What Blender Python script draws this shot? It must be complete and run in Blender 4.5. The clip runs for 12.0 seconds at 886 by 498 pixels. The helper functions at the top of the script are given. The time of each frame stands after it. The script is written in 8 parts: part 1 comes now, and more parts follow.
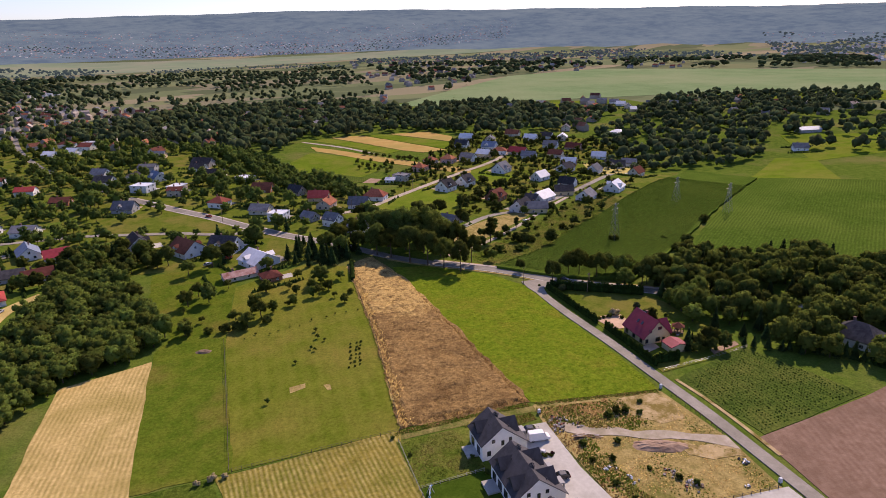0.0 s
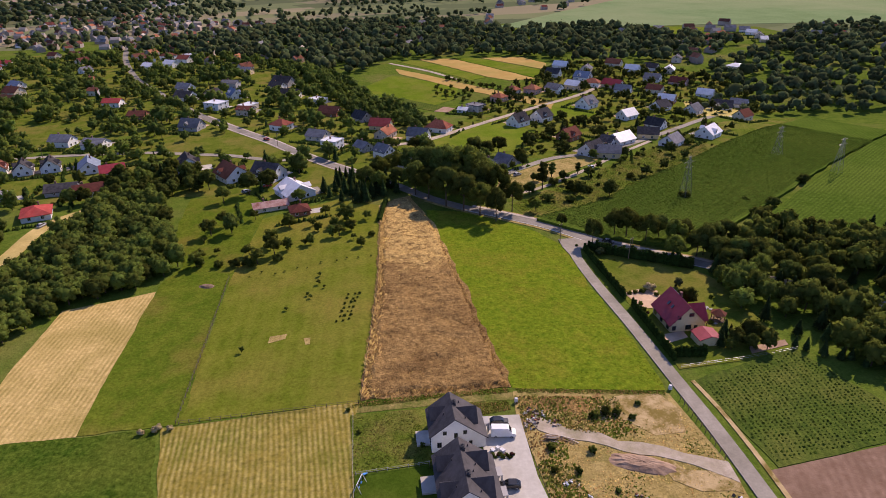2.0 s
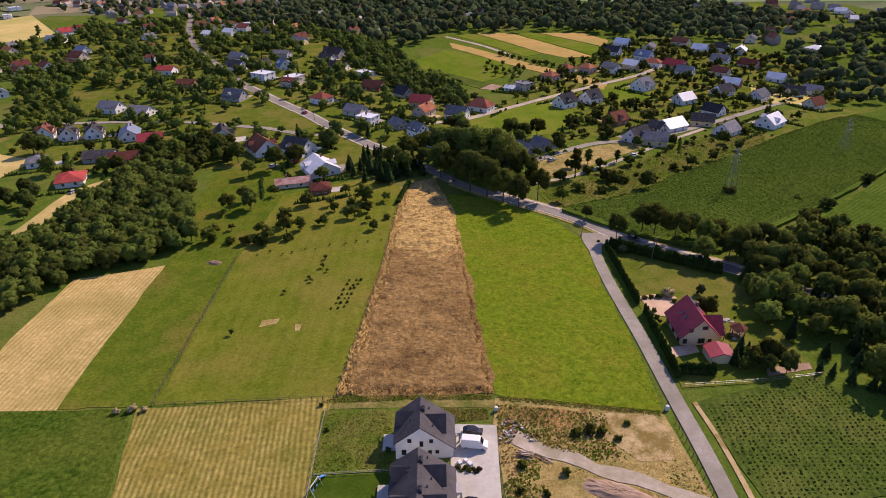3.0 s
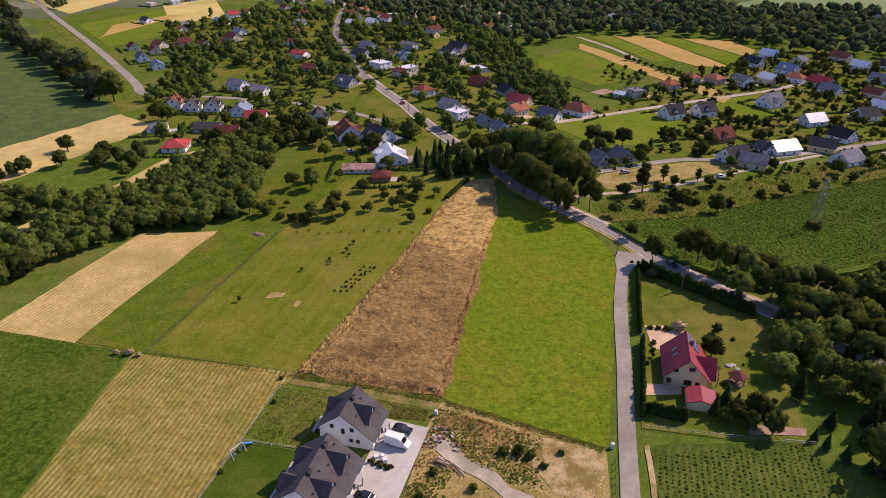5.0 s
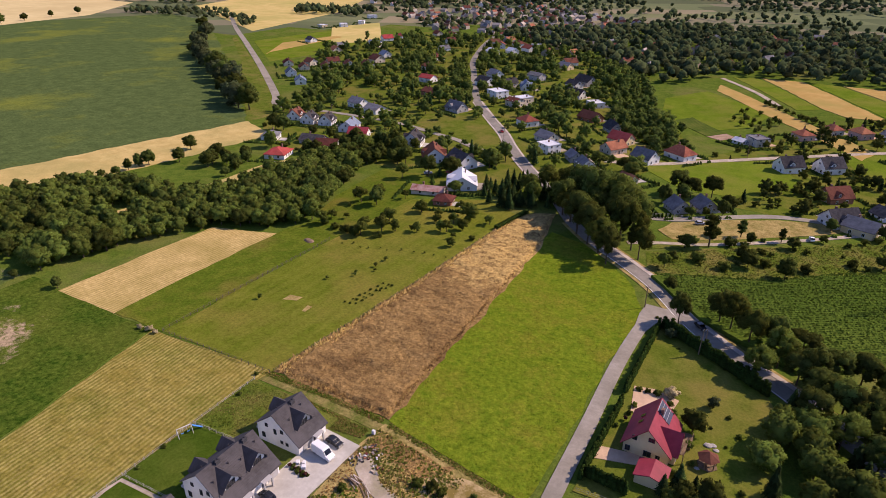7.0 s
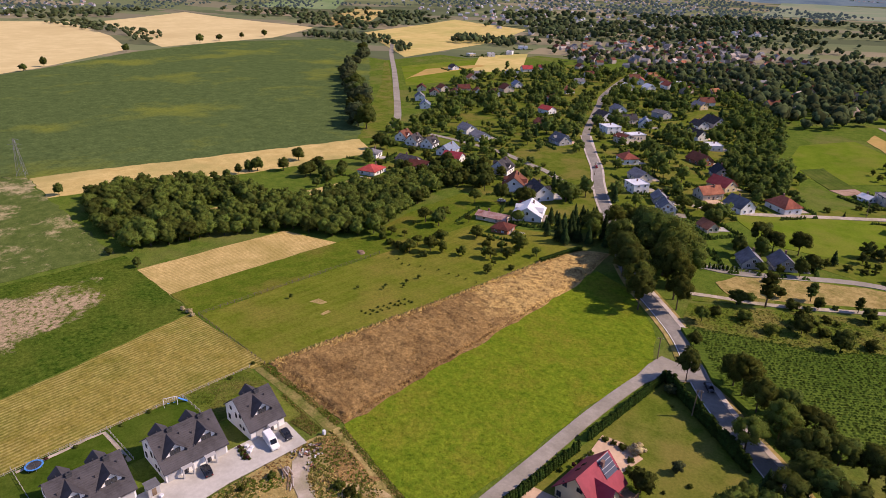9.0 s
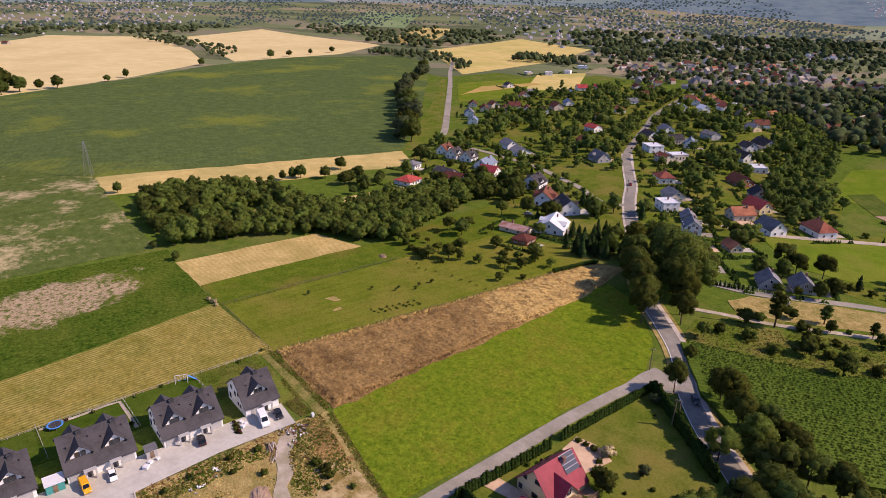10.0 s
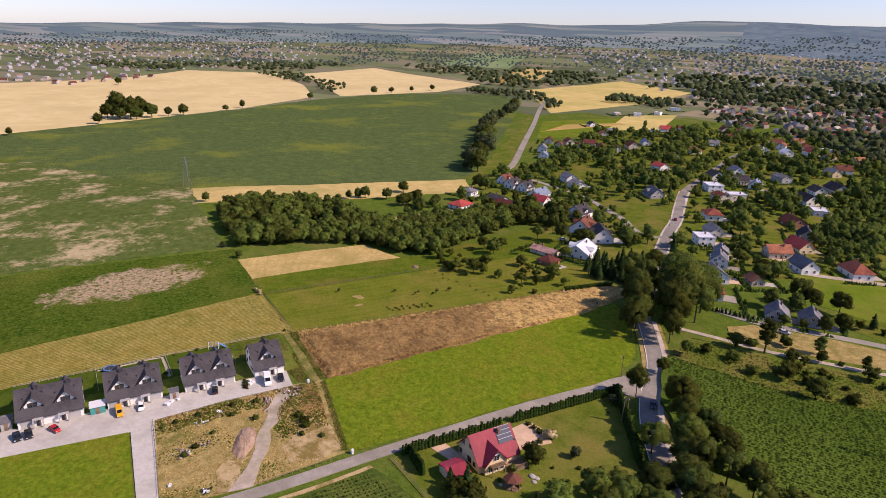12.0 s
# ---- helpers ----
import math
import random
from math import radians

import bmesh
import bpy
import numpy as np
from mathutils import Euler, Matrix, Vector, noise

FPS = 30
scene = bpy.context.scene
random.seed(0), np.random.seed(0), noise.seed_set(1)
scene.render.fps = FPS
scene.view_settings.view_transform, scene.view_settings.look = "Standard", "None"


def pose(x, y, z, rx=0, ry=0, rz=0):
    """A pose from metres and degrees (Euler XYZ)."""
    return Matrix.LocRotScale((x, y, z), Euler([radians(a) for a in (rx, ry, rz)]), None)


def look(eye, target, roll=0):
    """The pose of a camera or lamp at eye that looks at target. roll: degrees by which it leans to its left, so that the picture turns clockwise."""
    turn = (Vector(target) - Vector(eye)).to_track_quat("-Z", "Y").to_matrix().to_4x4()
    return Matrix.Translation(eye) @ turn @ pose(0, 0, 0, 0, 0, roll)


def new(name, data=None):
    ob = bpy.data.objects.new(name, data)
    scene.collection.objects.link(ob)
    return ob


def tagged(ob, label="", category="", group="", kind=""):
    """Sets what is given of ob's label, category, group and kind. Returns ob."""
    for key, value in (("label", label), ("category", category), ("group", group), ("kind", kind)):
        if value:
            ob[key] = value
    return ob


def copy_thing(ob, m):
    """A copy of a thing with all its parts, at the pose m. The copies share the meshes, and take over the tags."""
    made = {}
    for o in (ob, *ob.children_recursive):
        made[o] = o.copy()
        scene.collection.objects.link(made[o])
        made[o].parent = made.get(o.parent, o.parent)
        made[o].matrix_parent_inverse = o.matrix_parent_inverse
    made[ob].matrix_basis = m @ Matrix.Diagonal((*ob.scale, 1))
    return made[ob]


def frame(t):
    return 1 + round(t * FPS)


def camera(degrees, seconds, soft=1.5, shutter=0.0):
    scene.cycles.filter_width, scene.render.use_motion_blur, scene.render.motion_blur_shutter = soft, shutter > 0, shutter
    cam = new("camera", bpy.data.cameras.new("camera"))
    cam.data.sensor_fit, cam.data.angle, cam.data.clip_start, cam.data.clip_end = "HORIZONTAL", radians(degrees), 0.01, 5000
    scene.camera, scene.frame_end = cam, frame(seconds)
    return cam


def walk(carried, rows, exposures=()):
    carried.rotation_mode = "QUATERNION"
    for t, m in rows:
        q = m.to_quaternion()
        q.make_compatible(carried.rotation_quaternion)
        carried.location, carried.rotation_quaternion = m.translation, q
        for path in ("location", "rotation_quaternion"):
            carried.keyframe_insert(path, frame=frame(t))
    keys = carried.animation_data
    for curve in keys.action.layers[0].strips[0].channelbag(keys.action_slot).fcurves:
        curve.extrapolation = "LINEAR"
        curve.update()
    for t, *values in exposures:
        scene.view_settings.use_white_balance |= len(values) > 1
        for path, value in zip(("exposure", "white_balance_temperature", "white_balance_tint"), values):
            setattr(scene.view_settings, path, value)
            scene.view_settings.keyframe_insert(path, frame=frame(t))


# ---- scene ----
cam = camera(69.4, 12.0, soft=0.5)
PATH = [
    (0, (0.463, 0.435, 100.832), (1.019, 2.245, 100.186), -1.6),
    (0.5, (10.022, 3.164, 100.822), (10.489, 4.983, 100.134), -1.5),
    (1, (19.548, 6.562, 100.851), (19.925, 8.379, 100.105), -1.3),
    (1.5, (28.988, 10.945, 100.914), (29.273, 12.753, 100.108), -1.2),
    (2, (38.353, 16.187, 101.024), (38.544, 17.983, 100.167), -1.1),
    (2.5, (47.827, 21.494, 101.164), (47.919, 23.277, 100.262), -1.1),
    (3, (57.369, 25.42, 101.237), (57.356, 27.192, 100.31), -0.9),
    (5, (98.346, 31.284, 101.252), (97.879, 32.991, 100.32), -0.4),
    (5.5, (108.671, 34.252, 101.317), (108.089, 35.93, 100.398), -0.3),
    (6, (118.821, 37.982, 101.355), (118.124, 39.625, 100.453), -0.1),
    (6.5, (128.638, 42.376, 101.398), (127.829, 43.978, 100.516), -0.0),
    (7, (138.161, 47.437, 101.482), (137.24, 48.991, 100.625), 0.2),
    (9, (174.564, 69.971, 102.392), (173.249, 71.259, 101.61), 0.7),
    (9.5, (184.288, 73.967, 102.38), (182.896, 75.185, 101.62), 0.8),
    (10, (194.343, 77.253, 102.318), (192.883, 78.406, 101.583), 0.9),
    (10.5, (204.615, 80.182, 102.246), (203.095, 81.271, 101.536), 1.1),
    (11, (215.03, 83.153, 102.193), (213.455, 84.179, 101.51), 1.1),
    (11.5, (225.547, 86.298, 102.168), (223.924, 87.264, 101.511), 1.2),
    (12, (236.15, 89.518, 102.153), (234.482, 90.424, 101.523), 1.3),
]
walk(cam, [(t, look(eye, target, roll)) for t, eye, target, roll in PATH], exposures=((0.0, 0.0, 6850, 24), (12.0, 0.0, 6850, 24)))

# ---- light ----
SUN_AZ, SUN_EL = 44.0, 40.0  # degrees: azimuth from +y towards +x, elevation
world = bpy.data.worlds.new("world")
scene.world = world
world.use_nodes = True
wn = world.node_tree
sky = wn.nodes.new("ShaderNodeTexSky")
sky.sky_type, sky.sun_disc = "NISHITA", False
sky.sun_elevation, sky.sun_rotation = radians(SUN_EL), radians(SUN_AZ)
sky.altitude, sky.air_density, sky.dust_density, sky.ozone_density = 300, 1.0, 0.5, 1.0
cool = wn.nodes.new("ShaderNodeMix")  # a little cooler than the model's horizon
cool.data_type, cool.blend_type = "RGBA", "MULTIPLY"
cool.inputs[0].default_value, cool.inputs[7].default_value = 1.0, (0.87, 0.96, 1.30, 1)
wn.links.new(sky.outputs[0], cool.inputs[6])
wn.links.new(cool.outputs[2], wn.nodes["Background"].inputs[0])
wn.nodes["Background"].inputs[1].default_value = 0.132
sun_data = bpy.data.lights.new("sun", "SUN")
sun_data.energy, sun_data.angle, sun_data.color = 5.35, radians(0.55), (1.0, 0.845, 0.68)
sun = new("sun", sun_data)
sun.matrix_world = look((300 * math.sin(radians(SUN_AZ)), 300 * math.cos(radians(SUN_AZ)), 300 * math.tan(radians(SUN_EL))), (0, 0, 0))

# ---- materials ----


def mat(name, a, b, scale=1.0, c=None, scale2=0.05, rough=0.9, bump=0.0, bscale=None, metal=0.0, spread=0.0, island=0.0,
        stripe=None, spot=None, glow=None, thin=0.0, detail=6.0, spec=0.0, mid=(0.35, 0.65), mid2=(0.45, 0.65), rag=0.62, mosaic=None, fine=0.0, fscale=1.6):
    """A surface of two mottled colours, larger stains of a third, optional rows (colour, angle, period, strength) and relief."""
    m = bpy.data.materials.new(name)
    m.use_nodes = True
    nt = m.node_tree
    n, l = nt.nodes, nt.links
    bsdf = n["Principled BSDF"]
    bsdf.inputs["Roughness"].default_value = rough
    bsdf.inputs["Metallic"].default_value = metal
    bsdf.inputs["Specular IOR Level"].default_value = spec
    tc = n.new("ShaderNodeTexCoord").outputs["Object"]

    def noise_at(s, d, lo, hi, rg=0.62):
        t = n.new("ShaderNodeTexNoise")
        t.inputs["Scale"].default_value, t.inputs["Detail"].default_value = s, d
        t.inputs["Roughness"].default_value = rg
        l.new(tc, t.inputs["Vector"])
        r = n.new("ShaderNodeMapRange")
        r.inputs["From Min"].default_value, r.inputs["From Max"].default_value = lo, hi
        l.new(t.outputs["Fac"], r.inputs["Value"])
        return r.outputs["Result"], t.outputs["Fac"]

    def mix(f, p, q):
        x = n.new("ShaderNodeMix")
        x.data_type = "RGBA"
        for sock, v in ((x.inputs[0], f), (x.inputs[6], p), (x.inputs[7], q)):
            if isinstance(v, (tuple, float, int)):
                sock.default_value = (*v, 1) if isinstance(v, tuple) else v
            else:
                l.new(v, sock)
        return x.outputs[2]

    f1, raw = noise_at(scale, detail, *mid)
    col = mix(f1, a, b)
    if c:
        f2, _ = noise_at(scale2, 11.0, *mid2, rag)
        col = mix(f2, col, c)
    height = raw
    if mosaic:
        long, wide, angle, cols = mosaic
        mp = n.new("ShaderNodeMapping")
        mp.vector_type = "TEXTURE"
        mp.inputs["Rotation"].default_value, mp.inputs["Scale"].default_value = (0, 0, radians(angle)), (long, wide, 1)
        l.new(tc, mp.inputs["Vector"])
        vo = n.new("ShaderNodeTexVoronoi")
        vo.voronoi_dimensions, vo.distance = "2D", "CHEBYCHEV"
        vo.inputs["Scale"].default_value = 1.0
        l.new(mp.outputs[0], vo.inputs["Vector"])
        sp = n.new("ShaderNodeSeparateColor")
        l.new(vo.outputs["Color"], sp.inputs[0])
        rp = n.new("ShaderNodeValToRGB")
        rp.color_ramp.interpolation = "CONSTANT"
        for k, q in enumerate(cols):
            e = rp.color_ramp.elements[0] if k == 0 else rp.color_ramp.elements.new(k / len(cols))
            e.color = (*q, 1)
        rp.color_ramp.elements.remove(rp.color_ramp.elements[-1])
        l.new(sp.outputs[0], rp.inputs[0])
        col = mix(0.72, col, rp.outputs[0])
    if stripe:
        sc, angle, period, strength = stripe
        mp = n.new("ShaderNodeMapping")
        mp.inputs["Rotation"].default_value = (0, 0, radians(angle))
        l.new(tc, mp.inputs["Vector"])
        w = n.new("ShaderNodeTexWave")
        w.wave_type, w.bands_direction, w.wave_profile = "BANDS", "X", "SIN"
        w.inputs["Scale"].default_value = 0.314 / period
        w.inputs["Distortion"].default_value = 3.4
        w.inputs["Detail"].default_value = 3.0
        w.inputs["Detail Scale"].default_value = 0.25
        l.new(mp.outputs[0], w.inputs["Vector"])
        patchy, _ = noise_at(0.16, 9.0, 0.30, 0.66, 0.72)
        mu = n.new("ShaderNodeMath")
        mu.operation = "MULTIPLY"
        l.new(w.outputs["Fac"], mu.inputs[0])
        l.new(patchy, mu.inputs[1])
        m2 = n.new("ShaderNodeMath")
        m2.operation = "MULTIPLY"
        l.new(mu.outputs[0], m2.inputs[0])
        m2.inputs[1].default_value = strength
        col = mix(m2.outputs[0], col, sc)
    if spot:
        sc, cx, cy, rx, ry, turn = spot
        mp = n.new("ShaderNodeMapping")
        mp.vector_type = "TEXTURE"
        mp.inputs["Location"].default_value, mp.inputs["Rotation"].default_value = (cx, cy, 0), (0, 0, radians(turn))
        mp.inputs["Scale"].default_value = (rx, ry, 1000)
        l.new(tc, mp.inputs["Vector"])
        ln = n.new("ShaderNodeVectorMath")
        ln.operation = "LENGTH"
        l.new(mp.outputs[0], ln.inputs[0])
        _, ragged = noise_at(0.09, 14.0, 0, 1, 0.78)
        ad = n.new("ShaderNodeMath")
        ad.operation = "MULTIPLY_ADD"
        ad.inputs[1].default_value = 2.6
        l.new(ragged, ad.inputs[0])
        l.new(ln.outputs["Value"], ad.inputs[2])
        rg = n.new("ShaderNodeMapRange")
        rg.inputs["From Min"].default_value, rg.inputs["From Max"].default_value = 2.28, 2.02
        l.new(ad.outputs[0], rg.inputs["Value"])
        broken, _ = noise_at(0.5, 10.0, 0.40, 0.52, 0.75)
        mb = n.new("ShaderNodeMath")
        mb.operation = "MULTIPLY"
        l.new(rg.outputs["Result"], mb.inputs[0])
        l.new(broken, mb.inputs[1])
        col = mix(mb.outputs[0], col, sc)
    if fine:
        grain, _ = noise_at(fscale, 8.0, 0.30, 0.70, 0.75)
        r = n.new("ShaderNodeMapRange")
        r.inputs["To Min"].default_value, r.inputs["To Max"].default_value = 1 - fine, 1 + fine
        l.new(grain, r.inputs["Value"])
        hs = n.new("ShaderNodeHueSaturation")
        l.new(r.outputs["Result"], hs.inputs["Value"])
        l.new(col, hs.inputs["Color"])
        col = hs.outputs["Color"]
    for amount, node, sock in ((spread, "ShaderNodeObjectInfo", "Random"), (island, "ShaderNodeNewGeometry", "Random Per Island")):
        if amount:
            src = n.new(node)
            hsv = n.new("ShaderNodeHueSaturation")
            r = n.new("ShaderNodeMapRange")
            r.inputs["To Min"].default_value, r.inputs["To Max"].default_value = 1 - amount, 1 + amount
            l.new(src.outputs[sock], r.inputs["Value"])
            l.new(r.outputs["Result"], hsv.inputs["Value"])
            r2 = n.new("ShaderNodeMapRange")
            r2.inputs["To Min"].default_value, r2.inputs["To Max"].default_value = 0.5 - amount * 0.05, 0.5 + amount * 0.05
            l.new(src.outputs[sock], r2.inputs["Value"])
            l.new(r2.outputs["Result"], hsv.inputs["Hue"])
            l.new(col, hsv.inputs["Color"])
            col = hsv.outputs["Color"]
    l.new(col, bsdf.inputs["Base Color"])
    # emission that paints distance haze into far materials
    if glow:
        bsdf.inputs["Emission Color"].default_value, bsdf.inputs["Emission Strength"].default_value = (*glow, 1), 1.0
    if thin:
        tr, ms, out = n.new("ShaderNodeBsdfTranslucent"), n.new("ShaderNodeMixShader"), n["Material Output"]
        ms.inputs[0].default_value = thin
        l.new(col, tr.inputs["Color"])
        l.new(bsdf.outputs[0], ms.inputs[1])
        l.new(tr.outputs[0], ms.inputs[2])
        l.new(ms.outputs[0], out.inputs["Surface"])
    if bump:
        if bscale:
            _, height = noise_at(bscale, 5.0, 0, 1)
        bp = n.new("ShaderNodeBump")
        bp.inputs["Strength"].default_value = 0.9
        bp.inputs["Distance"].default_value = bump
        l.new(height, bp.inputs["Height"])
        l.new(bp.outputs[0], bsdf.inputs["Normal"])
    return m


M = {}
M["ground"] = mat("rough_grass", (0.066, 0.112, 0.015), (0.108, 0.148, 0.023), 0.25, (0.155, 0.148, 0.045), 0.02, bump=0.3, bscale=0.9, fine=0.38, mid2=(0.5, 0.7))
# dull, bluish field colours carry some of the distance haze
M["far_land"] = mat("far_farmland", (0.106, 0.126, 0.054), (0.156, 0.168, 0.074), 0.012, (0.237, 0.204, 0.096), 0.003, detail=8, mid2=(0.52, 0.6), mosaic=(260, 90, 25, [(0.094, 0.120, 0.066), (0.144, 0.174, 0.090), (0.275, 0.234, 0.156), (0.081, 0.102, 0.060), (0.175, 0.198, 0.102), (0.213, 0.192, 0.132), (0.112, 0.138, 0.072)]))
M["meadow"] = mat("meadow_grass", (0.088, 0.142, 0.010), (0.152, 0.198, 0.015), 0.45, (0.185, 0.172, 0.022), 0.05, bump=0.4, bscale=0.7, mid2=(0.48, 0.68), fine=0.40, fscale=1.0, rag=0.78)
M["lawn"] = mat("mown_grass", (0.093, 0.125, 0.012), (0.138, 0.158, 0.019), 0.11, (0.180, 0.158, 0.031), 0.03, bump=0.08, bscale=2.0, stripe=((0.171, 0.181, 0.027), 0, 4.2, 0.5), fine=0.36, fscale=1.1)
M["grass_strip"] = mat("grass_strip", (0.069, 0.110, 0.010), (0.112, 0.141, 0.016), 0.2, (0.153, 0.135, 0.027), 0.04, bump=0.2, bscale=1.0, fine=0.4, fscale=1.1, mid2=(0.5, 0.7))
M["garden"] = mat("garden_grass", (0.078, 0.111, 0.013), (0.123, 0.151, 0.021), 0.2, (0.164, 0.149, 0.035), 0.05, bump=0.15, bscale=1.2, fine=0.22)
M["turf"] = mat("garden_turf", (0.036, 0.068, 0.007), (0.058, 0.098, 0.011), 0.3, (0.08, 0.11, 0.016), 0.1, bump=0.05, bscale=2.0, fine=0.25)
M["dry"] = mat("dry_grass", (0.205, 0.126, 0.049), (0.325, 0.210, 0.084), 0.8, (0.160, 0.098, 0.040), 0.12, bump=0.6, bscale=0.9, fine=0.5, fscale=1.1, spot=((0.47, 0.32, 0.118), 50, 258, 22, 52, 4))
M["hay"] = mat("mown_hay", (0.44, 0.32, 0.12), (0.58, 0.43, 0.18), 0.6, (0.38, 0.29, 0.10), 0.06, bump=0.15, bscale=1.0, stripe=((0.22, 0.18, 0.05), 3, 1.35, 0.85), fine=0.25)
M["hay2"] = mat("stubble", (0.15, 0.132, 0.022), (0.235, 0.185, 0.038), 0.5, (0.13, 0.138, 0.020), 0.035, bump=0.2, bscale=1.0, stripe=((0.44, 0.36, 0.13), -6, 1.25, 0.75), fine=0.42, fscale=0.9)
M["clover"] = mat("dark_crop", (0.034, 0.072, 0.008), (0.072, 0.108, 0.014), 0.45, (0.095, 0.12, 0.018), 0.03, bump=0.4, bscale=0.8, spot=((0.36, 0.27, 0.17), -49, 94, 17, 34, 16), fine=0.5, fscale=0.9)
M["patchy"] = mat("thin_crop", (0.062, 0.094, 0.022), (0.105, 0.135, 0.036), 0.25, (0.42, 0.34, 0.19), 0.022, bump=0.3, bscale=0.8, mid2=(0.51, 0.60), detail=10, rag=0.80, fine=0.3)
M["potato"] = mat("dark_green_field", (0.070, 0.104, 0.034), (0.102, 0.142, 0.046), 0.12, (0.165, 0.19, 0.036), 0.012, bump=0.3, bscale=0.5, stripe=((0.036, 0.058, 0.020), 65.5, 2.2, 0.6), mid2=(0.52, 0.66), fine=0.35, fscale=0.6)
M["corn"] = mat("maize", (0.050, 0.091, 0.011), (0.084, 0.134, 0.019), 0.5, (0.099, 0.145, 0.022), 0.02, bump=0.5, bscale=0.6, stripe=((0.029, 0.054, 0.010), 51, 1.6, 0.7), fine=0.35)
M["beans"] = mat("bean_leaves", (0.05, 0.085, 0.014), (0.09, 0.13, 0.022), 0.6, (0.12, 0.14, 0.03), 0.06, bump=0.4, bscale=0.9,
                 stripe=((0.035, 0.05, 0.014), 10, 1.7, 0.6))
M["plough"] = mat("ploughed_soil", (0.20, 0.125, 0.085), (0.27, 0.18, 0.13), 0.5, (0.17, 0.11, 0.075), 0.04, bump=0.15, bscale=1.2,
                  stripe=((0.16, 0.10, 0.07), 20, 1.6, 0.6))
M["wheat"] = mat("ripe_wheat", (0.55, 0.44, 0.215), (0.63, 0.515, 0.265), 0.05, (0.52, 0.41, 0.20), 0.008, bump=0.1, bscale=0.5)
M["wheat2"] = mat("yellow_stubble", (0.47, 0.37, 0.13), (0.58, 0.45, 0.18), 0.05, (0.38, 0.34, 0.11), 0.01, bump=0.1, bscale=0.5)
M["tan"] = mat("cut_straw", (0.43, 0.325, 0.12), (0.55, 0.42, 0.17), 0.15, (0.36, 0.30, 0.11), 0.03, bump=0.1, bscale=0.8, fine=0.2)
M["orange"] = mat("dry_cereal", (0.38, 0.25, 0.08), (0.46, 0.31, 0.11), 0.1, (0.33, 0.26, 0.08), 0.03, bump=0.1, bscale=0.8)
M["lime"] = mat("bright_pasture", (0.09, 0.145, 0.012), (0.135, 0.185, 0.018), 0.1, (0.165, 0.175, 0.03), 0.03, bump=0.15, bscale=0.6, rag=0.7, fine=0.25)
# pale green crop, its base further lightened and blued for haze
M["pale"] = mat("pale_green_field", (0.147, 0.215, 0.094), (0.181, 0.252, 0.119), 0.02, (0.225, 0.268, 0.138), 0.004, bump=0.1, bscale=0.2, fine=0.1, fscale=0.2)
M["scrub"] = mat("scrub_grass", (0.065, 0.105, 0.012), (0.125, 0.155, 0.024), 0.3, (0.18, 0.155, 0.045), 0.05, bump=0.5, bscale=0.5, rag=0.7, fine=0.4)
M["lot"] = mat("dry_waste_ground", (0.250, 0.190, 0.066), (0.380, 0.290, 0.115), 0.35, (0.130, 0.132, 0.030), 0.07, bump=0.3, bscale=0.7, mid2=(0.50, 0.66), rag=0.78, fine=0.38)
M["footpath"] = mat("trodden_grass", (0.165, 0.145, 0.045), (0.270, 0.215, 0.080), 0.5, (0.095, 0.120, 0.022), 0.16, bump=0.2, bscale=1.0, mid2=(0.42, 0.58), rag=0.8, fine=0.4)
M["sand"] = mat("sand", (0.377, 0.279, 0.135), (0.476, 0.361, 0.195), 0.4, (0.197, 0.148, 0.045), 0.16, bump=0.1, bscale=1.5, mid2=(0.46, 0.58), rag=0.75)
M["earth"] = mat("dug_earth", (0.30, 0.205, 0.140), (0.40, 0.285, 0.205), 0.6, (0.25, 0.165, 0.115), 0.2, bump=0.15, bscale=1.0, fine=0.2)
M["gravel"] = mat("gravel_track", (0.38, 0.315, 0.25), (0.50, 0.425, 0.35), 0.5, (0.27, 0.24, 0.15), 0.10, bump=0.06, bscale=3.0, fine=0.25, rag=0.75)
M["asphalt"] = mat("pale_asphalt", (0.275, 0.248, 0.208), (0.34, 0.308, 0.262), 0.5, (0.225, 0.205, 0.165), 0.07, bump=0.01, bscale=8.0, fine=0.12)
M["main"] = mat("road_asphalt", (0.230, 0.210, 0.182), (0.29, 0.265, 0.232), 0.6, (0.19, 0.175, 0.148), 0.08, bump=0.01, bscale=8.0, fine=0.12)
M["kerb"] = mat("concrete_walk", (0.46, 0.40, 0.35), (0.54, 0.48, 0.42), 0.7, (0.38, 0.32, 0.27), 0.1)
M["line"] = mat("road_paint", (0.62, 0.60, 0.55), (0.72, 0.70, 0.66), 1.0)
M["pavers"] = mat("concrete_pavers", (0.44, 0.415, 0.37), (0.51, 0.485, 0.435), 0.9, (0.38, 0.355, 0.31), 0.15, rough=0.8, spread=0.05, rag=0.7)
M["peach"] = mat("peach_pavers", (0.52, 0.36, 0.24), (0.60, 0.43, 0.30), 0.6, (0.45, 0.32, 0.22), 0.2)
M["white"] = mat("white_render", (0.76, 0.75, 0.73), (0.82, 0.81, 0.79), 0.4, (0.66, 0.65, 0.63), 0.15)
M["cream"] = mat("cream_render", (0.66, 0.52, 0.31), (0.72, 0.58, 0.36), 0.4, (0.6, 0.47, 0.28), 0.15)
M["greyw"] = mat("grey_render", (0.36, 0.35, 0.35), (0.43, 0.42, 0.41), 0.4)
M["beige"] = mat("beige_render", (0.58, 0.49, 0.38), (0.66, 0.57, 0.45), 0.4, spread=0.12)
M["pink"] = mat("pink_render", (0.60, 0.36, 0.30), (0.66, 0.42, 0.35), 0.4)
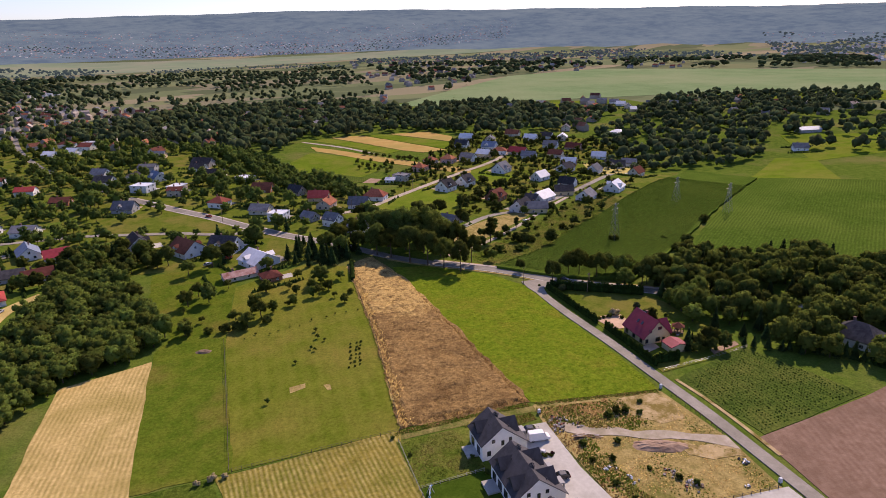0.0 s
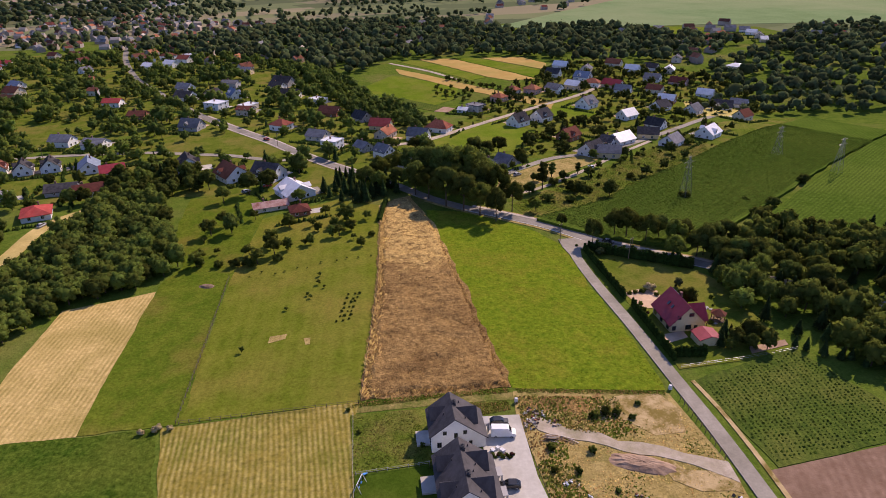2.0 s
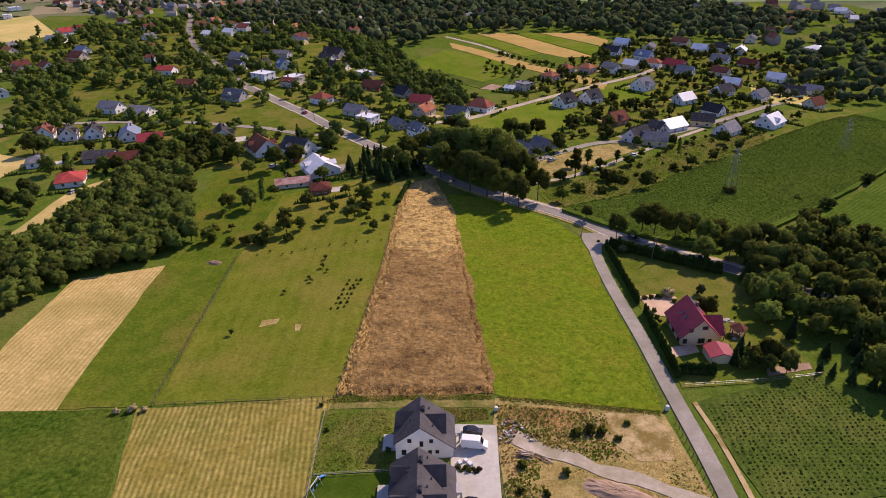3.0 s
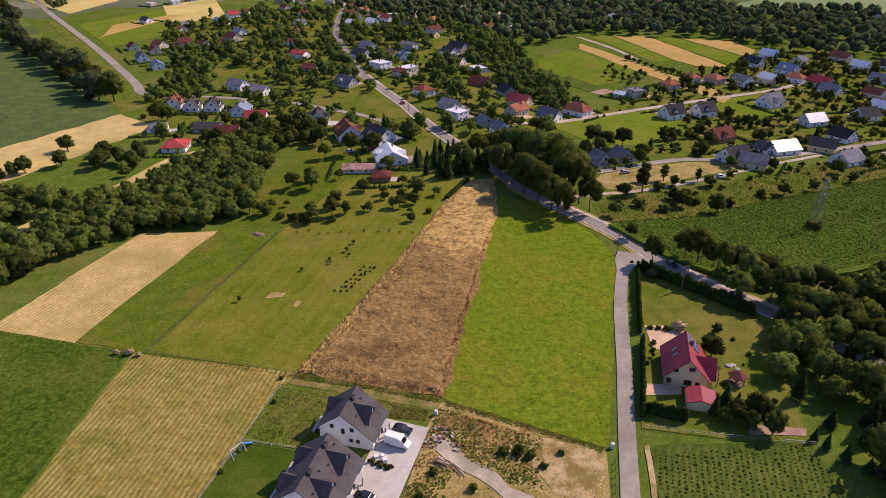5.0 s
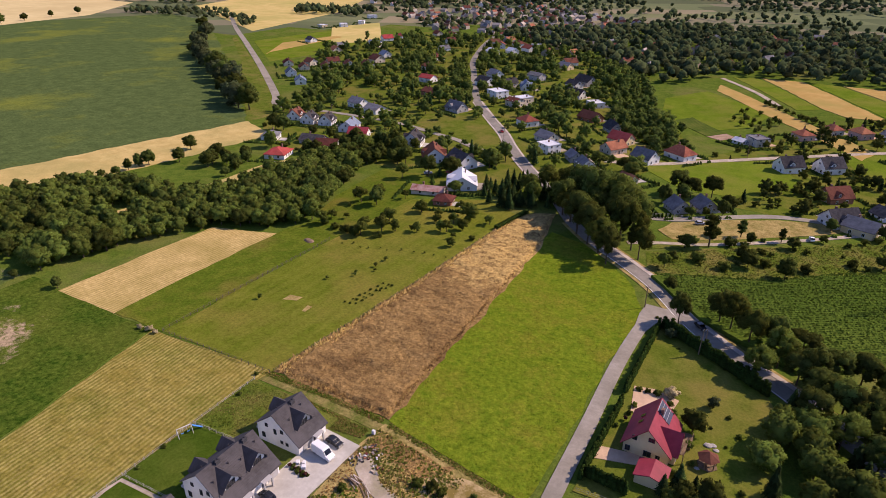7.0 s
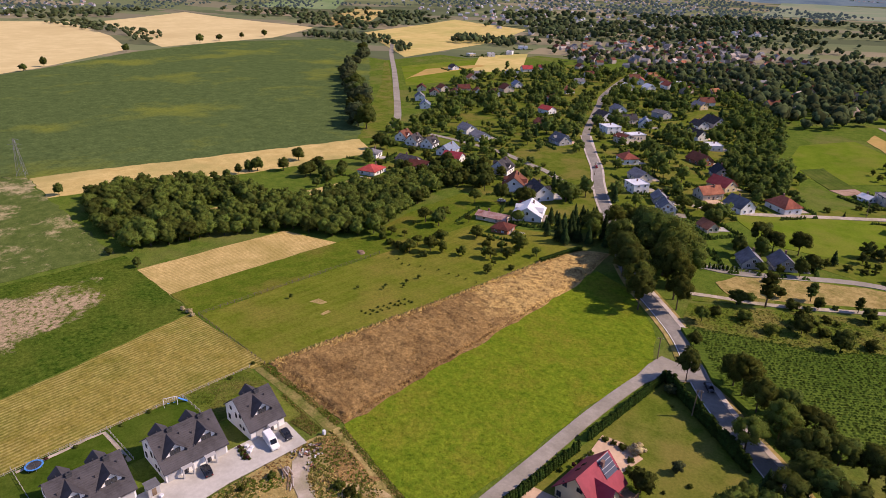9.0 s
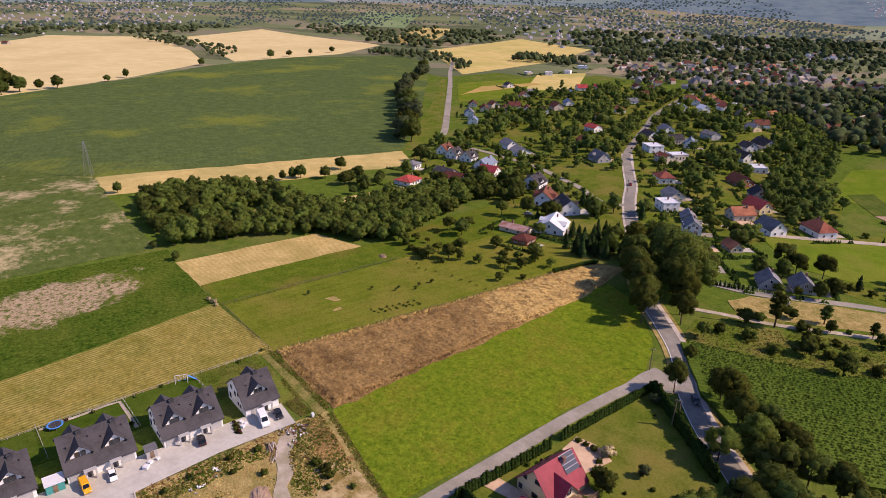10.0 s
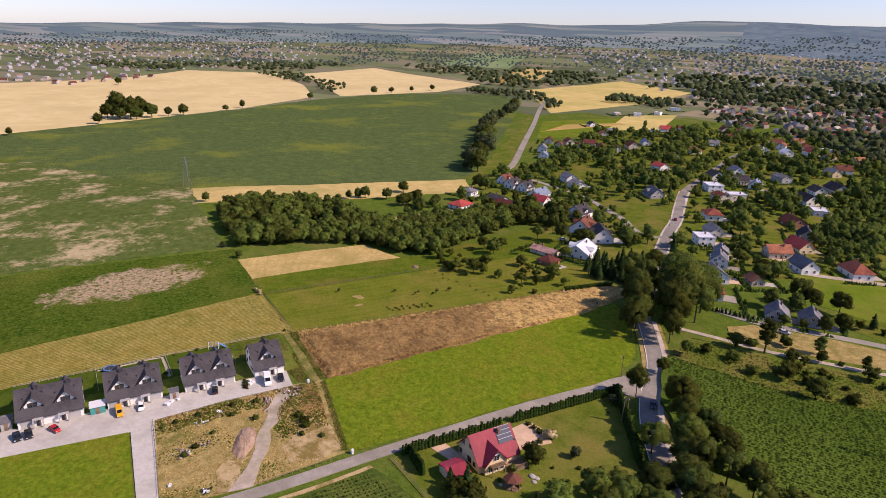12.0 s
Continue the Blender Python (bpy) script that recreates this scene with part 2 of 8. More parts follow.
M["brick"] = mat("brick_wall", (0.30, 0.13, 0.08), (0.38, 0.18, 0.11), 1.5)
M["town_wall"] = mat("dull_walls", (0.34, 0.29, 0.24), (0.46, 0.41, 0.36), 0.05, (0.28, 0.22, 0.18), 0.02)
M["charcoal"] = mat("charcoal_tiles", (0.042, 0.039, 0.042), (0.066, 0.061, 0.066), 0.8, (0.08, 0.074, 0.08), 0.15, rough=0.75, spec=0.25, bump=0.01, bscale=4.0)
M["roof_red"] = mat("red_metal_roof", (0.24, 0.026, 0.044), (0.30, 0.038, 0.058), 0.6, (0.20, 0.026, 0.04), 0.2, rough=0.6, spec=0.25)
M["r_bright"] = mat("bright_red_roof", (0.33, 0.050, 0.055), (0.41, 0.075, 0.075), 0.6, (0.26, 0.05, 0.05), 0.2, rough=0.6, spread=0.2)
M["r_orange"] = mat("orange_tiles", (0.27, 0.095, 0.060), (0.36, 0.14, 0.090), 0.9, (0.20, 0.075, 0.052), 0.2, rough=0.8, bump=0.02, bscale=3, spread=0.25)
M["r_brown"] = mat("brown_tiles", (0.128, 0.049, 0.036), (0.180, 0.071, 0.052), 0.9, (0.090, 0.041, 0.032), 0.2, rough=0.8, bump=0.02, bscale=3, spread=0.2)
M["r_grey"] = mat("grey_roof", (0.15, 0.15, 0.16), (0.22, 0.22, 0.235), 0.6, (0.11, 0.11, 0.115), 0.2, rough=0.7, bump=0.02, bscale=3, spread=0.2)
M["r_dark"] = mat("dark_tiles", (0.04, 0.039, 0.043), (0.07, 0.067, 0.07), 0.8, (0.09, 0.085, 0.085), 0.2, rough=0.7, bump=0.02, bscale=3, spread=0.2)
M["r_blue"] = mat("blue_grey_roof", (0.16, 0.20, 0.27), (0.22, 0.26, 0.33), 0.6, rough=0.6)
M["r_light"] = mat("light_metal_roof", (0.62, 0.62, 0.64), (0.72, 0.72, 0.74), 0.5, (0.52, 0.53, 0.55), 0.2, rough=0.45, spec=0.5)
M["r_rust"] = mat("rusty_sheet_roof", (0.35, 0.20, 0.17), (0.48, 0.33, 0.30), 0.4, (0.26, 0.12, 0.09), 0.3, rough=0.7)
M["chimney"] = mat("chimney_brick", (0.16, 0.10, 0.08), (0.24, 0.15, 0.12), 3.0)
M["frame"] = mat("window_frame", (0.7, 0.7, 0.7), (0.76, 0.76, 0.76), 1.0, rough=0.5)
M["dframe"] = mat("dark_window_frame", (0.05, 0.05, 0.055), (0.07, 0.07, 0.075), 1.0, rough=0.5)
M["glass"] = mat("dark_glass", (0.015, 0.018, 0.022), (0.022, 0.025, 0.03), 1.0, rough=0.06, spec=0.8)
M["door"] = mat("door_panel", (0.09, 0.085, 0.085), (0.12, 0.115, 0.115), 2.0, rough=0.5)
M["wood"] = mat("weathered_wood", (0.20, 0.14, 0.09), (0.28, 0.20, 0.13), 3.0, (0.14, 0.10, 0.07), 0.5)
M["post"] = mat("fence_post", (0.10, 0.085, 0.065), (0.16, 0.13, 0.10), 2.0)
M["metal"] = mat("grey_metal", (0.30, 0.30, 0.31), (0.38, 0.38, 0.39), 2.0, rough=0.45, metal=0.8)
M["bark"] = mat("bark", (0.07, 0.05, 0.035), (0.12, 0.09, 0.065), 3.0, bump=0.03, bscale=6.0)
M["solar"] = mat("solar_cells", (0.05, 0.06, 0.09), (0.07, 0.08, 0.115), 3.0, rough=0.5, spec=0.12)
M["alu"] = mat("aluminium_rail", (0.32, 0.32, 0.34), (0.38, 0.38, 0.40), 2.0, rough=0.6)
M["rubber"] = mat("tyre_rubber", (0.02, 0.02, 0.02), (0.03, 0.03, 0.03), 4.0)
for key, a in (("c_black", (0.018, 0.018, 0.02)), ("c_white", (0.75, 0.75, 0.75)), ("c_red", (0.42, 0.02, 0.02)), ("c_yellow", (0.70, 0.34, 0.01)),
               ("c_silver", (0.42, 0.43, 0.45)), ("c_blue", (0.04, 0.10, 0.30))):
    M[key] = mat("car_paint_" + key[2:], a, tuple(v * 1.1 for v in a), 2.0, rough=0.25, spec=0.6)
M["lamp"] = mat("lamp_lens", (0.6, 0.6, 0.58), (0.7, 0.7, 0.68), 2.0, rough=0.2)
M["tail"] = mat("tail_lens", (0.35, 0.01, 0.01), (0.42, 0.02, 0.02), 2.0, rough=0.2)
M["rubble"] = mat("rubble", (0.28, 0.23, 0.19), (0.48, 0.42, 0.37), 0.8, (0.26, 0.14, 0.10), 0.4, spread=0.3)
M["stone"] = mat("garden_stone", (0.30, 0.28, 0.26), (0.45, 0.43, 0.40), 2.0)
M["plastic"] = mat("pale_plastic", (0.6, 0.6, 0.62), (0.7, 0.7, 0.72), 2.0, rough=0.5)
M["blue"] = mat("blue_plastic", (0.06, 0.22, 0.55), (0.09, 0.28, 0.62), 2.0, rough=0.5)
M["teal"] = mat("teal_sheet", (0.05, 0.25, 0.24), (0.08, 0.32, 0.30), 2.0, rough=0.6)
# hills and plain: bluish emission stands in for distance haze
M["hills"] = mat("hazy_wooded_hills", (0.004, 0.010, 0.010), (0.045, 0.06, 0.045), 0.016, (0.075, 0.09, 0.065), 0.0035, detail=14, rag=0.75, mid=(0.40, 0.60), glow=(0.105, 0.147, 0.217))
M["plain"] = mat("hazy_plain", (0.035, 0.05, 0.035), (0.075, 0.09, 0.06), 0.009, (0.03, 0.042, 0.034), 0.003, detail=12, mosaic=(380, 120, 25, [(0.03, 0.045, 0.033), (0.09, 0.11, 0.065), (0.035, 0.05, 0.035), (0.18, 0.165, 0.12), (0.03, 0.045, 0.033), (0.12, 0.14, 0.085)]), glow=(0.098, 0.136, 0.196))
# far walls and roofs glow faintly blue: haze put into the material
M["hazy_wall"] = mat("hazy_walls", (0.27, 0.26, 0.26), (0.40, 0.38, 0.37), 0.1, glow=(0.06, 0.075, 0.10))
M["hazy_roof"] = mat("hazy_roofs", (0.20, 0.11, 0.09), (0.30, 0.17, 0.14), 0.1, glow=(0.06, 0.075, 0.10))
# far field colour with haze added as a weak bluish glow
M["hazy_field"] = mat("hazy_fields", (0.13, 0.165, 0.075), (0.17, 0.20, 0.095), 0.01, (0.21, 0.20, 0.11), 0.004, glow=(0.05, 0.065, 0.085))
LEAF = {
    "oak": mat("oak_leaves", (0.070, 0.096, 0.020), (0.127, 0.150, 0.036), 0.6, (0.111, 0.139, 0.036), 0.2, spread=0.35, island=0.3, rough=0.7, thin=0.58),
    "copse": mat("copse_leaves", (0.106, 0.149, 0.030), (0.186, 0.230, 0.048), 0.6, (0.162, 0.214, 0.046), 0.2, spread=0.25, island=0.28, rough=0.7, thin=0.55),
    "lime": mat("fresh_leaves", (0.093, 0.126, 0.023), (0.154, 0.176, 0.037), 0.6, (0.140, 0.164, 0.037), 0.2, spread=0.35, island=0.3, rough=0.7, thin=0.58),
    "willow": mat("grey_leaves", (0.065, 0.085, 0.035), (0.105, 0.125, 0.055), 0.6, (0.13, 0.14, 0.06), 0.2, spread=0.2, island=0.35, rough=0.7, thin=0.35),
    "fir": mat("fir_needles", (0.024, 0.046, 0.014), (0.040, 0.066, 0.022), 0.8, (0.04, 0.06, 0.02), 0.2, spread=0.25, island=0.3, rough=0.75, thin=0.2),
    "thuja": mat("thuja_scales", (0.022, 0.042, 0.010), (0.040, 0.068, 0.014), 0.8, spread=0.2, island=0.3, rough=0.75, thin=0.2),
    # brighter, bluer base than near leaves: distance haze put into the colour
    "far": mat("far_leaves", (0.061, 0.084, 0.037), (0.104, 0.131, 0.055), 0.1, (0.110, 0.136, 0.059), 0.02, island=0.45, rough=0.8, thin=0.45),
    # leaves past two kilometres: bluish emission in place of haze
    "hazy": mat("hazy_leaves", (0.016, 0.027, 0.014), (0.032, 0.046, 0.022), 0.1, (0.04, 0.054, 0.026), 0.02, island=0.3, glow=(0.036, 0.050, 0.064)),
    "plum": mat("purple_leaves", (0.05, 0.02, 0.02), (0.09, 0.035, 0.03), 0.6, island=0.3),
    "cream": mat("pale_leaves", (0.33, 0.27, 0.14), (0.42, 0.35, 0.2), 0.6, island=0.25),
    "weed": mat("weeds", (0.055, 0.088, 0.012), (0.11, 0.14, 0.022), 0.5, (0.16, 0.145, 0.04), 0.1, island=0.4, thin=0.3),
    "clump": mat("clover_clumps", (0.092, 0.146, 0.010), (0.132, 0.188, 0.014), 0.5, (0.17, 0.190, 0.018), 0.08, island=0.22, thin=0.35),
    "straw": mat("dry_stalks", (0.215, 0.134, 0.052), (0.375, 0.240, 0.092), 0.5, (0.170, 0.104, 0.044), 0.12, island=0.28, thin=0.3),
    "gold": mat("pale_stalks", (0.44, 0.29, 0.10), (0.55, 0.38, 0.15), 0.4, island=0.3, thin=0.25),
    "maize": mat("maize_leaves", (0.059, 0.109, 0.020), (0.103, 0.160, 0.031), 0.5, island=0.25, thin=0.7),
}

# ---- the land ----
GROUND = [
    (107, 135, 2.6), (68, 140, 3.2), (32, 143, 2.0), (-13, 143, 0.4), (-37, 146, -4.5), (-35, 213, -3.0), (-43, 217, -4.0),
    (110, 218, -0.5), (41, 272, 0.5), (193, 280, -4.0), (180, 409, -5.0), (-2, 388, 0.5), (-218, 404, -4.5), (-178, 322, 0.5),
    (144, 204, 0.8), (-18, 125, 0.0), (-446, 578, -2.0), (-169, 143, 6.0), (-76, 449, 2.0), (-63, 95, 0.5), (38, 200, 2.2),
    (31, 591, -1.0), (73, 497, -6.0), (337, 438, -13.0), (-89, 297, -1.0), (85, 171, 3.0), (59, 661, -2.0), (195, 727, -2.0),
    (60, 90, 3.0), (190, 110, 3.0),
]


def smooth(a, b, v):
    v = min(1.0, max(0.0, (v - a) / (b - a)))
    return v * v * (3 - 2 * v)


def ground_z(x, y):
    """Height of the land: gentle swells near by; western rise and far hills shaped to fit the camera's skyline."""
    num, den = -1.0 * 1e-6, 1e-6
    for gx, gy, gz in GROUND:
        w = 1.0 / ((x - gx) ** 2 + (y - gy) ** 2 + 1500.0) ** 1.5
        num += w * gz
        den += w
    z = num / den
    r = math.hypot(x - 100, y - 50)
    z *= 1 - smooth(900, 1600, r)
    if r > 1500:
        az = math.degrees(math.atan2(x - 100, y - 50))
        north = smooth(-45, -12, az)
        low = smooth(1500, 5200, r) * float(np.interp(az, (-125, -95, -79, -61, -45, -30), (100, 122, 164, 189, 196, 196)))
        low += smooth(3700, 4600, r) * (48 * math.exp(-((az + 37) / 7.0) ** 2) + 12 * math.exp(-((az + 54) / 4.0) ** 2) + 3 * math.sin(az * 0.9))
        hill = smooth(2900, 4500, r) * (float(np.interp(az, (-20, -6, 9, 22, 36, 50, 75), (216, 230, 240, 221, 197, 179, 174))) + 2 * math.sin(az * 0.21 + 1) + 3 * math.sin(az * 0.55) + 2 * math.sin(az * 1.9))
        z += low * (1 - north) + hill * north
    return z


def lines(lo, hi, dlo, dhi):
    """Grid lines: 20 m apart in the middle, wider outside."""
    v = list(range(dlo, dhi + 1, 20))
    a, b = dlo, dhi
    while a > lo:
        a -= 60 if a > -1500 else 250
        v.insert(0, a)
    while b < hi:
        b += 60 if b < 1700 else 250
        v.append(b)
    return v


def finer(v, lo, hi):
    """Adds lines half way between those from lo to hi."""
    return sorted(set(v) | {a + 10 for a in v if lo <= a < hi})


XS, YS = lines(-5000, 5000, -460, 480), lines(-3000, 5000, -40, 780)
XS, YS = finer(XS, -100, 220), finer(YS, 20, 300)
GZ = np.array([[ground_z(x, y) for y in YS] for x in XS])


def gz(x, y):
    """Height of the ground mesh."""
    i = min(max(int(np.searchsorted(XS, x)) - 1, 0), len(XS) - 2)
    j = min(max(int(np.searchsorted(YS, y)) - 1, 0), len(YS) - 2)
    u, v = (x - XS[i]) / (XS[i + 1] - XS[i]), (y - YS[j]) / (YS[j + 1] - YS[j])
    return float((1 - u) * (1 - v) * GZ[i, j] + u * (1 - v) * GZ[i + 1, j] + (1 - u) * v * GZ[i, j + 1] + u * v * GZ[i + 1, j + 1])


def mesh_of(name, verts, faces, material, smooth_faces=False):
    me = bpy.data.meshes.new(name)
    me.from_pydata([tuple(map(float, p)) for p in verts], [], faces)
    for m in material if isinstance(material, (list, tuple)) else [material]:
        me.materials.append(m)
    if smooth_faces:
        me.polygons.foreach_set("use_smooth", [True] * len(me.polygons))
    return me


def part(name, bm, material=None, parent=None, label=""):
    """Links a bmesh (or a finished mesh) as one object under a thing."""
    if isinstance(bm, bmesh.types.BMesh):
        me = bpy.data.meshes.new(name)
        bm.to_mesh(me)
        bm.free()
        me.materials.append(material)
    else:
        me = bm
    ob = new(name, me)
    if parent:
        ob.parent = parent
    if label:
        ob["label"] = label
    return ob


verts = [(x, y, GZ[i, j]) for i, x in enumerate(XS) for j, y in enumerate(YS)]
nj = len(YS)
faces = [(i * nj + j, (i + 1) * nj + j, (i + 1) * nj + j + 1, i * nj + j + 1) for i in range(len(XS) - 1) for j in range(nj - 1)]
ground_mesh = mesh_of("ground", verts, faces, [M["ground"], M["far_land"]], True)
for p in ground_mesh.polygons:
    x, y, _ = p.center
    p.material_index = 1 if (math.hypot(x - 60, y - 300) > 700) else 0

# distance: wooded hills in the north, a hazy plain in the west; both glow with painted haze
for far_name, zone, lab in (("hills", True, "distant wooded hills, blue from painted haze"), ("plain", False, "distant hazy plain with towns")):
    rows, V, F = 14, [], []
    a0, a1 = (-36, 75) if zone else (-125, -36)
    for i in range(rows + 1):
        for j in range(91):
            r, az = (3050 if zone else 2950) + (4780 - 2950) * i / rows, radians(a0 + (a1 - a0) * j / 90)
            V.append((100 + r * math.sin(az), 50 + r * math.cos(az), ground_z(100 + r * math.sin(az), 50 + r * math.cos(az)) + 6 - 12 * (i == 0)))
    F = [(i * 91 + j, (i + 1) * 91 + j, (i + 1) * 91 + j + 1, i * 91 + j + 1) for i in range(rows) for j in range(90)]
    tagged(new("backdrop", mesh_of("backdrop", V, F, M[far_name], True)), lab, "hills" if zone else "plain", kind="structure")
tagged(new("ground", ground_mesh), "gently rolling farmland with rough grass", "ground", kind="structure")


def patch(name, pts, material, label, lift=0.10, category="field", wobble=0.0, skirt=0.25):
    """A field: an outline laid on the land, cut along the land's own grid lines."""
    bm = bmesh.new()
    if wobble:
        rim = []
        for k, (x, y) in enumerate(pts):
            x2, y2 = pts[(k + 1) % len(pts)]
            steps = max(1, int(math.hypot(x2 - x, y2 - y) / 3.5))
            for s in range(steps):
                a, b = x + (x2 - x) * s / steps, y + (y2 - y) * s / steps
                rim.append((a + wobble * (noise.noise((a * 0.13, b * 0.13, 1)) + 0.3 * noise.noise((a * 0.5, b * 0.5, 3))), b + wobble * (noise.noise((a * 0.13, b * 0.13, 7)) + 0.3 * noise.noise((a * 0.5, b * 0.5, 9)))))
        pts = rim
    bm.faces.new([bm.verts.new((x, y, 0)) for x, y in pts])
    bmesh.ops.triangulate(bm, faces=bm.faces[:])
    x0, x1, y0, y1 = min(p[0] for p in pts), max(p[0] for p in pts), min(p[1] for p in pts), max(p[1] for p in pts)
    for axis, vals, lo, hi in ((0, XS, x0, x1), (1, YS, y0, y1)):
        for v in vals:
            if lo < v < hi:
                co, no = [0, 0, 0], [0, 0, 0]
                co[axis], no[axis] = v, 1
                bmesh.ops.bisect_plane(bm, geom=bm.verts[:] + bm.edges[:] + bm.faces[:], plane_co=co, plane_no=no)
    for v in bm.verts:
        v.co.z = gz(v.co.x, v.co.y) + lift
    bmesh.ops.recalc_face_normals(bm, faces=bm.faces)
    if sum(f.normal.z for f in bm.faces) < 0:
        bmesh.ops.reverse_faces(bm, faces=bm.faces[:])
    if skirt:
        rim = bmesh.ops.extrude_edge_only(bm, edges=[e for e in bm.edges if e.is_boundary])
        for v in rim["geom"]:
            if isinstance(v, bmesh.types.BMVert):
                v.co.z -= skirt
    return tagged(part(name, bm, material), label, category, kind="structure")


ROADS = []


def spline(pts, step=4.0):
    """A smooth line through the points."""
    out = []
    for k in range(len(pts) - 1):
        p0, p1, p2, p3 = (Vector(pts[max(0, min(len(pts) - 1, k + d))]) for d in (-1, 0, 1, 2))
        n = max(1, int((p2 - p1).length / step))
        for s in range(n):
            t = s / n
            out.append(0.5 * ((2 * p1) + (p2 - p0) * t + (2 * p0 - 5 * p1 + 4 * p2 - p3) * t * t + (3 * p1 - p0 - 3 * p2 + p3) * t ** 3))
    out.append(Vector(pts[-1]))
    return out


def ribbon(name, pts, width, material, label, lift=0.22, offset=0.0, thick=0.0, category="road", keep=True, step=4.0):
    """A road or path along a line, laid on the land."""
    c = spline(pts, step)
    if keep:
        ROADS.append((c[::2], width / 2 + 1.0))
    verts, faces = [], []
    for k, p in enumerate(c):
        d = (c[min(k + 1, len(c) - 1)] - c[max(k - 1, 0)]).normalized()
        nrm = Vector((d.y, -d.x))
        row = [p + nrm * (offset + s * width) for s in (-0.5, 0.0, 0.5)]
        top = max(gz(q.x, q.y) for q in row) + lift
        verts += [(q.x, q.y, gz(q.x, q.y) * 0.5 + top * 0.5 + lift * 0.5 if thick == 0 else top + thick) for q in row]
        verts += [(q.x, q.y, top - lift - 0.3) for q in row]
    n = 6
    for k in range(len(c) - 1):
        a, b = k * n, (k + 1) * n
        faces += [(a, a + 1, b + 1, b), (a + 1, a + 2, b + 2, b + 1)]
        faces += [(a + 3, a, b, b + 3), (a + 2, a + 5, b + 5, b + 2)]
    return tagged(part(name, mesh_of(name, verts, faces, material)), label, category, kind="structure")


# fields round the drone's subject
patch("brown_strip", [(31, 142), (68.5, 141), (60, 252), (52, 284), (39, 275), (36, 200)], M["dry"], "strip of tall brown dried grass", 0.14, wobble=2.0)
patch("meadow", [(68.5, 141), (105.5, 134.5), (105.5, 160), (104.4, 192), (104.4, 214), (104.2, 224), (98.5, 237), (88, 249), (73, 262), (58, 266)], M["meadow"], "bright green uncut hay meadow", 0.10, wobble=1.2)
patch("lawn", [(-12, 142), (31, 142), (36, 200), (39, 275), (20, 285), (-10, 270), (-14, 218)], M["lawn"], "mown lawn plot with faint mowing lines", 0.10)
patch("grass_strip", [(-36, 142), (-12.5, 142), (-14.5, 218), (-10, 270), (-6, 285), (-20, 300), (-46, 300), (-44, 258), (-34, 232), (-38, 214)], M["grass_strip"], "strip of green grass beside the fence", 0.10, wobble=1.5)
patch("hay_field", [(-64, 141), (-35.5, 141.5), (-38, 214), (-64, 205)], M["hay"], "pale mown hay field with striped windrows", 0.12, wobble=0.5)
patch("stubble_field", [(-16, 141), (31, 142), (29, 135), (30, 98), (44, 56), (50, 20), (52, -60), (8, -60), (6, 40), (-4, 92)], M["hay2"], "yellow stubble field with drying hay rows", 0.12, wobble=0.5)
patch("clover_field", [(-80, 142), (-17, 141), (-5, 92), (6, 40), (8, -60), (-70, -60), (-78, 45)], M["clover"], "dark green crop with a bare middle", 0.10, wobble=1.0)
patch("thin_crop_field", [(-225, 139), (-158, 137), (-84, 140), (-80, 45), (-72, -60), (-380, -60), (-373, 35)], M["patchy"], "patchy crop with bleached bare spots", 0.10, wobble=3.0)
patch("dark_green_field", [(-530, -20), (-590, 84), (-700, 266), (-815, 414), (-885, 590), (-813, 770), (-690, 740), (-480, 580), (-265, 408), (-174, 328), (-194, 246), (-202, 140), (-373, 35), (-420, -20)], M["potato"], "large dark green field of root crops", 0.14, wobble=3.0)
patch("straw_strip", [(-202, 139), (-194, 246), (-174, 330), (-140, 316), (-146, 263), (-152, 216), (-160, 137)], M["tan"], "narrow cut straw field", 0.16, wobble=2.0)
patch("wheat_field", [(-530, -22), (-1233, -120), (-1360, 135), (-1640, 320), (-1510, 528), (-1100, 480), (-860, 425), (-711, 269), (-592, 84)], M["wheat"], "wide field of ripe pale wheat", 0.2)
patch("wheat_field", [(-1480, 590), (-1710, 959), (-1053, 877), (-900, 690), (-860, 474)], M["wheat"], "wide field of ripe pale wheat", 0.2)
patch("yellow_field", [(-893, 890), (-1059, 1311), (-743, 1214), (-600, 950), (-530, 680)], M["wheat2"], "yellow stubble field behind the village", 0.2)
patch("yellow_field", [(-470, 770), (-446, 849), (-335, 700), (-359, 634)], M["wheat2"], "yellow stubble field behind the village", 0.2)
patch("roadside_pasture", [(-174, 330), (-258, 405), (-363, 503), (-519, 634), (-500, 626), (-213, 398), (-172, 355)], M["scrub"], "yellowed pasture beside the lane", 0.15)
patch("garden_strip", [(-460, 614), (-445, 739), (-361, 717), (-323, 608), (-336, 514)], M["lime"], "narrow garden plots of grass", 0.15)
patch("garden_strip", [(-420, 620), (-405, 700), (-390, 695), (-380, 560), (-372, 545)], M["orange"], "narrow plot of dry cereal", 0.25)
patch("maize_field", [(101, 248), (135, 264), (154, 283), (219, 334), (339, 427), (352, 366), (234, 278), (170, 228), (148, 212), (122, 226)], M["corn"], "tall green maize field", 1.3, wobble=1.0, skirt=1.4)
patch("maize_field", [(352, 364), (420, 300), (400, 240), (330, 190), (265, 196), (186, 232), (236, 276)], M["corn"], "tall green maize field", 1.3, wobble=1.0, skirt=1.4)
patch("bean_field", [(113.5, 138), (146, 149), (157, 114), (117, 108)], M["beans"], "rows of low bean plants", 0.15, wobble=0.6)
patch("ploughed_field", [(115, 107.5), (157, 113), (230, 128), (260, 40), (200, -40), (112, -40), (113, 85)], M["plough"], "reddish brown ploughed soil", 0.12)
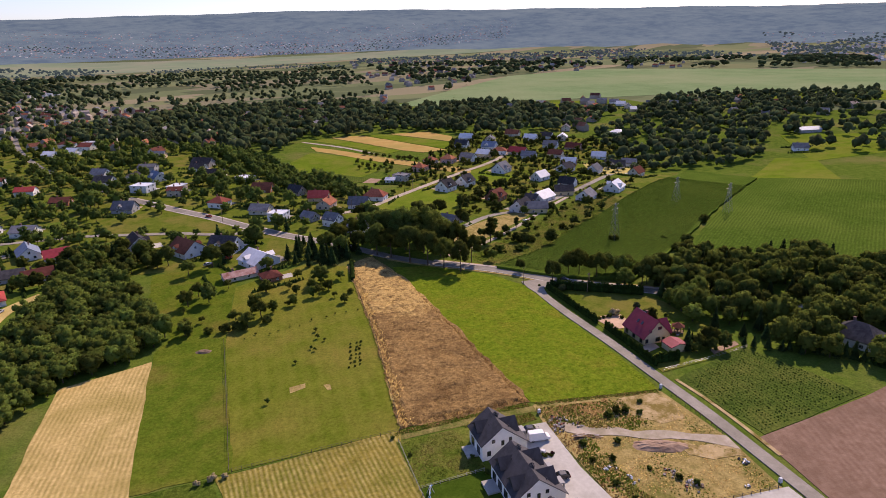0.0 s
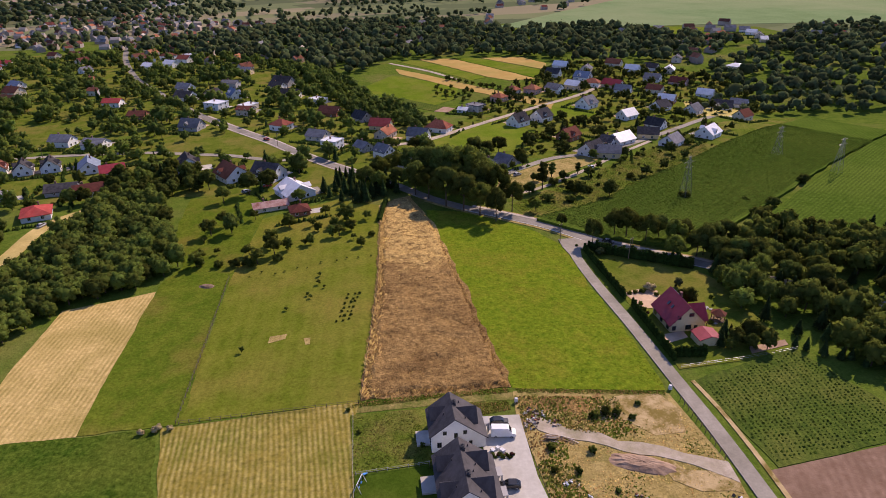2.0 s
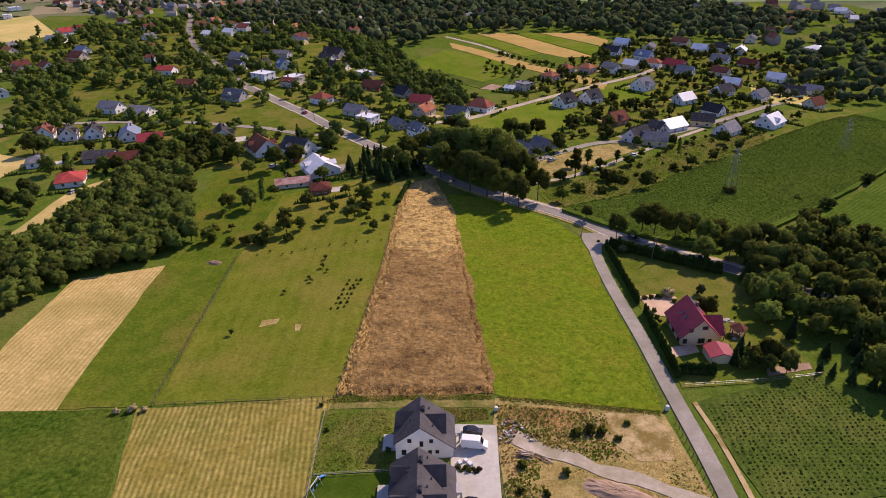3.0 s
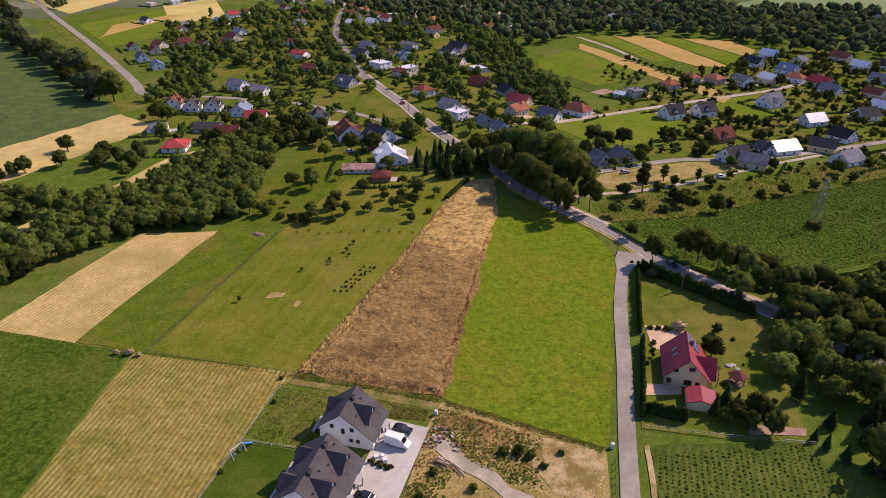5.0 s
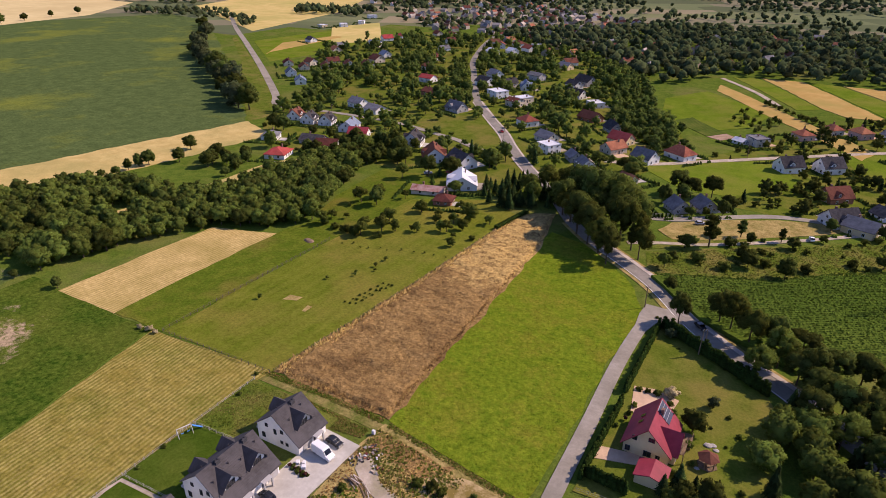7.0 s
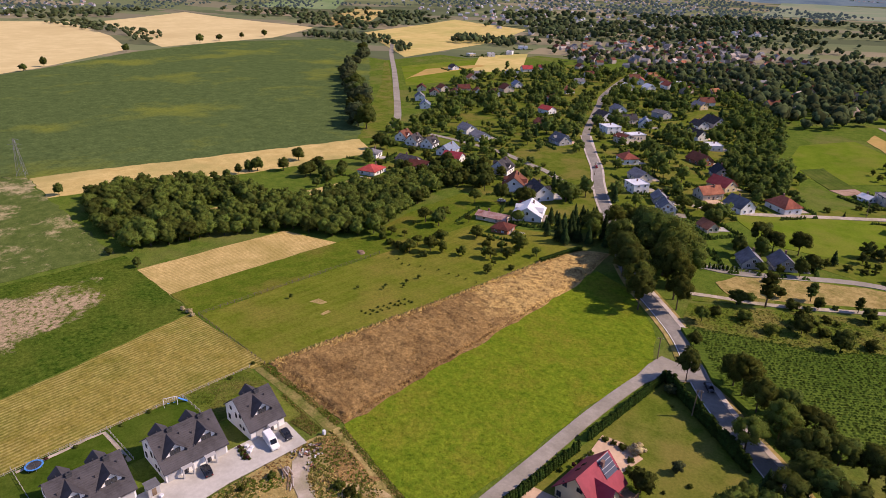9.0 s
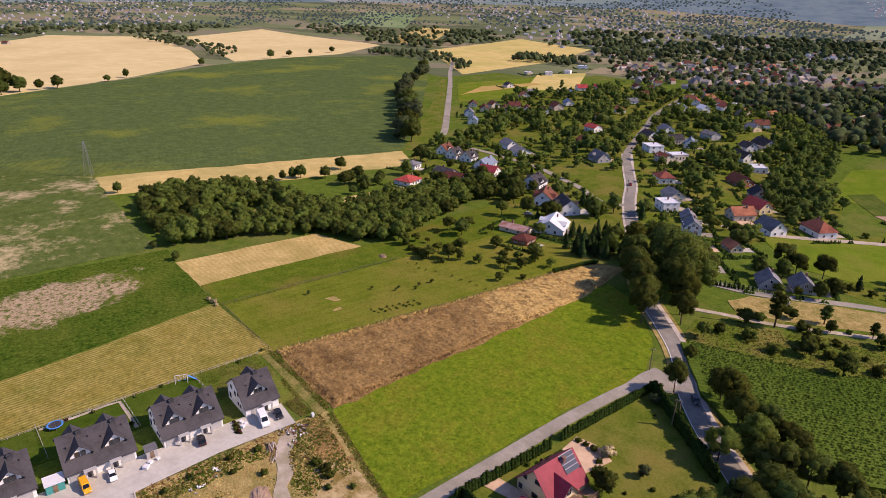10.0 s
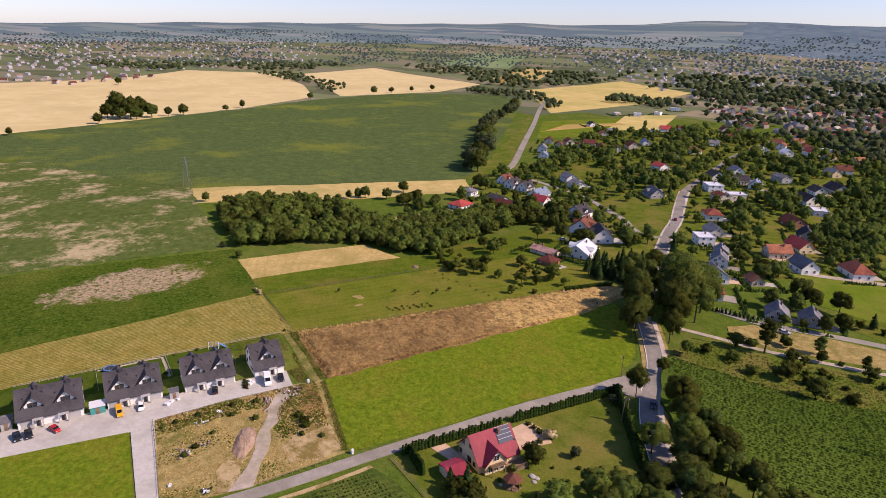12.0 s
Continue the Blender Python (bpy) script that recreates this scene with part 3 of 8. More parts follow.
patch("scrub_meadow", [(99, 252), (94, 268), (134, 300), (196, 352), (240, 390), (300, 425), (330, 425), (219, 336), (154, 285), (135, 266)], M["scrub"], "weedy rough grass beside the maize", 0.10)
patch("waste_ground", [(69, 92), (67, 132), (68, 140), (105, 134), (107.5, 110), (106, 90.5)], M["lot"], "dry weedy building plot", 0.12)
patch("pasture", [(67.5, 20), (69, 60), (71.5, 86.5), (98.5, 86), (107, 84), (108, 10)], M["meadow"], "green uncut pasture beside the drive", 0.12)
patch("house_garden", [(112, 219), (142, 199), (146, 190), (146, 146), (112, 143)], M["garden"], "well kept garden lawn", 0.12)
GREEN = [(-86, 382), (-62, 374), (-39, 367), (-22, 359), (-10, 362), (-24, 383), (-44, 408), (-60, 402)]
patch("village_green", GREEN, M["garden"], "triangular mown green by the junction", 0.12)
patch("pasture", [(62, 372), (84, 392), (124, 428), (138, 386), (112, 350), (92, 345)], M["lime"], "bright green pasture between houses", 0.12)
patch("pasture", [(152, 455), (186, 478), (196, 440), (167, 415)], M["lime"], "bright green pasture between houses", 0.12)
patch("pasture", [(35, 550), (58, 590), (110, 541), (100, 500), (75, 474), (46, 490)], M["lime"], "bright green pasture between houses", 0.12)
patch("vegetable_plot", [(54, 495), (63, 510), (90, 477), (81, 462)], M["beans"], "green vegetable plot with rows", 0.22)
patch("bare_plot", [(81, 461), (90, 476), (97, 468), (90, 455)], M["earth"], "dug brown vegetable plot", 0.22)
patch("straw_plot", [(62, 624), (64, 596), (119, 521), (163, 452), (170, 471), (121, 543)], M["orange"], "narrow plot of dry cereal", 0.22, wobble=1.0)
patch("green_plot", [(65, 668), (84, 673), (138, 571), (123, 561)], M["lime"], "narrow plot of green grass", 0.22, wobble=1.0)
patch("straw_plot", [(87, 674), (120, 673), (178, 556), (154, 554), (139, 572)], M["orange"], "narrow plot of dry cereal", 0.26, wobble=1.0)
patch("green_plot", [(123, 672), (147, 670), (194, 590), (181, 556)], M["lime"], "narrow plot of yellowing grass", 0.22, wobble=1.0)
patch("straw_plot", [(149, 670), (190, 667), (205, 626), (196, 595)], M["orange"], "narrow plot of dry cereal", 0.26, wobble=1.0)
patch("weedy_plot", [(94, 270), (106, 312), (128, 330), (142, 322), (130, 300)], M["scrub"], "rough yellowing grass plot", 0.16)
patch("dry_verge", [(93, 291), (100, 284.5), (116, 294), (141, 316), (160, 335), (156, 339), (132, 330), (111, 314), (96, 301.5)], M["lot"], "strip of dry grass between track and street", 0.20, wobble=1.0)
patch("yellow_plot", [(250, 420), (268, 470), (310, 450), (290, 425)], M["wheat2"], "small dry yellow plot", 0.16)
patch("pale_field", [(208, 917), (370, 1121), (590, 1380), (875, 1471), (1313, 1054), (926, 736), (685, 848), (486, 877), (341, 878)], M["pale"], "broad pale green cereal field", 0.25)
# a field on the land; its glow paints the haze over it
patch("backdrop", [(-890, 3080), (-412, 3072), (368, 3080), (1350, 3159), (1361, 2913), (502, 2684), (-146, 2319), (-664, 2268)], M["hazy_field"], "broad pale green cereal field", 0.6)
patch("pale_field", [(-1920, 844), (-2618, 1824), (-2066, 2078), (-1138, 1426), (-958, 936), (-1050, 891)], M["far_land"], "broad dull green farmland", 0.6)
patch("straw_plot", [(-1200, 1000), (-1500, 1300), (-1400, 1360), (-1130, 1090)], M["tan"], "distant strip of cut straw", 1.2)
patch("pale_field", [(-1700, 1100), (-2100, 1500), (-1900, 1600), (-1500, 1250)], M["pale"], "distant pale green field", 1.2)
patch("straw_plot", [(-1080, 930), (-1320, 1120), (-1290, 1160), (-1050, 990)], M["orange"], "distant strip of dry cereal", 1.2)
patch("pasture", [(492, 491), (582, 455), (499, 387), (430, 392)], M["lime"], "bright green pasture between houses", 0.15)
patch("pasture", [(370, 300), (440, 400), (420, 420), (350, 372)], M["lime"], "bright green pasture between houses", 0.16)
patch("pasture", [(700, 830), (930, 735), (860, 640), (600, 700)], M["lime"], "bright green pasture between houses", 0.16)
patch("pasture", [(330, 760), (420, 860), (480, 850), (400, 740)], M["lime"], "bright green pasture between houses", 0.16)

patch("village_ground", [(-345, 600), (-240, 470), (-190, 385), (-165, 335), (-130, 298), (-84, 306), (-45, 302), (6, 286), (40, 300), (60, 340), (86, 400), (62, 470), (30, 500), (5, 600), (-60, 680), (-140, 780), (-330, 790)], M["garden"], "gardens and lawns among the houses", 0.05)
patch("village_ground", [(86, 400), (112, 336), (150, 334), (268, 424), (330, 445), (330, 560), (225, 625), (130, 500)], M["garden"], "gardens and lawns among the houses", 0.05)
# roads
MAIN = [(190, 165), (160, 190), (146, 202), (132, 212), (119, 224), (105, 241), (92, 252.5), (76, 265), (61, 280), (46, 301), (32, 318), (13, 340), (-7, 366), (-23, 389), (-46, 417), (-73, 451), (-108, 512), (-140, 570), (-170, 626), (-215, 740), (-250, 860)]
ribbon("road", MAIN, 5.4, M["main"], "grey asphalt village road")
ribbon("pavement", MAIN[10:16], 7.6, M["kerb"], "worn concrete footways beside the village road", lift=0.17, category="pavement")
ribbon("pavement", MAIN[1:8], 1.6, M["kerb"], "raised concrete footway along the road", offset=3.5, thick=0.10, category="pavement", keep=False)
ribbon("road_line", MAIN[1:8], 0.24, M["line"], "faded white edge line", lift=0.25, offset=-2.55, category="marking", keep=False)
ribbon("road", [(109, 228.5), (106.8, 215), (106.6, 192), (108, 165), (109, 140), (110, 120), (110.2, 100), (110, 60), (108, -20)], 3.7, M["asphalt"], "narrow pale asphalt lane", lift=0.26)
ribbon("road", [(46, 368), (68, 377), (92, 401), (124, 433), (160, 464), (196, 492), (240, 540)], 4.4, M["gravel"], "pale gravel village street")
ribbon("road", [(80, 300), (95, 305), (111, 318), (132, 334), (160, 343), (195, 366), (233, 394), (266, 421)], 4.2, M["asphalt"], "pale village street")
ribbon("road", [(86, 272), (98, 279), (114, 288), (141, 311), (168, 337), (197, 362)], 2.4, M["gravel"], "pale gravel track")
LANE = [(-1, 358), (-8, 349), (-24, 354), (-39, 362), (-62, 369), (-87, 376), (-120, 379), (-160, 380)]
ribbon("road", LANE, 4.2, M["asphalt"], "pale village street")
ribbon("road", [(-160, 380), (-184, 378), (-205, 387), (-230, 412), (-297, 468), (-441, 586), (-573, 692), (-700, 800)], 6.0, M["asphalt"], "pale asphalt lane past the fields")
ribbon("road", [(-106, 190), (-104, 210), (-101, 232), (-100, 252), (-100, 268), (-97, 280), (-88, 291)], 6.5, M["tan"], "sandy farm track")
ribbon("verge", MAIN[4:9], 1.4, M["lot"], "dry yellowed road verge", lift=0.17, offset=-3.6, category="verge", keep=False)
ribbon("verge", MAIN[1:8], 1.2, M["lot"], "dry yellowed road verge", lift=0.17, offset=4.9, category="verge", keep=False)
patch("junction", [(105, 214), (104.2, 222), (104.6, 229), (111, 229), (117, 223), (114.5, 220.5), (110.2, 219.6), (108.6, 213)], M["asphalt"], "flared mouth of the lane", 0.27, "road")
ribbon("path", [(26, 139.5), (50, 139), (68, 138.2), (88, 135.5), (104, 132.5)], 2.8, M["footpath"], "dry trodden grass path", lift=0.06, keep=False)
ribbon("verge", [(113.0, 138), (114.2, 127), (114.6, 114), (114.4, 100)], 1.1, M["sand"], "sandy strip between lane and crop", lift=0.2, keep=False)
ribbon("road", [(58, 657), (76, 630), (93, 603), (112, 566)], 4.0, M["gravel"], "pale gravel track")

# ---- trees ----
R = np.random.RandomState(11)
ICO = {}


def ico(level):
    if level not in ICO:
        bm = bmesh.new()
        bmesh.ops.create_icosphere(bm, subdivisions=level, radius=1)
        ICO[level] = (np.array([v.co[:] for v in bm.verts]), [tuple(v.index for v in f.verts) for f in bm.faces])
        bm.free()
    return ICO[level]


def leaf_mesh(name, V, F, N, material):
    """Foliage whose shading follows the rounded outline of the crown."""
    me = mesh_of(name, V, F, material, True)
    n = np.array(N, np.float64)
    n /= np.linalg.norm(n, axis=1)[:, None] + 1e-9
    me.normals_split_custom_set_from_vertices(n.tolist())
    return me


def crown_normals(V, N, heart, c, rng, rough):
    """Shading directions for the points of V that have none yet."""
    p = np.array(V[len(N):])
    a, b = p - np.array(c), p - np.array(heart)
    a /= np.linalg.norm(a, axis=1)[:, None] + 1e-9
    b /= np.linalg.norm(b, axis=1)[:, None] + 1e-9
    N.extend((0.55 * a + 0.6 * b + rough * rng.standard_normal(p.shape)).tolist())


def add_blob(V, F, c, r, level, rng, jag=0.16, squash=0.85):
    v, f = ico(level)
    k = len(V)
    bump = 1 + jag * rng.standard_normal(len(v))
    V.extend((np.array(c) + v * bump[:, None] * r * np.array([1, 1, squash])).tolist())
    F.extend([tuple(i + k for i in q) for q in f])


def add_leaves(V, F, c, r, count, size, rng, squash=0.85, out=(0, 0, 0.25)):
    """Small folded leaf clumps scattered through the outer shell of a ball, more of them towards out."""
    d = rng.standard_normal((count, 3)) + np.array(out)
    d /= np.linalg.norm(d, axis=1)[:, None]
    rad = r * rng.uniform(0.80, 1.14, count)
    p = np.array(c) + d * rad[:, None] * np.array([1, 1, squash])
    nrm = d + 0.6 * rng.standard_normal((count, 3))
    nrm /= np.linalg.norm(nrm, axis=1)[:, None]
    nrm *= np.where((nrm * d).sum(1) < 0, -1.0, 1.0)[:, None]
    t = np.cross(nrm, rng.standard_normal((count, 3)))
    t /= np.linalg.norm(t, axis=1)[:, None]
    b = np.cross(nrm, t)
    s = size * rng.uniform(0.6, 1.3, count)[:, None]
    k = len(V)
    for q in (p - t * s, p - b * s * 0.7 + nrm * s * 0.25, p + t * s, p + b * s * 0.7 + nrm * s * 0.25):
        V.extend(q.tolist())
    F.extend([(k + i, k + count + i, k + 2 * count + i, k + 3 * count + i) for i in range(count)])


def trunk_mesh(name, h, r, limbs, rng):
    bm = bmesh.new()

    def limb(a, b, r0, r1, sides=6):
        a, b = Vector(a), Vector(b)
        q = (b - a).to_track_quat("Z", "Y").to_matrix()
        rings = [[bm.verts.new(p + q @ Vector((rr * math.cos(6.283 * i / sides), rr * math.sin(6.283 * i / sides), 0))) for i in range(sides)]
                 for p, rr in ((a, r0), ((a + b) / 2 + Vector((rng.uniform(-0.1, 0.1), rng.uniform(-0.1, 0.1), 0)), (r0 + r1) / 2), (b, r1))]
        for u, w in zip(rings, rings[1:]):
            for i in range(sides):
                bm.faces.new((u[i], u[(i + 1) % sides], w[(i + 1) % sides], w[i]))

    limb((0, 0, -0.4), (rng.uniform(-0.2, 0.2), rng.uniform(-0.2, 0.2), h), r, r * 0.45, 8)
    for c in limbs:
        limb((0, 0, h * rng.uniform(0.55, 0.95)), c, r * 0.45, r * 0.15, 5)
    me = bpy.data.meshes.new(name)
    bm.to_mesh(me)
    bm.free()
    me.materials.append(M["bark"])
    return me


def broad_tree(seed, h, width, leaf, lobes, leaves, size, stem=0.3, level=1, core=0.66, lobe=(0.15, 0.23)):
    """Trunk and crown meshes of a broad-leaved tree h metres high: a crown of many unequal boughs round a leafy core."""
    rng = np.random.RandomState(seed)
    V, F, N, tips = [], [], [], []
    base = h * stem
    mid, half, side = base + (h - base) * 0.46, (h - base) / 2, width / 2
    heart = (0, 0, mid - half * 0.35)
    if core:
        add_blob(V, F, (0, 0, mid), side * core * 0.92, 2 if leaves > 20 else 1, rng, 0.09, half / side)
        crown_normals(V, N, heart, (0, 0, mid), rng, 0.25)
        add_leaves(V, F, (0, 0, mid), side * core, int(lobes * leaves * 0.25), size, rng, half / side, (0, 0, 0.5))
        crown_normals(V, N, heart, (0, 0, mid), rng, 0.3)
    for k in range(lobes):
        u = (k + 0.5) / lobes
        z = 1.0 - (1.45 if stem > 0.15 else 1.8) * u
        ring = math.sqrt(max(0.0, 1 - z * z))
        a = k * 2.4 + rng.uniform(-0.5, 0.5)
        q = rng.uniform(0.56, 0.78)
        d = (ring * math.cos(a), ring * math.sin(a), z)
        c = (d[0] * side * q, d[1] * side * q, mid + d[2] * half * q * rng.uniform(0.85, 1.15))
        r = width * rng.uniform(*lobe)
        tips.append(c)
        add_blob(V, F, c, r * 0.88, level, rng, 0.12)
        crown_normals(V, N, heart, c, rng, 0.12)
        add_leaves(V, F, c, r, leaves, size, rng, 0.85, (0.8 * d[0], 0.8 * d[1], 0.8 * d[2] + 0.2))
        crown_normals(V, N, heart, c, rng, 0.24)
    return trunk_mesh("trunk", base + (h - base) * 0.45, h * 0.018 + 0.06, tips[-6:], rng), leaf_mesh("crown", V, F, N, LEAF[leaf])


def cone_tree(seed, h, width, leaf, tiers, count, size):
    """A fir: tiers of drooping sprays round a straight stem."""
    rng = np.random.RandomState(seed)
    V, F, N = [], [], []
    for k in range(tiers):
        u = k / tiers
        z, r = h * (0.10 + 0.86 * u), width / 2 * (1 - u) ** 0.85 + 0.08
        m = max(5, int(count * (1 - 0.75 * u)))
        n0 = len(V)
        V.append((0, 0, z + h * 0.12))
        for i in range(m):
            a = 6.283 * (i + rng.uniform(-0.3, 0.3)) / m
            rr = r * rng.uniform(0.78, 1.12)
            V.append((rr * math.cos(a), rr * math.sin(a), z - r * 0.12 + rng.uniform(-0.1, 0.1)))
            a2 = 6.283 * (i + 0.5) / m
            V.append((r * 0.6 * math.cos(a2), r * 0.6 * math.sin(a2), z + 0.05 * h))
        for i in range(m):
            p, q, nx = n0 + 1 + 2 * i, n0 + 2 + 2 * i, n0 + 1 + 2 * ((i + 1) % m)
            F += [(n0, p, q), (n0, q, nx)]
        add_leaves(V, F, (0, 0, z), r * 0.85, int(m * 1.6), size, rng, 0.35)
        crown_normals(V, N, (0, 0, z - r * 0.5), (0, 0, z - r * 0.5), rng, 0.3)
    return trunk_mesh("trunk", h * 0.9, h * 0.016 + 0.04, [], rng), leaf_mesh("crown", V, F, N, LEAF[leaf])


def column_shrub(seed, h, width, leaf):
    rng = np.random.RandomState(seed)
    V, F, N = [], [], []
    for k in range(5):
        u = k / 4
        add_blob(V, F, (0, 0, h * (0.14 + 0.70 * u)), width * (0.5 - 0.22 * u * u), 1, rng, 0.12, 0.24 * h / width * 1.1)
        add_leaves(V, F, (0, 0, h * (0.14 + 0.70 * u)), width * (0.52 - 0.24 * u * u), 26, 0.14, rng, 0.24 * h / width)
        crown_normals(V, N, (0, 0, h * 0.14 + 0.6 * h * u), (0, 0, h * 0.14 + 0.6 * h * u), rng, 0.2)
    return trunk_mesh("trunk", h * 0.5, 0.06, [], rng), leaf_mesh("crown", V, F, N, LEAF[leaf])


TREES = {
    "big": [broad_tree(21 + s, 15, 12.0, ("oak", "oak", "lime")[s], 22, 95, 0.30, 0.24, 1, 0.0, (0.12, 0.20)) for s in range(3)],
    "oak": [broad_tree(31 + s, 9, 7.6, "oak", 18, 26, 0.31, 0.12, 1, 0.72, (0.12, 0.19)) for s in range(3)],
    "lime": [broad_tree(41 + s, 8, 6.6, "lime", 17, 26, 0.29, 0.10, 1, 0.62, (0.12, 0.19)) for s in range(3)],
    "orchard": [broad_tree(51 + s, 4.5, 4.2, "lime", 9, 44, 0.21, 0.24, 1, 0.45) for s in range(3)],
    "bush": [broad_tree(61 + s, 3.0, 4.2, "lime" if s == 2 else "oak", 10, 40, 0.20, 0.04) for s in range(3)],
    "willow": [broad_tree(71 + s, 9, 8.0, "willow", 14, 50, 0.34, 0.08) for s in range(2)],
    "poplar": [broad_tree(81 + s, 13, 4.6, "oak", 16, 40, 0.28, 0.10, 1, 0.5, (0.18, 0.28)) for s in range(2)],
    "fir": [cone_tree(91 + s, 8, 4.4, "fir", 11, 16, 0.28) for s in range(2)],
    "thuja": [column_shrub(95 + s, 3.0, 1.15, "thuja") for s in range(3)],
    "plum": [broad_tree(98, 4.0, 3.6, "plum", 8, 40, 0.22, 0.2)],
    "cream": [broad_tree(99, 3.4, 4.4, "cream", 8, 50, 0.22, 0.06)],
    "wood": [broad_tree(101 + s, 9.0, 8.2, "oak" if s == 3 else "copse", 18, 24, 0.33, 0.10, 1, 0.74, (0.11, 0.17)) for s in range(4)],
}
LIGHT = {  # lighter meshes for joined plantings
    "oak": [broad_tree(131 + s, 9, 7.8, "oak", 10, 10, 0.46, 0.08, 1, 0.7, (0.13, 0.20)) for s in range(4)],
    "lime": [broad_tree(141 + s, 8, 6.8, "lime", 10, 10, 0.44, 0.08, 1, 0.66, (0.13, 0.20)) for s in range(4)],
    "wood": [broad_tree(151 + s, 9.0, 8.4, "oak" if s == 3 else "copse", 15, 14, 0.44, 0.10, 1, 0.74, (0.12, 0.18)) for s in range(4)],
    "bush": [broad_tree(161 + s, 3.2, 4.4, "oak" if s else "lime", 6, 14, 0.30, 0.05) for s in range(3)],
    "orchard": [broad_tree(165, 4.5, 4.6, "lime", 7, 30, 0.26, 0.2)],
    "poplar": [broad_tree(167, 13, 4.8, "oak", 10, 34, 0.34, 0.1, 1, 0.5, (0.18, 0.28))],
    "fir": [cone_tree(169, 8, 4.4, "fir", 9, 12, 0.34)],
    "slight": [broad_tree(171 + s, 9, 8.0, "oak" if s else "lime", 8, 10, 0.52, 0.06, 1, 0.70, (0.14, 0.21)) for s in range(4)],
}
TREE_TEXT = {
    "big": ("tall dark green roadside oak tree", "tree", "trees of the grove by the road"),
    "oak": ("dark green broadleaf tree on grass", "tree", "garden trees"),
    "lime": ("fresh green broadleaf garden tree", "tree", "garden trees"),
    "orchard": ("small green fruit tree on mown grass", "fruit tree", "fruit trees of the orchard"),
    "bush": ("rounded leafy green bush on grass", "bush", "bushes"),
    "willow": ("grey-green willow tree beside the lane", "tree", "willows along the lane"),
    "poplar": ("slender tall green poplar tree", "tree", "garden trees"),
    "fir": ("dark green pointed fir tree", "fir tree", "firs"),
    "thuja": ("narrow dark green clipped thuja in a hedge row", "thuja", "thujas of the hedge"),
    "plum": ("purple-leaved ornamental plum tree", "tree", "garden trees"),
    "cream": ("pale variegated rounded ornamental bush", "bush", "bushes"),
    "wood": ("dense green tree of the small wood", "tree", "trees of the wood"),
}
PLANTS = {}
BULK = {}


def mass(name, label, kind, x, y, size=1.0):
    """Adds a tree to a joined planting that is too large to count."""
    trunk, crown = LIGHT[kind][R.randint(len(LIGHT[kind]))]
    a = R.uniform(0, 6.283)
    BULK.setdefault((name, label), []).append((trunk, crown, x, y, gz(x, y), size, size * R.uniform(0.88, 1.12), math.cos(a), math.sin(a)))


def finish_masses():
    cache = {}
    for (name, label), items in BULK.items():
        V, N, sizes, idx, mats, mi, base = [], [], [], [], [], [], 0
        for trunk, crown, x, y, z, s, sz, c, sn in items:
            for me in (trunk, crown):
                if me.name not in cache:
                    v = np.empty(len(me.vertices) * 3, np.float32)
                    me.vertices.foreach_get("co", v)
                    li = np.empty(len(me.loops), np.int32)
                    me.loops.foreach_get("vertex_index", li)
                    ls = np.empty(len(me.polygons), np.int32)
                    me.polygons.foreach_get("loop_total", ls)
                    cn = np.empty(len(me.loops) * 3, np.float32)
                    me.corner_normals.foreach_get("vector", cn)
                    nv = np.zeros((len(me.vertices), 3), np.float32)
                    nv[li] = cn.reshape(-1, 3)
                    cache[me.name] = (v.reshape(-1, 3), li, ls, nv)
                v, li, ls, nv = cache[me.name]
                m = me.materials[0]
                if m not in mats:
                    mats.append(m)
                V.append(np.stack([x + s * (v[:, 0] * c - v[:, 1] * sn), y + s * (v[:, 0] * sn + v[:, 1] * c), z + 0.05 + sz * v[:, 2]], 1))
                N.append(np.stack([nv[:, 0] * c - nv[:, 1] * sn, nv[:, 0] * sn + nv[:, 1] * c, nv[:, 2]], 1))
                idx.append(li + base)
                sizes.append(ls)
                mi.append(np.full(len(ls), mats.index(m), np.int32))
                base += len(v)
        V, idx, sizes, mi = np.concatenate(V), np.concatenate(idx), np.concatenate(sizes), np.concatenate(mi)
        me = bpy.data.meshes.new(name)
        me.vertices.add(len(V))
        me.vertices.foreach_set("co", V.ravel())
        me.loops.add(len(idx))
        me.loops.foreach_set("vertex_index", idx)
        me.polygons.add(len(sizes))
        me.polygons.foreach_set("loop_start", np.concatenate([[0], np.cumsum(sizes)[:-1]]).astype(np.int32))
        for m in mats:
            me.materials.append(m)
        me.polygons.foreach_set("material_index", mi)
        me.polygons.foreach_set("use_smooth", np.ones(len(sizes), bool))
        me.update(calc_edges=True)
        me.normals_split_custom_set_from_vertices(np.concatenate(N).tolist())
        tagged(new(name, me), label, "trees", kind="stuff")



def tree(kind, x, y, size=1.0, wide=1.0):
    """Plants a tree: Empty with trunk and crown."""
    pick = R.randint(len(TREES[kind]))
    key = (kind, pick)
    turn = R.uniform(0, 360)
    m = pose(x, y, gz(x, y) + 0.05, 0, 0, turn)
    if key not in PLANTS:
        root = new({"fir": "fir_tree", "thuja": "thuja", "bush": "bush", "cream": "bush", "orchard": "fruit_tree"}.get(kind, "tree"))
        trunk, crown = TREES[kind][pick]
        part("trunk", trunk, None, root)
        part("crown", crown, None, root)
        tagged(root, *TREE_TEXT[kind][:2], group=TREE_TEXT[kind][2])
        PLANTS[key] = root
        root.matrix_basis = m
        ob = root
    else:
        ob = copy_thing(PLANTS[key], m)
    ob.scale = (size * wide * R.uniform(0.86, 1.2), size * wide * R.uniform(0.86, 1.2), size * R.uniform(0.85, 1.12))
    return ob


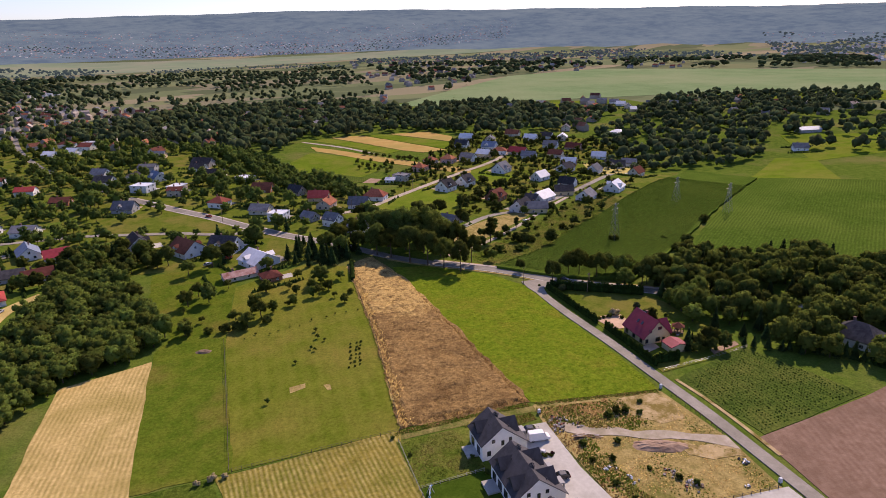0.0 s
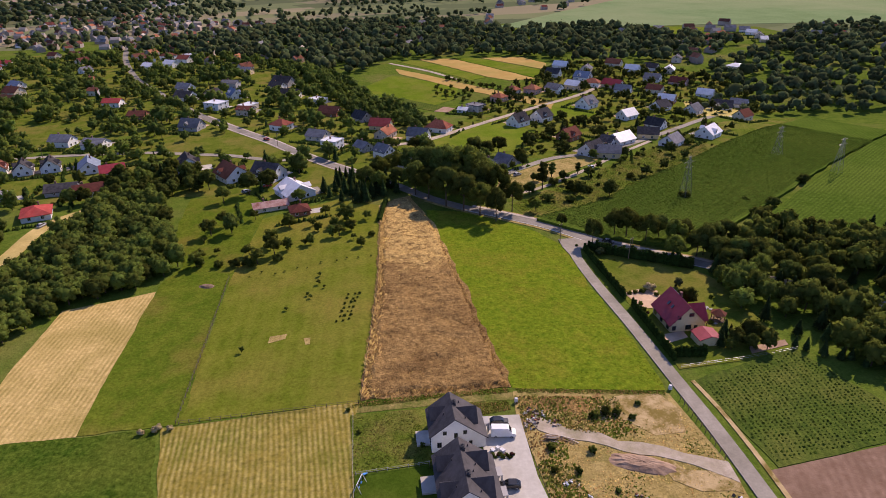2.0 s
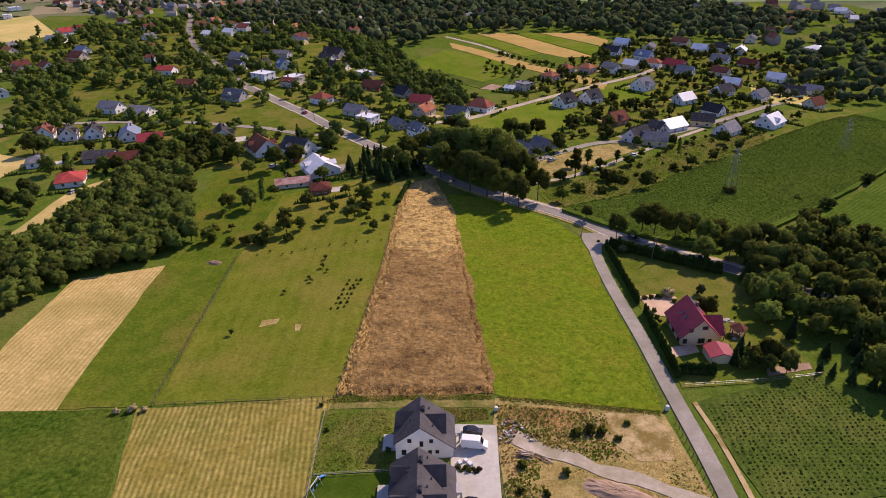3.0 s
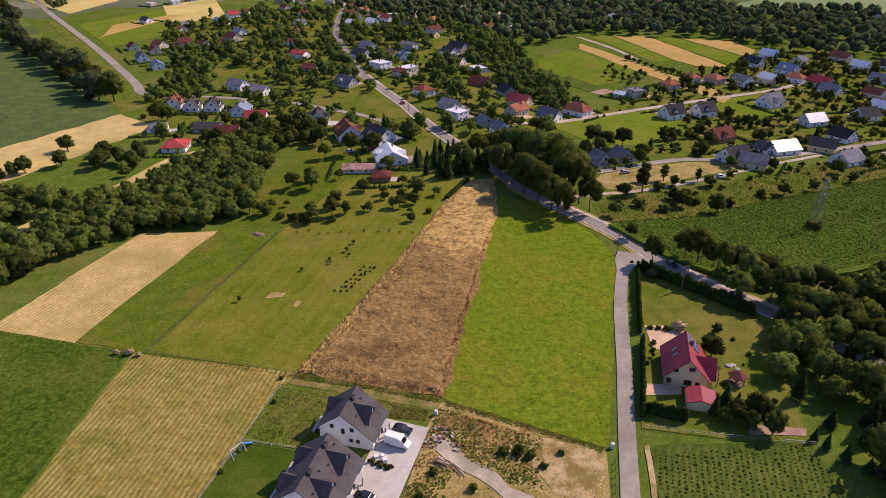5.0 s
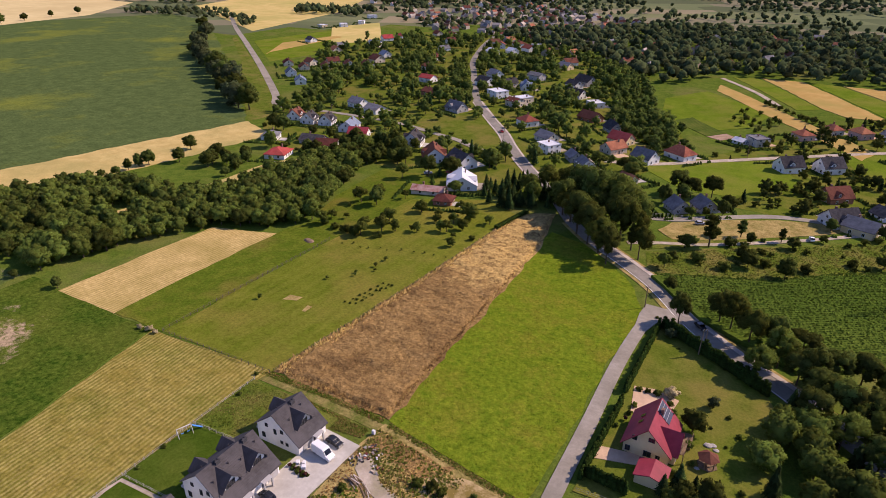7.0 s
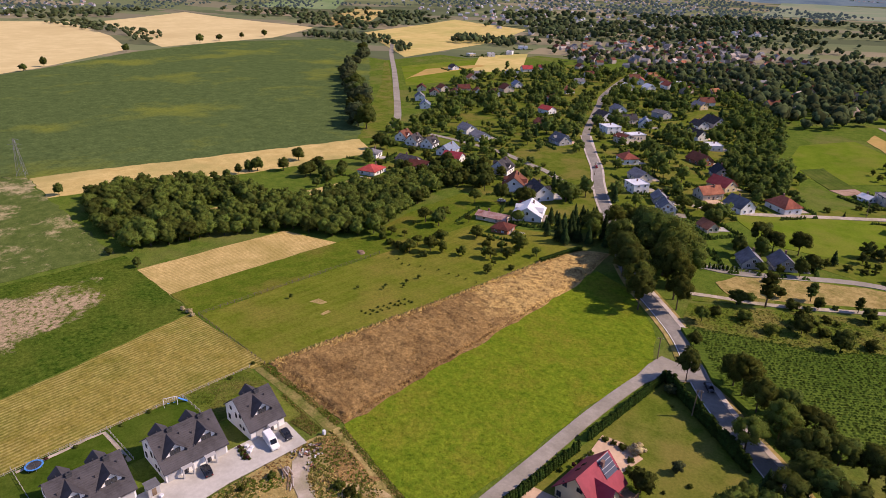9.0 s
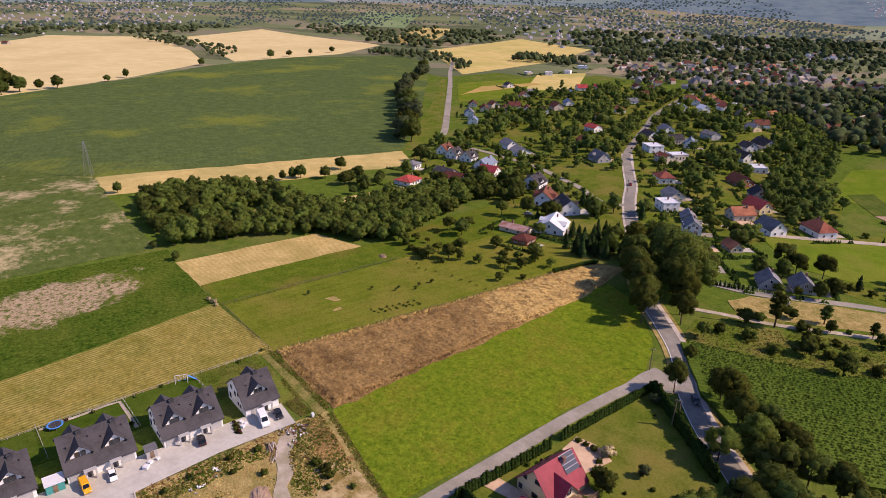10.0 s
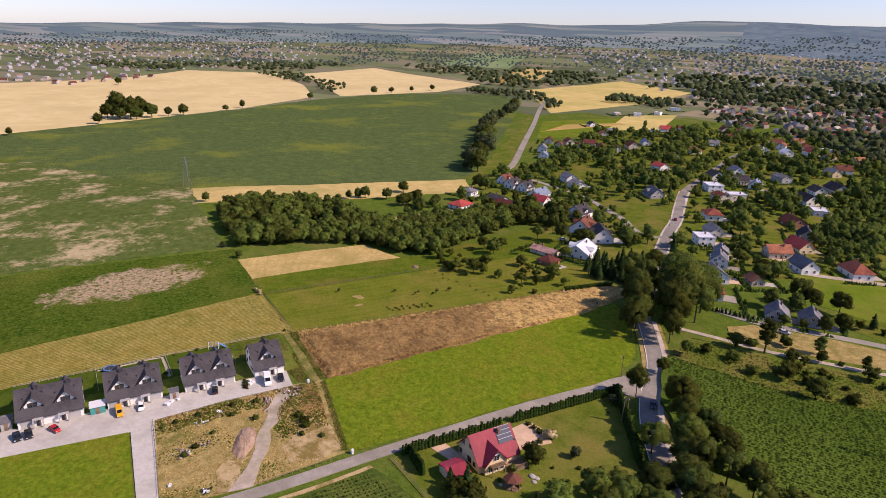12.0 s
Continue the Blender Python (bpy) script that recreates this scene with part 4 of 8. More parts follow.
def inside(x, y, poly):
    hit = False
    for (x1, y1), (x2, y2) in zip(poly, poly[1:] + poly[:1]):
        if (y1 > y) != (y2 > y) and x < (x2 - x1) * (y - y1) / (y2 - y1) + x1:
            hit = not hit
    return hit


FOOT = []  # places kept clear: (x, y, radius)


def clear(x, y, r):
    if any((x - a) ** 2 + (y - b) ** 2 < (r * 0.6 + c) ** 2 for a, b, c in FOOT):
        return False
    return not any((p.x - x) ** 2 + (p.y - y) ** 2 < (w + r * 0.35) ** 2 for line, w in ROADS for p in line)


def scatter(poly, count, gap, rng, need_clear=True, taken=None):
    """Random places within an outline, at least gap apart and off roads and houses."""
    xs, ys = [p[0] for p in poly], [p[1] for p in poly]
    out, cells = [], {} if taken is None else taken
    for _ in range(count * 14):
        if len(out) >= count:
            break
        x, y = rng.uniform(min(xs), max(xs)), rng.uniform(min(ys), max(ys))
        if not inside(x, y, poly):
            continue
        c = (int(x // gap), int(y // gap))
        if any((a - x) ** 2 + (b - y) ** 2 < gap * gap for i in (-1, 0, 1) for j in (-1, 0, 1) for a, b in cells.get((c[0] + i, c[1] + j), ())):
            continue
        if need_clear and not clear(x, y, gap):
            continue
        cells.setdefault(c, []).append((x, y))
        out.append((x, y))
    return out

# ---- houses ----


def box_bm(sx, sy, sz, bevel=0.0):
    bm = bmesh.new()
    bmesh.ops.create_cube(bm, size=1)
    bmesh.ops.scale(bm, vec=(sx, sy, sz), verts=bm.verts)
    if bevel:
        bmesh.ops.bevel(bm, geom=bm.edges[:], offset=bevel, segments=2, affect="EDGES")
    return bm


def add_box(bm, cx, cy, cz, sx, sy, sz, rz=0.0):
    r = bmesh.ops.create_cube(bm, size=1, matrix=pose(cx, cy, cz, 0, 0, rz) @ Matrix.Diagonal((sx, sy, sz, 1)))
    return r["verts"]


def extrude_profile(pts, y0, y1, bm=None):
    """A closed outline in the xz plane, drawn out along y."""
    bm = bm or bmesh.new()
    a, b = [bm.verts.new((x, y0, z)) for x, z in pts], [bm.verts.new((x, y1, z)) for x, z in pts]
    n = len(pts)
    bm.faces.new(a), bm.faces.new(b[::-1])
    for i in range(n):
        bm.faces.new((a[i], b[i], b[(i + 1) % n], a[(i + 1) % n]))
    bmesh.ops.recalc_face_normals(bm, faces=bm.faces)
    return bm


def chevron(w, z_eave, z_ridge, over, thick, courses=1):
    """Profile of a gabled roof; with courses, the outer side steps like rows of tiles."""
    slope = (z_ridge - z_eave) / (w / 2)
    xo, zo = w / 2 + over, z_eave - slope * over
    left = []
    for k in range(courses):
        u0, u1 = k / courses, (k + 1) / courses
        left += [(-xo + xo * u0, zo + (z_ridge - zo) * u0 + thick + (0.05 if courses > 1 else 0)), (-xo + xo * u1, zo + (z_ridge - zo) * u1 + thick)] if courses > 1 else []
    if courses == 1:
        left = [(-xo, zo + thick), (0, z_ridge + thick)]
    right = [(-x, z) for x, z in reversed(left)]
    return left + [p for p in right if abs(p[0]) > 1e-6] + [(xo, zo), (0, z_ridge), (-xo, zo)]


SHARED = {}


def window(parent, x, y, z, rz, w=1.1, h=1.3, frame_mat="frame", fine=True):
    """A framed window set on a wall, facing its own -y."""
    key = (w, h, frame_mat)
    if key not in SHARED:
        bm = bmesh.new()
        for sx in (-1, 1):
            add_box(bm, sx * (w / 2 + 0.03), 0, 0, 0.10, 0.16, h + 0.16)
        for sz in (-1, 1):
            add_box(bm, 0, 0, sz * (h / 2 + 0.03), w, 0.16, 0.10)
        add_box(bm, 0, 0, 0, 0.07, 0.14, h)
        a = bpy.data.meshes.new("window")
        bm.to_mesh(a)
        bm.free()
        a.materials.append(M[frame_mat])
        bm = box_bm(w, 0.08, h)
        b = bpy.data.meshes.new("pane")
        bm.to_mesh(b)
        bm.free()
        b.materials.append(M["glass"])
        SHARED[key] = (a, b)
    a, b = SHARED[key]
    ob = new("window", a)
    ob.parent = parent
    ob.matrix_basis = pose(x, y, z, 0, 0, rz)
    p = new("pane", b)
    p.parent = ob
    return ob


def house(x, y, rot, w, l, h, rh, roof, wall, label, style="gable", win=2, chim=1, courses=1, over=0.5, floors=None, porch=False, extra=None, dz=0.0):
    """A house: ridge along its own y, w across, l long, walls h high and roof rh higher."""
    FOOT.append((x, y, max(w, l) * 0.55))
    root = new("house")
    r = max(w, l) / 2
    low = min(gz(x + a, y + b) for a in (-r * 0.7, r * 0.7) for b in (-r * 0.7, r * 0.7))
    root.matrix_basis = pose(x, y, low + dz, 0, 0, rot)
    tagged(root, label, "house", group="houses of the village")
    base = -0.3
    if style == "gable":
        part("wall", extrude_profile([(-w / 2, base), (w / 2, base), (w / 2, h), (0, h + rh - 0.03), (-w / 2, h)], -l / 2, l / 2), M[wall], root)
        part("roof", extrude_profile(chevron(w, h, h + rh, over, 0.22, courses), -l / 2 - over, l / 2 + over), M[roof], root)
    else:
        part("wall", box_at(w, l, h - base, base), M[wall], root)
        bm = bmesh.new()
        if style == "hip":
            xo, yo, rr = w / 2 + over, l / 2 + over, max(0.0, (l - w * 0.9) / 2)
            lo = [bm.verts.new(p) for p in ((-xo, -yo, h), (xo, -yo, h), (xo, yo, h), (-xo, yo, h))]
            mid = [bm.verts.new((v.co.x, v.co.y, h + 0.2)) for v in lo]
            a, b = bm.verts.new((0, -rr, h + rh)), bm.verts.new((0, rr + 0.01, h + rh))
            bm.faces.new(lo[::-1])
            for i in range(4):
                bm.faces.new((lo[i], lo[(i + 1) % 4], mid[(i + 1) % 4], mid[i]))
            bm.faces.new((mid[0], mid[1], a)), bm.faces.new((mid[1], mid[2], b, a)), bm.faces.new((mid[2], mid[3], b)), bm.faces.new((mid[3], mid[0], a, b))
        else:
            add_box(bm, 0, 0, h + 0.12, w + 0.4, l + 0.4, 0.25)
            for sx in (-1, 1):
                add_box(bm, sx * (w / 2 + 0.1), 0, h + 0.38, 0.2, l + 0.4, 0.28)
                add_box(bm, 0, sx * (l / 2 + 0.1), h + 0.38, w, 0.2, 0.28)
        part("roof", bm, M[roof], root)
    if chim:
        bm = bmesh.new()
        cz = h + rh * (0.75 if style != "flat" else 0.0)
        add_box(bm, w * 0.12, l * 0.18, cz + 0.6, 0.6, 0.75, 2.0 if style != "flat" else 1.4)
        add_box(bm, w * 0.12, l * 0.18, cz + (1.65 if style != "flat" else 1.35), 0.75, 0.9, 0.12)
        part("chimney", bm, M["chimney"], root)
    floors = floors or (2 if h > 4.2 else 1)
    zs = [1.5 + 2.7 * k for k in range(floors)]
    if win:
        for z in zs:
            for s in (-1, 1):
                for k in range(win):
                    off = (k - (win - 1) / 2) * w / (win + 0.3)
                    window(root, off, s * (l / 2 + 0.03), z, 0 if s < 0 else 180)
                for k in range(win):
                    off = (k - (win - 1) / 2) * l / (win + 0.4)
                    window(root, s * (w / 2 + 0.03), off, z, 90 if s > 0 else -90)
        if style == "gable" and rh > 2.4:
            for s in (-1, 1):
                window(root, 0, s * (l / 2 + 0.03), h + rh * 0.32, 0 if s < 0 else 180)
    d = part("door", box_bm(1.0, 0.12, 2.05), M["door"], root)
    d.matrix_basis = pose(w / 2 + 0.04, l * 0.02, 1.0 + 0.02, 0, 0, 90)
    if porch:
        bm = bmesh.new()
        add_box(bm, w / 2 + 1.3, 0, 2.7, 2.8, l * 0.6, 0.15)
        for s in (-1, 1):
            add_box(bm, w / 2 + 2.5, s * l * 0.27, 1.2, 0.18, 0.18, 3.0)
        part("porch", bm, M[wall], root)
    if extra:
        extra(root, w, l, h, rh)
    return root


def box_at(w, l, hh, z0):
    bm = bmesh.new()
    add_box(bm, 0, 0, z0 + hh / 2, w, l, hh)
    return bm


def dormer(root, w, h, rh, side, yc, dw, dh, wall, roof, front=0.0, wins=2, frame_mat="frame", rise=0.36, over=0.35):
    """A gabled dormer on the slope facing side (+1: +x, -1: -x); front: how far its face stands behind the wall's face."""
    d = new("dormer")
    d.parent = root
    slope = rh / (w / 2)
    x_face = w / 2 - front
    z0 = h + slope * front - 0.2
    z1 = z0 + dh
    run = min(w / 2 - front - 0.3, (dh + dw * rise) / slope + 0.6)
    prof = [(-dw / 2, z0), (dw / 2, z0), (dw / 2, z1), (0, z1 + dw * rise), (-dw / 2, z1)]
    # drawn along y, then turned so that it runs from the face into the slope
    turn = pose(0, yc, 0, 0, 0, 90 if side > 0 else -90)
    wall_ob = part("dormer_wall", extrude_profile(prof, -x_face, -x_face + run), M[wall], d)
    roof_ob = part("dormer_roof", extrude_profile(chevron(dw, z1, z1 + dw * rise, over, 0.16), -x_face - over, -x_face + run + 0.6), M[roof], d)
    wall_ob.matrix_basis = roof_ob.matrix_basis = turn
    d.name = "dormer"
    for k in range(wins):
        off = (k - (wins - 1) / 2) * 1.15
        xx = side * (x_face + 0.04)
        yy = yc + off
        window(root, xx, yy, z0 + 0.95, 90 if side > 0 else -90, 0.9, 1.25, frame_mat)
    return d


def solar(root, w, l, h, rh):
    """Four rows of solar cells on the slope facing +x."""
    slope = math.degrees(math.atan2(rh, w / 2))
    for k in range(4):
        u = 0.12 + k * 0.145
        x, z = w / 2 * u, h + rh * (1 - u) + 0.36
        p = part("solar_panel", box_bm(1.0, 4.2, 0.06), M["solar"], root, "dark glossy solar panel")
        p.matrix_basis = pose(x, l * 0.30, z, 0, slope, 0)
        rail = part("rail", box_bm(0.12, 4.3, 0.08), M["alu"], p)
        rail.matrix_basis = pose(-0.56, 0, 0.0)


# the new row of white houses
def slopes(xl, zl, xr, zr, zt, over, thick, courses):
    """Profile of a roof with unequal eaves, stepped like rows of tiles; the ridge stands at x = 0."""
    out = []
    for x, z, order in ((-xl, zl, 1), (xr, zr, -1)):
        k = (zt - z) / abs(x)
        xe, ze = x + math.copysign(over, x), z - k * over
        side = []
        n = max(2, round(courses * abs(xe) / 6))
        for c in range(n):
            u0, u1 = c / n, (c + 1) / n
            side += [(xe * (1 - u0), ze + (zt - ze) * u0 + thick + 0.05), (xe * (1 - u1), ze + (zt - ze) * u1 + thick)]
        out += side if order > 0 else side[::-1][1:]
    kr, kl = (zt - zr) / xr, (zt - zl) / xl
    return out + [(xr + over, zr - kr * over), (0, zt), (-xl - over, zl - kl * over)]


def row_house(yc, l, units):
    """A house with one low front eave towards the drive and a higher one towards the garden."""
    xl, zl, xr, zr, zt = 5.1, 4.1, 6.7, 2.75, 8.1
    root = new("house")
    x = 51.4
    root.matrix_basis = pose(x, yc, gz(58, yc) + 0.2, 0, 0, 0.6)
    tagged(root, "white rendered %s house with charcoal tiled roof and gabled dormers" % ("detached" if units == 1 else "semi-detached"), "house", group="new white houses in a row")
    FOOT.append((x, yc, 8.5))
    part("wall", extrude_profile([(-xl, -0.5), (xr, -0.5), (xr, zr), (0, zt - 0.03), (-xl, zl)], -l / 2, l / 2), M["white"], root)
    part("roof", extrude_profile(slopes(xl, zl, xr, zr, zt, 0.45, 0.2, 16), -l / 2 - 0.4, l / 2 + 0.4), M["charcoal"], root)
    for k in range(units):
        flip = 1 if k else -1
        yy = 0 if units == 1 else flip * l * 0.25
        dormer(root, 2 * xr, zr, zt - zr, 1, yy, 4.0, 1.3, "white", "charcoal", 2.1, 2, "dframe", 0.5, 0.75)
        dormer(root, 2 * xl, zl, zt - zl, -1, yy + (1.2 if units == 1 else 0), 3.2, 1.3, "charcoal", "charcoal", 0.6, 1, "dframe", 0.48, 0.5)
        ch = bmesh.new()
        add_box(ch, 0.55, 0, -0.2, 0.7, 1.1, 1.9)
        add_box(ch, 0.55, 0, 0.8, 0.9, 1.3, 0.12)
        for q in (-0.3, 0.3):
            add_box(ch, 0.55, q, 1.0, 0.3, 0.3, 0.3)
        part("chimney", ch, M["dframe"], root, "black clad chimney").matrix_basis = pose(0.0, yy + l * 0.12 / units, zt - 0.45)
        g = part("garage_door", box_bm(2.8, 0.12, 2.1), M["greyw"], root, "grey sectional garage door")
        g.matrix_basis = pose(xr + 0.04, yy + 1.7 * flip, 1.1, 0, 0, 90)
        d = part("entrance_door", box_bm(1.05, 0.12, 2.05), M["door"], root)
        d.matrix_basis = pose(xr + 0.04, yy - 0.9 * flip, 1.05, 0, 0, 90)
        can = bmesh.new()
        add_box(can, xr + 0.75, yy - 0.9 * flip, 2.5, 1.6, 2.5, 0.16)
        for s in (-1.1, 1.1):
            add_box(can, xr + 1.35, yy - 0.9 * flip + s, 1.0, 0.32, 0.32, 2.9)
        part("canopy", can, M["greyw"], root, "grey rendered entrance canopy")
        ter = bmesh.new()
        add_box(ter, -xl - 1.5, yy, -0.12, 3.0, 4.5, 0.5)
        part("terrace", ter, M["pavers"], root)
        for a, b in ((1.8, 2.4), (-2.0, -1.0), (2.6, -2.2)):
            vent = bmesh.new()
            bmesh.ops.create_cone(vent, cap_ends=True, segments=8, radius1=0.12, radius2=0.12, depth=0.8, matrix=pose(a, yy + b, zt - abs(a) * 0.79 + 0.4))
            part("vent_pipe", vent, M["charcoal"], root)
    for s in (-1, 1):
        for xx, zz, ww, hh in ((-2.2, 4.6, 0.65, 0.8), (0.2, 3.7, 0.6, 1.2), (2.2, 4.4, 0.65, 0.8), (1.9, 1.5, 0.6, 0.7), (3.4, 1.5, 0.6, 0.7), (-3.4, 1.5, 0.8, 1.2)):
            window(root, xx, s * (l / 2 + 0.03), zz, 0 if s < 0 else 180, ww, hh, "dframe")
    for k in range(units * 2):
        window(root, -xl - 0.03, (k - units + 0.5) * l / (units * 2 + 0.3), 1.35, -90, 1.7, 2.0, "dframe")
    gut = bmesh.new()
    add_box(gut, xr + 0.5, 0, zr - 0.3, 0.14, l + 0.8, 0.12)
    part("gutter", gut, M["charcoal"], root)


row_house(126.6, 8.8, 1)
row_house(109.3, 14.0, 2)
row_house(89.2, 14.0, 2)
row_house(68.8, 15.2, 2)
row_house(48.0, 14.0, 2)


# the house with the red roof
def red_house_extra(root, w, l, h, rh):
    solar(root, w, l, h, rh)
    # cross gable towards the garden
    zr = h + 3.4
    part("cross_wall", extrude_profile([(-3.1, -0.3), (3.1, -0.3), (3.1, h), (0, zr - 0.03), (-3.1, h)], -w / 2 - 1.2, 0), M["cream"], root).matrix_basis = pose(0, -1.5, 0, 0, 0, 90)
    part("cross_roof", extrude_profile(chevron(6.2, h, zr, 0.5, 0.2), -w / 2 - 1.8, -0.3), M["roof_red"], root).matrix_basis = pose(0, -1.5, 0, 0, 0, 90)
    for yy in (-3.2, -1.5, 0.2):
        window(root, w / 2 + 1.24, yy, 1.5, 90, 1.1, 1.5)
    window(root, w / 2 + 1.24, -1.5, 4.4, 90, 1.6, 1.6)
    bal = bmesh.new()
    add_box(bal, w / 2 + 1.9, -1.5, 2.75, 1.5, 4.0, 0.15)
    for yy in (-3.4, 0.4):
        add_box(bal, w / 2 + 2.55, yy, 1.2, 0.18, 0.18, 3.0)
    for k in range(13):
        add_box(bal, w / 2 + 2.58, -3.4 + k * 3.8 / 12, 3.3, 0.05, 0.06, 1.0)
    add_box(bal, w / 2 + 2.58, -1.5, 3.8, 0.1, 4.0, 0.08)
    part("balcony", bal, M["wood"], root, "brown timber balcony")
    ter = bmesh.new()
    add_box(ter, w / 2 + 1.6, 4.2, 0.25, 3.2, 5.0, 0.9)
    for k in range(16):
        add_box(ter, w / 2 + 3.1, 1.8 + k * 0.32, 1.15, 0.06, 0.08, 1.0)
    add_box(ter, w / 2 + 3.1, 4.2, 1.65, 0.12, 5.0, 0.08)
    part("terrace", ter, M["wood"], root, "raised timber terrace with railing")
    for xx, zz, ww, hh in ((-2.6, 5.0, 0.9, 1.1), (0.9, 5.6, 1.2, 0.9), (-3.8, 1.7, 0.9, 1.2), (0.4, 1.7, 1.5, 1.3), (2.6, 1.6, 0.8, 1.0)):
        window(root, xx, -l / 2 - 0.03, zz, 0, ww, hh, "dframe")
        window(root, -xx, l / 2 + 0.03, zz, 180, ww, hh, "dframe")
    for yy in (-4.0, 0.0, 4.0):
        window(root, -w / 2 - 0.03, yy, 1.5, -90, 1.2, 1.4, "dframe")
    slope = math.degrees(math.atan2(rh, w / 2))
    for yy in (-1.0, 1.2):
        sky_bm = bmesh.new()
        bmesh.ops.create_cube(sky_bm, size=1, matrix=pose(-w / 4 - 0.2, yy, h + rh / 2 + 0.28, 0, -slope, 0) @ Matrix.Diagonal((1.2, 0.8, 0.12, 1)))
        part("skylight", sky_bm, M["glass"], root)


red = house(121.8, 165.8, 1, 9.6, 11.3, 3.2, 5.0, "roof_red", "cream", "cream house with red metal roof and solar panels", win=0, chim=1, over=0.6, extra=red_house_extra)
garage = house(124.7, 154.6, 1, 6.0, 5.0, 2.3, 0.9, "roof_red", "cream", "small garage with red metal roof beside the house", win=0, chim=0, over=0.3)
garage.name, garage["category"] = "garage", "garage"

# ---- village houses: x, y, turn, width, length, wall height, roof height, roof, wall, style ----
ROOF_WORD = {"r_bright": "bright red", "r_orange": "orange tiled", "r_brown": "brown tiled", "r_grey": "grey", "r_dark": "dark tiled", "r_blue": "blue-grey",
             "r_light": "light metal", "r_rust": "rusty sheet", "charcoal": "charcoal tiled", "roof_red": "red metal"}
WALL_WORD = {"white": "white rendered", "cream": "cream rendered", "greyw": "grey rendered", "beige": "beige rendered", "pink": "pink rendered", "brick": "brick"}


def village(rows):
    for x, y, rot, w, l, h, rh, roof, wall, style in rows:
        big = y < 350 and x < 20
        w, l, h, rh = w * (1.12 if big else 0.98), l * (1.12 if big else 0.98), h * 0.85, rh * 0.9
        far = math.hypot(x - 110, y - 60) > 520
        house(x, y, rot, w, l, h, rh, roof, wall, "%s house with %s %s roof" % (WALL_WORD[wall], "a" if ROOF_WORD[roof][0] not in "o" else "an", ROOF_WORD[roof] + {"gable": " gabled", "hip": " hipped", "flat": " flat"}[style]),
              style, win=1 if far else 2, chim=1, extra=gables(wall, roof) if style == "gable" and rh >= 3.8 and not far else None)
        a = radians(rot)
        yard = [(x + math.cos(a) * (w / 2 + p) - math.sin(a) * q, y + math.sin(a) * (w / 2 + p) + math.cos(a) * q) for p, q in ((0.2, -l * 0.4), (5.5, -l * 0.45), (6.0, l * 0.2), (0.2, l * 0.25))]
        if not far and clear_road(yard):
            patch("yard", yard, M[("pavers", "gravel", "peach", "asphalt")[int(abs(x * 7 + y)) % 4]], "small paved yard beside the house", 0.16, "yard", wobble=0.8)
        HEDGES.append((x, y, rot, w / 2 + 7, l / 2 + 6))


HEDGES = []


def clear_road(pts):
    return not any((p.x - a) ** 2 + (p.y - b) ** 2 < (w + 0.5) ** 2 for a, b in pts for line, w in ROADS for p in line)


def gables(wall, roof):
    def add(root, w, l, h, rh):
        dormer(root, w, h, rh, 1, -l * 0.1, 3.4, 1.5, wall, roof, 0.15, 1)
        dormer(root, w, h, rh, -1, l * 0.12, 3.0, 1.4, wall, roof, 0.4, 1)
    return add


village([
    (-108, 350, 20, 10, 14, 3.4, 4.0, "r_blue", "white", "gable"),
    (-93, 340, 110, 8, 10, 3.6, 3.2, "r_bright", "white", "gable"),
])
village([
    (-107, 288, 20, 10, 11, 2.8, 3.0, "r_bright", "white", "hip"),
    (-134, 310, 25, 8, 8, 3.0, 2.8, "r_grey", "white", "hip"),
    (-154, 353, 20, 9, 10, 3.6, 4.4, "r_brown", "white", "gable"),
    (-140, 350, 20, 9, 10, 3.6, 4.4, "r_dark", "white", "gable"),
    (-128, 353, 20, 9, 10, 3.6, 4.4, "r_dark", "white", "gable"),
    (-142, 403, 75, 9, 13, 4.4, 3.4, "r_grey", "white", "gable"),
    (-120, 393, 75, 10, 13, 3.6, 3, "r_grey", "white", "gable"),
    (-108, 317, 100, 8, 12, 2.8, 2.8, "r_dark", "greyw", "gable"),
    (-95, 314, 110, 8, 11, 3, 2.8, "r_brown", "white", "gable"),
    (-57, 343, 20, 10, 11, 4, 5, "r_dark", "white", "gable"),
])
village([
    (-32, 325, 35, 11, 13, 3.8, 5.2, "r_brown", "white", "gable"),
    (-14, 322, 60, 10, 12, 4.2, 5, "r_dark", "white", "gable"),
    (1, 296, 30, 12, 13, 3.2, 4.4, "r_light", "white", "gable"),
    (-8, 281, 105, 6, 13, 2.6, 1.6, "r_rust", "beige", "gable"),
    (5, 273, 15, 7, 7, 2.4, 2.6, "r_brown", "brick", "hip"),
    (-148, 505, 80, 9, 13, 4.4, 2.6, "r_bright", "white", "gable"),
    (-116, 458, 80, 9, 12, 3.4, 2.6, "r_brown", "brick", "gable"),
    (-73, 421, 70, 10, 13, 3.2, 4.6, "r_grey", "greyw", "gable"),
    (-69, 475, 60, 11, 13, 5.6, 0.5, "r_light", "white", "flat"),
    (-108, 549, 60, 10, 13, 4.2, 4, "r_grey", "white", "gable"),
])
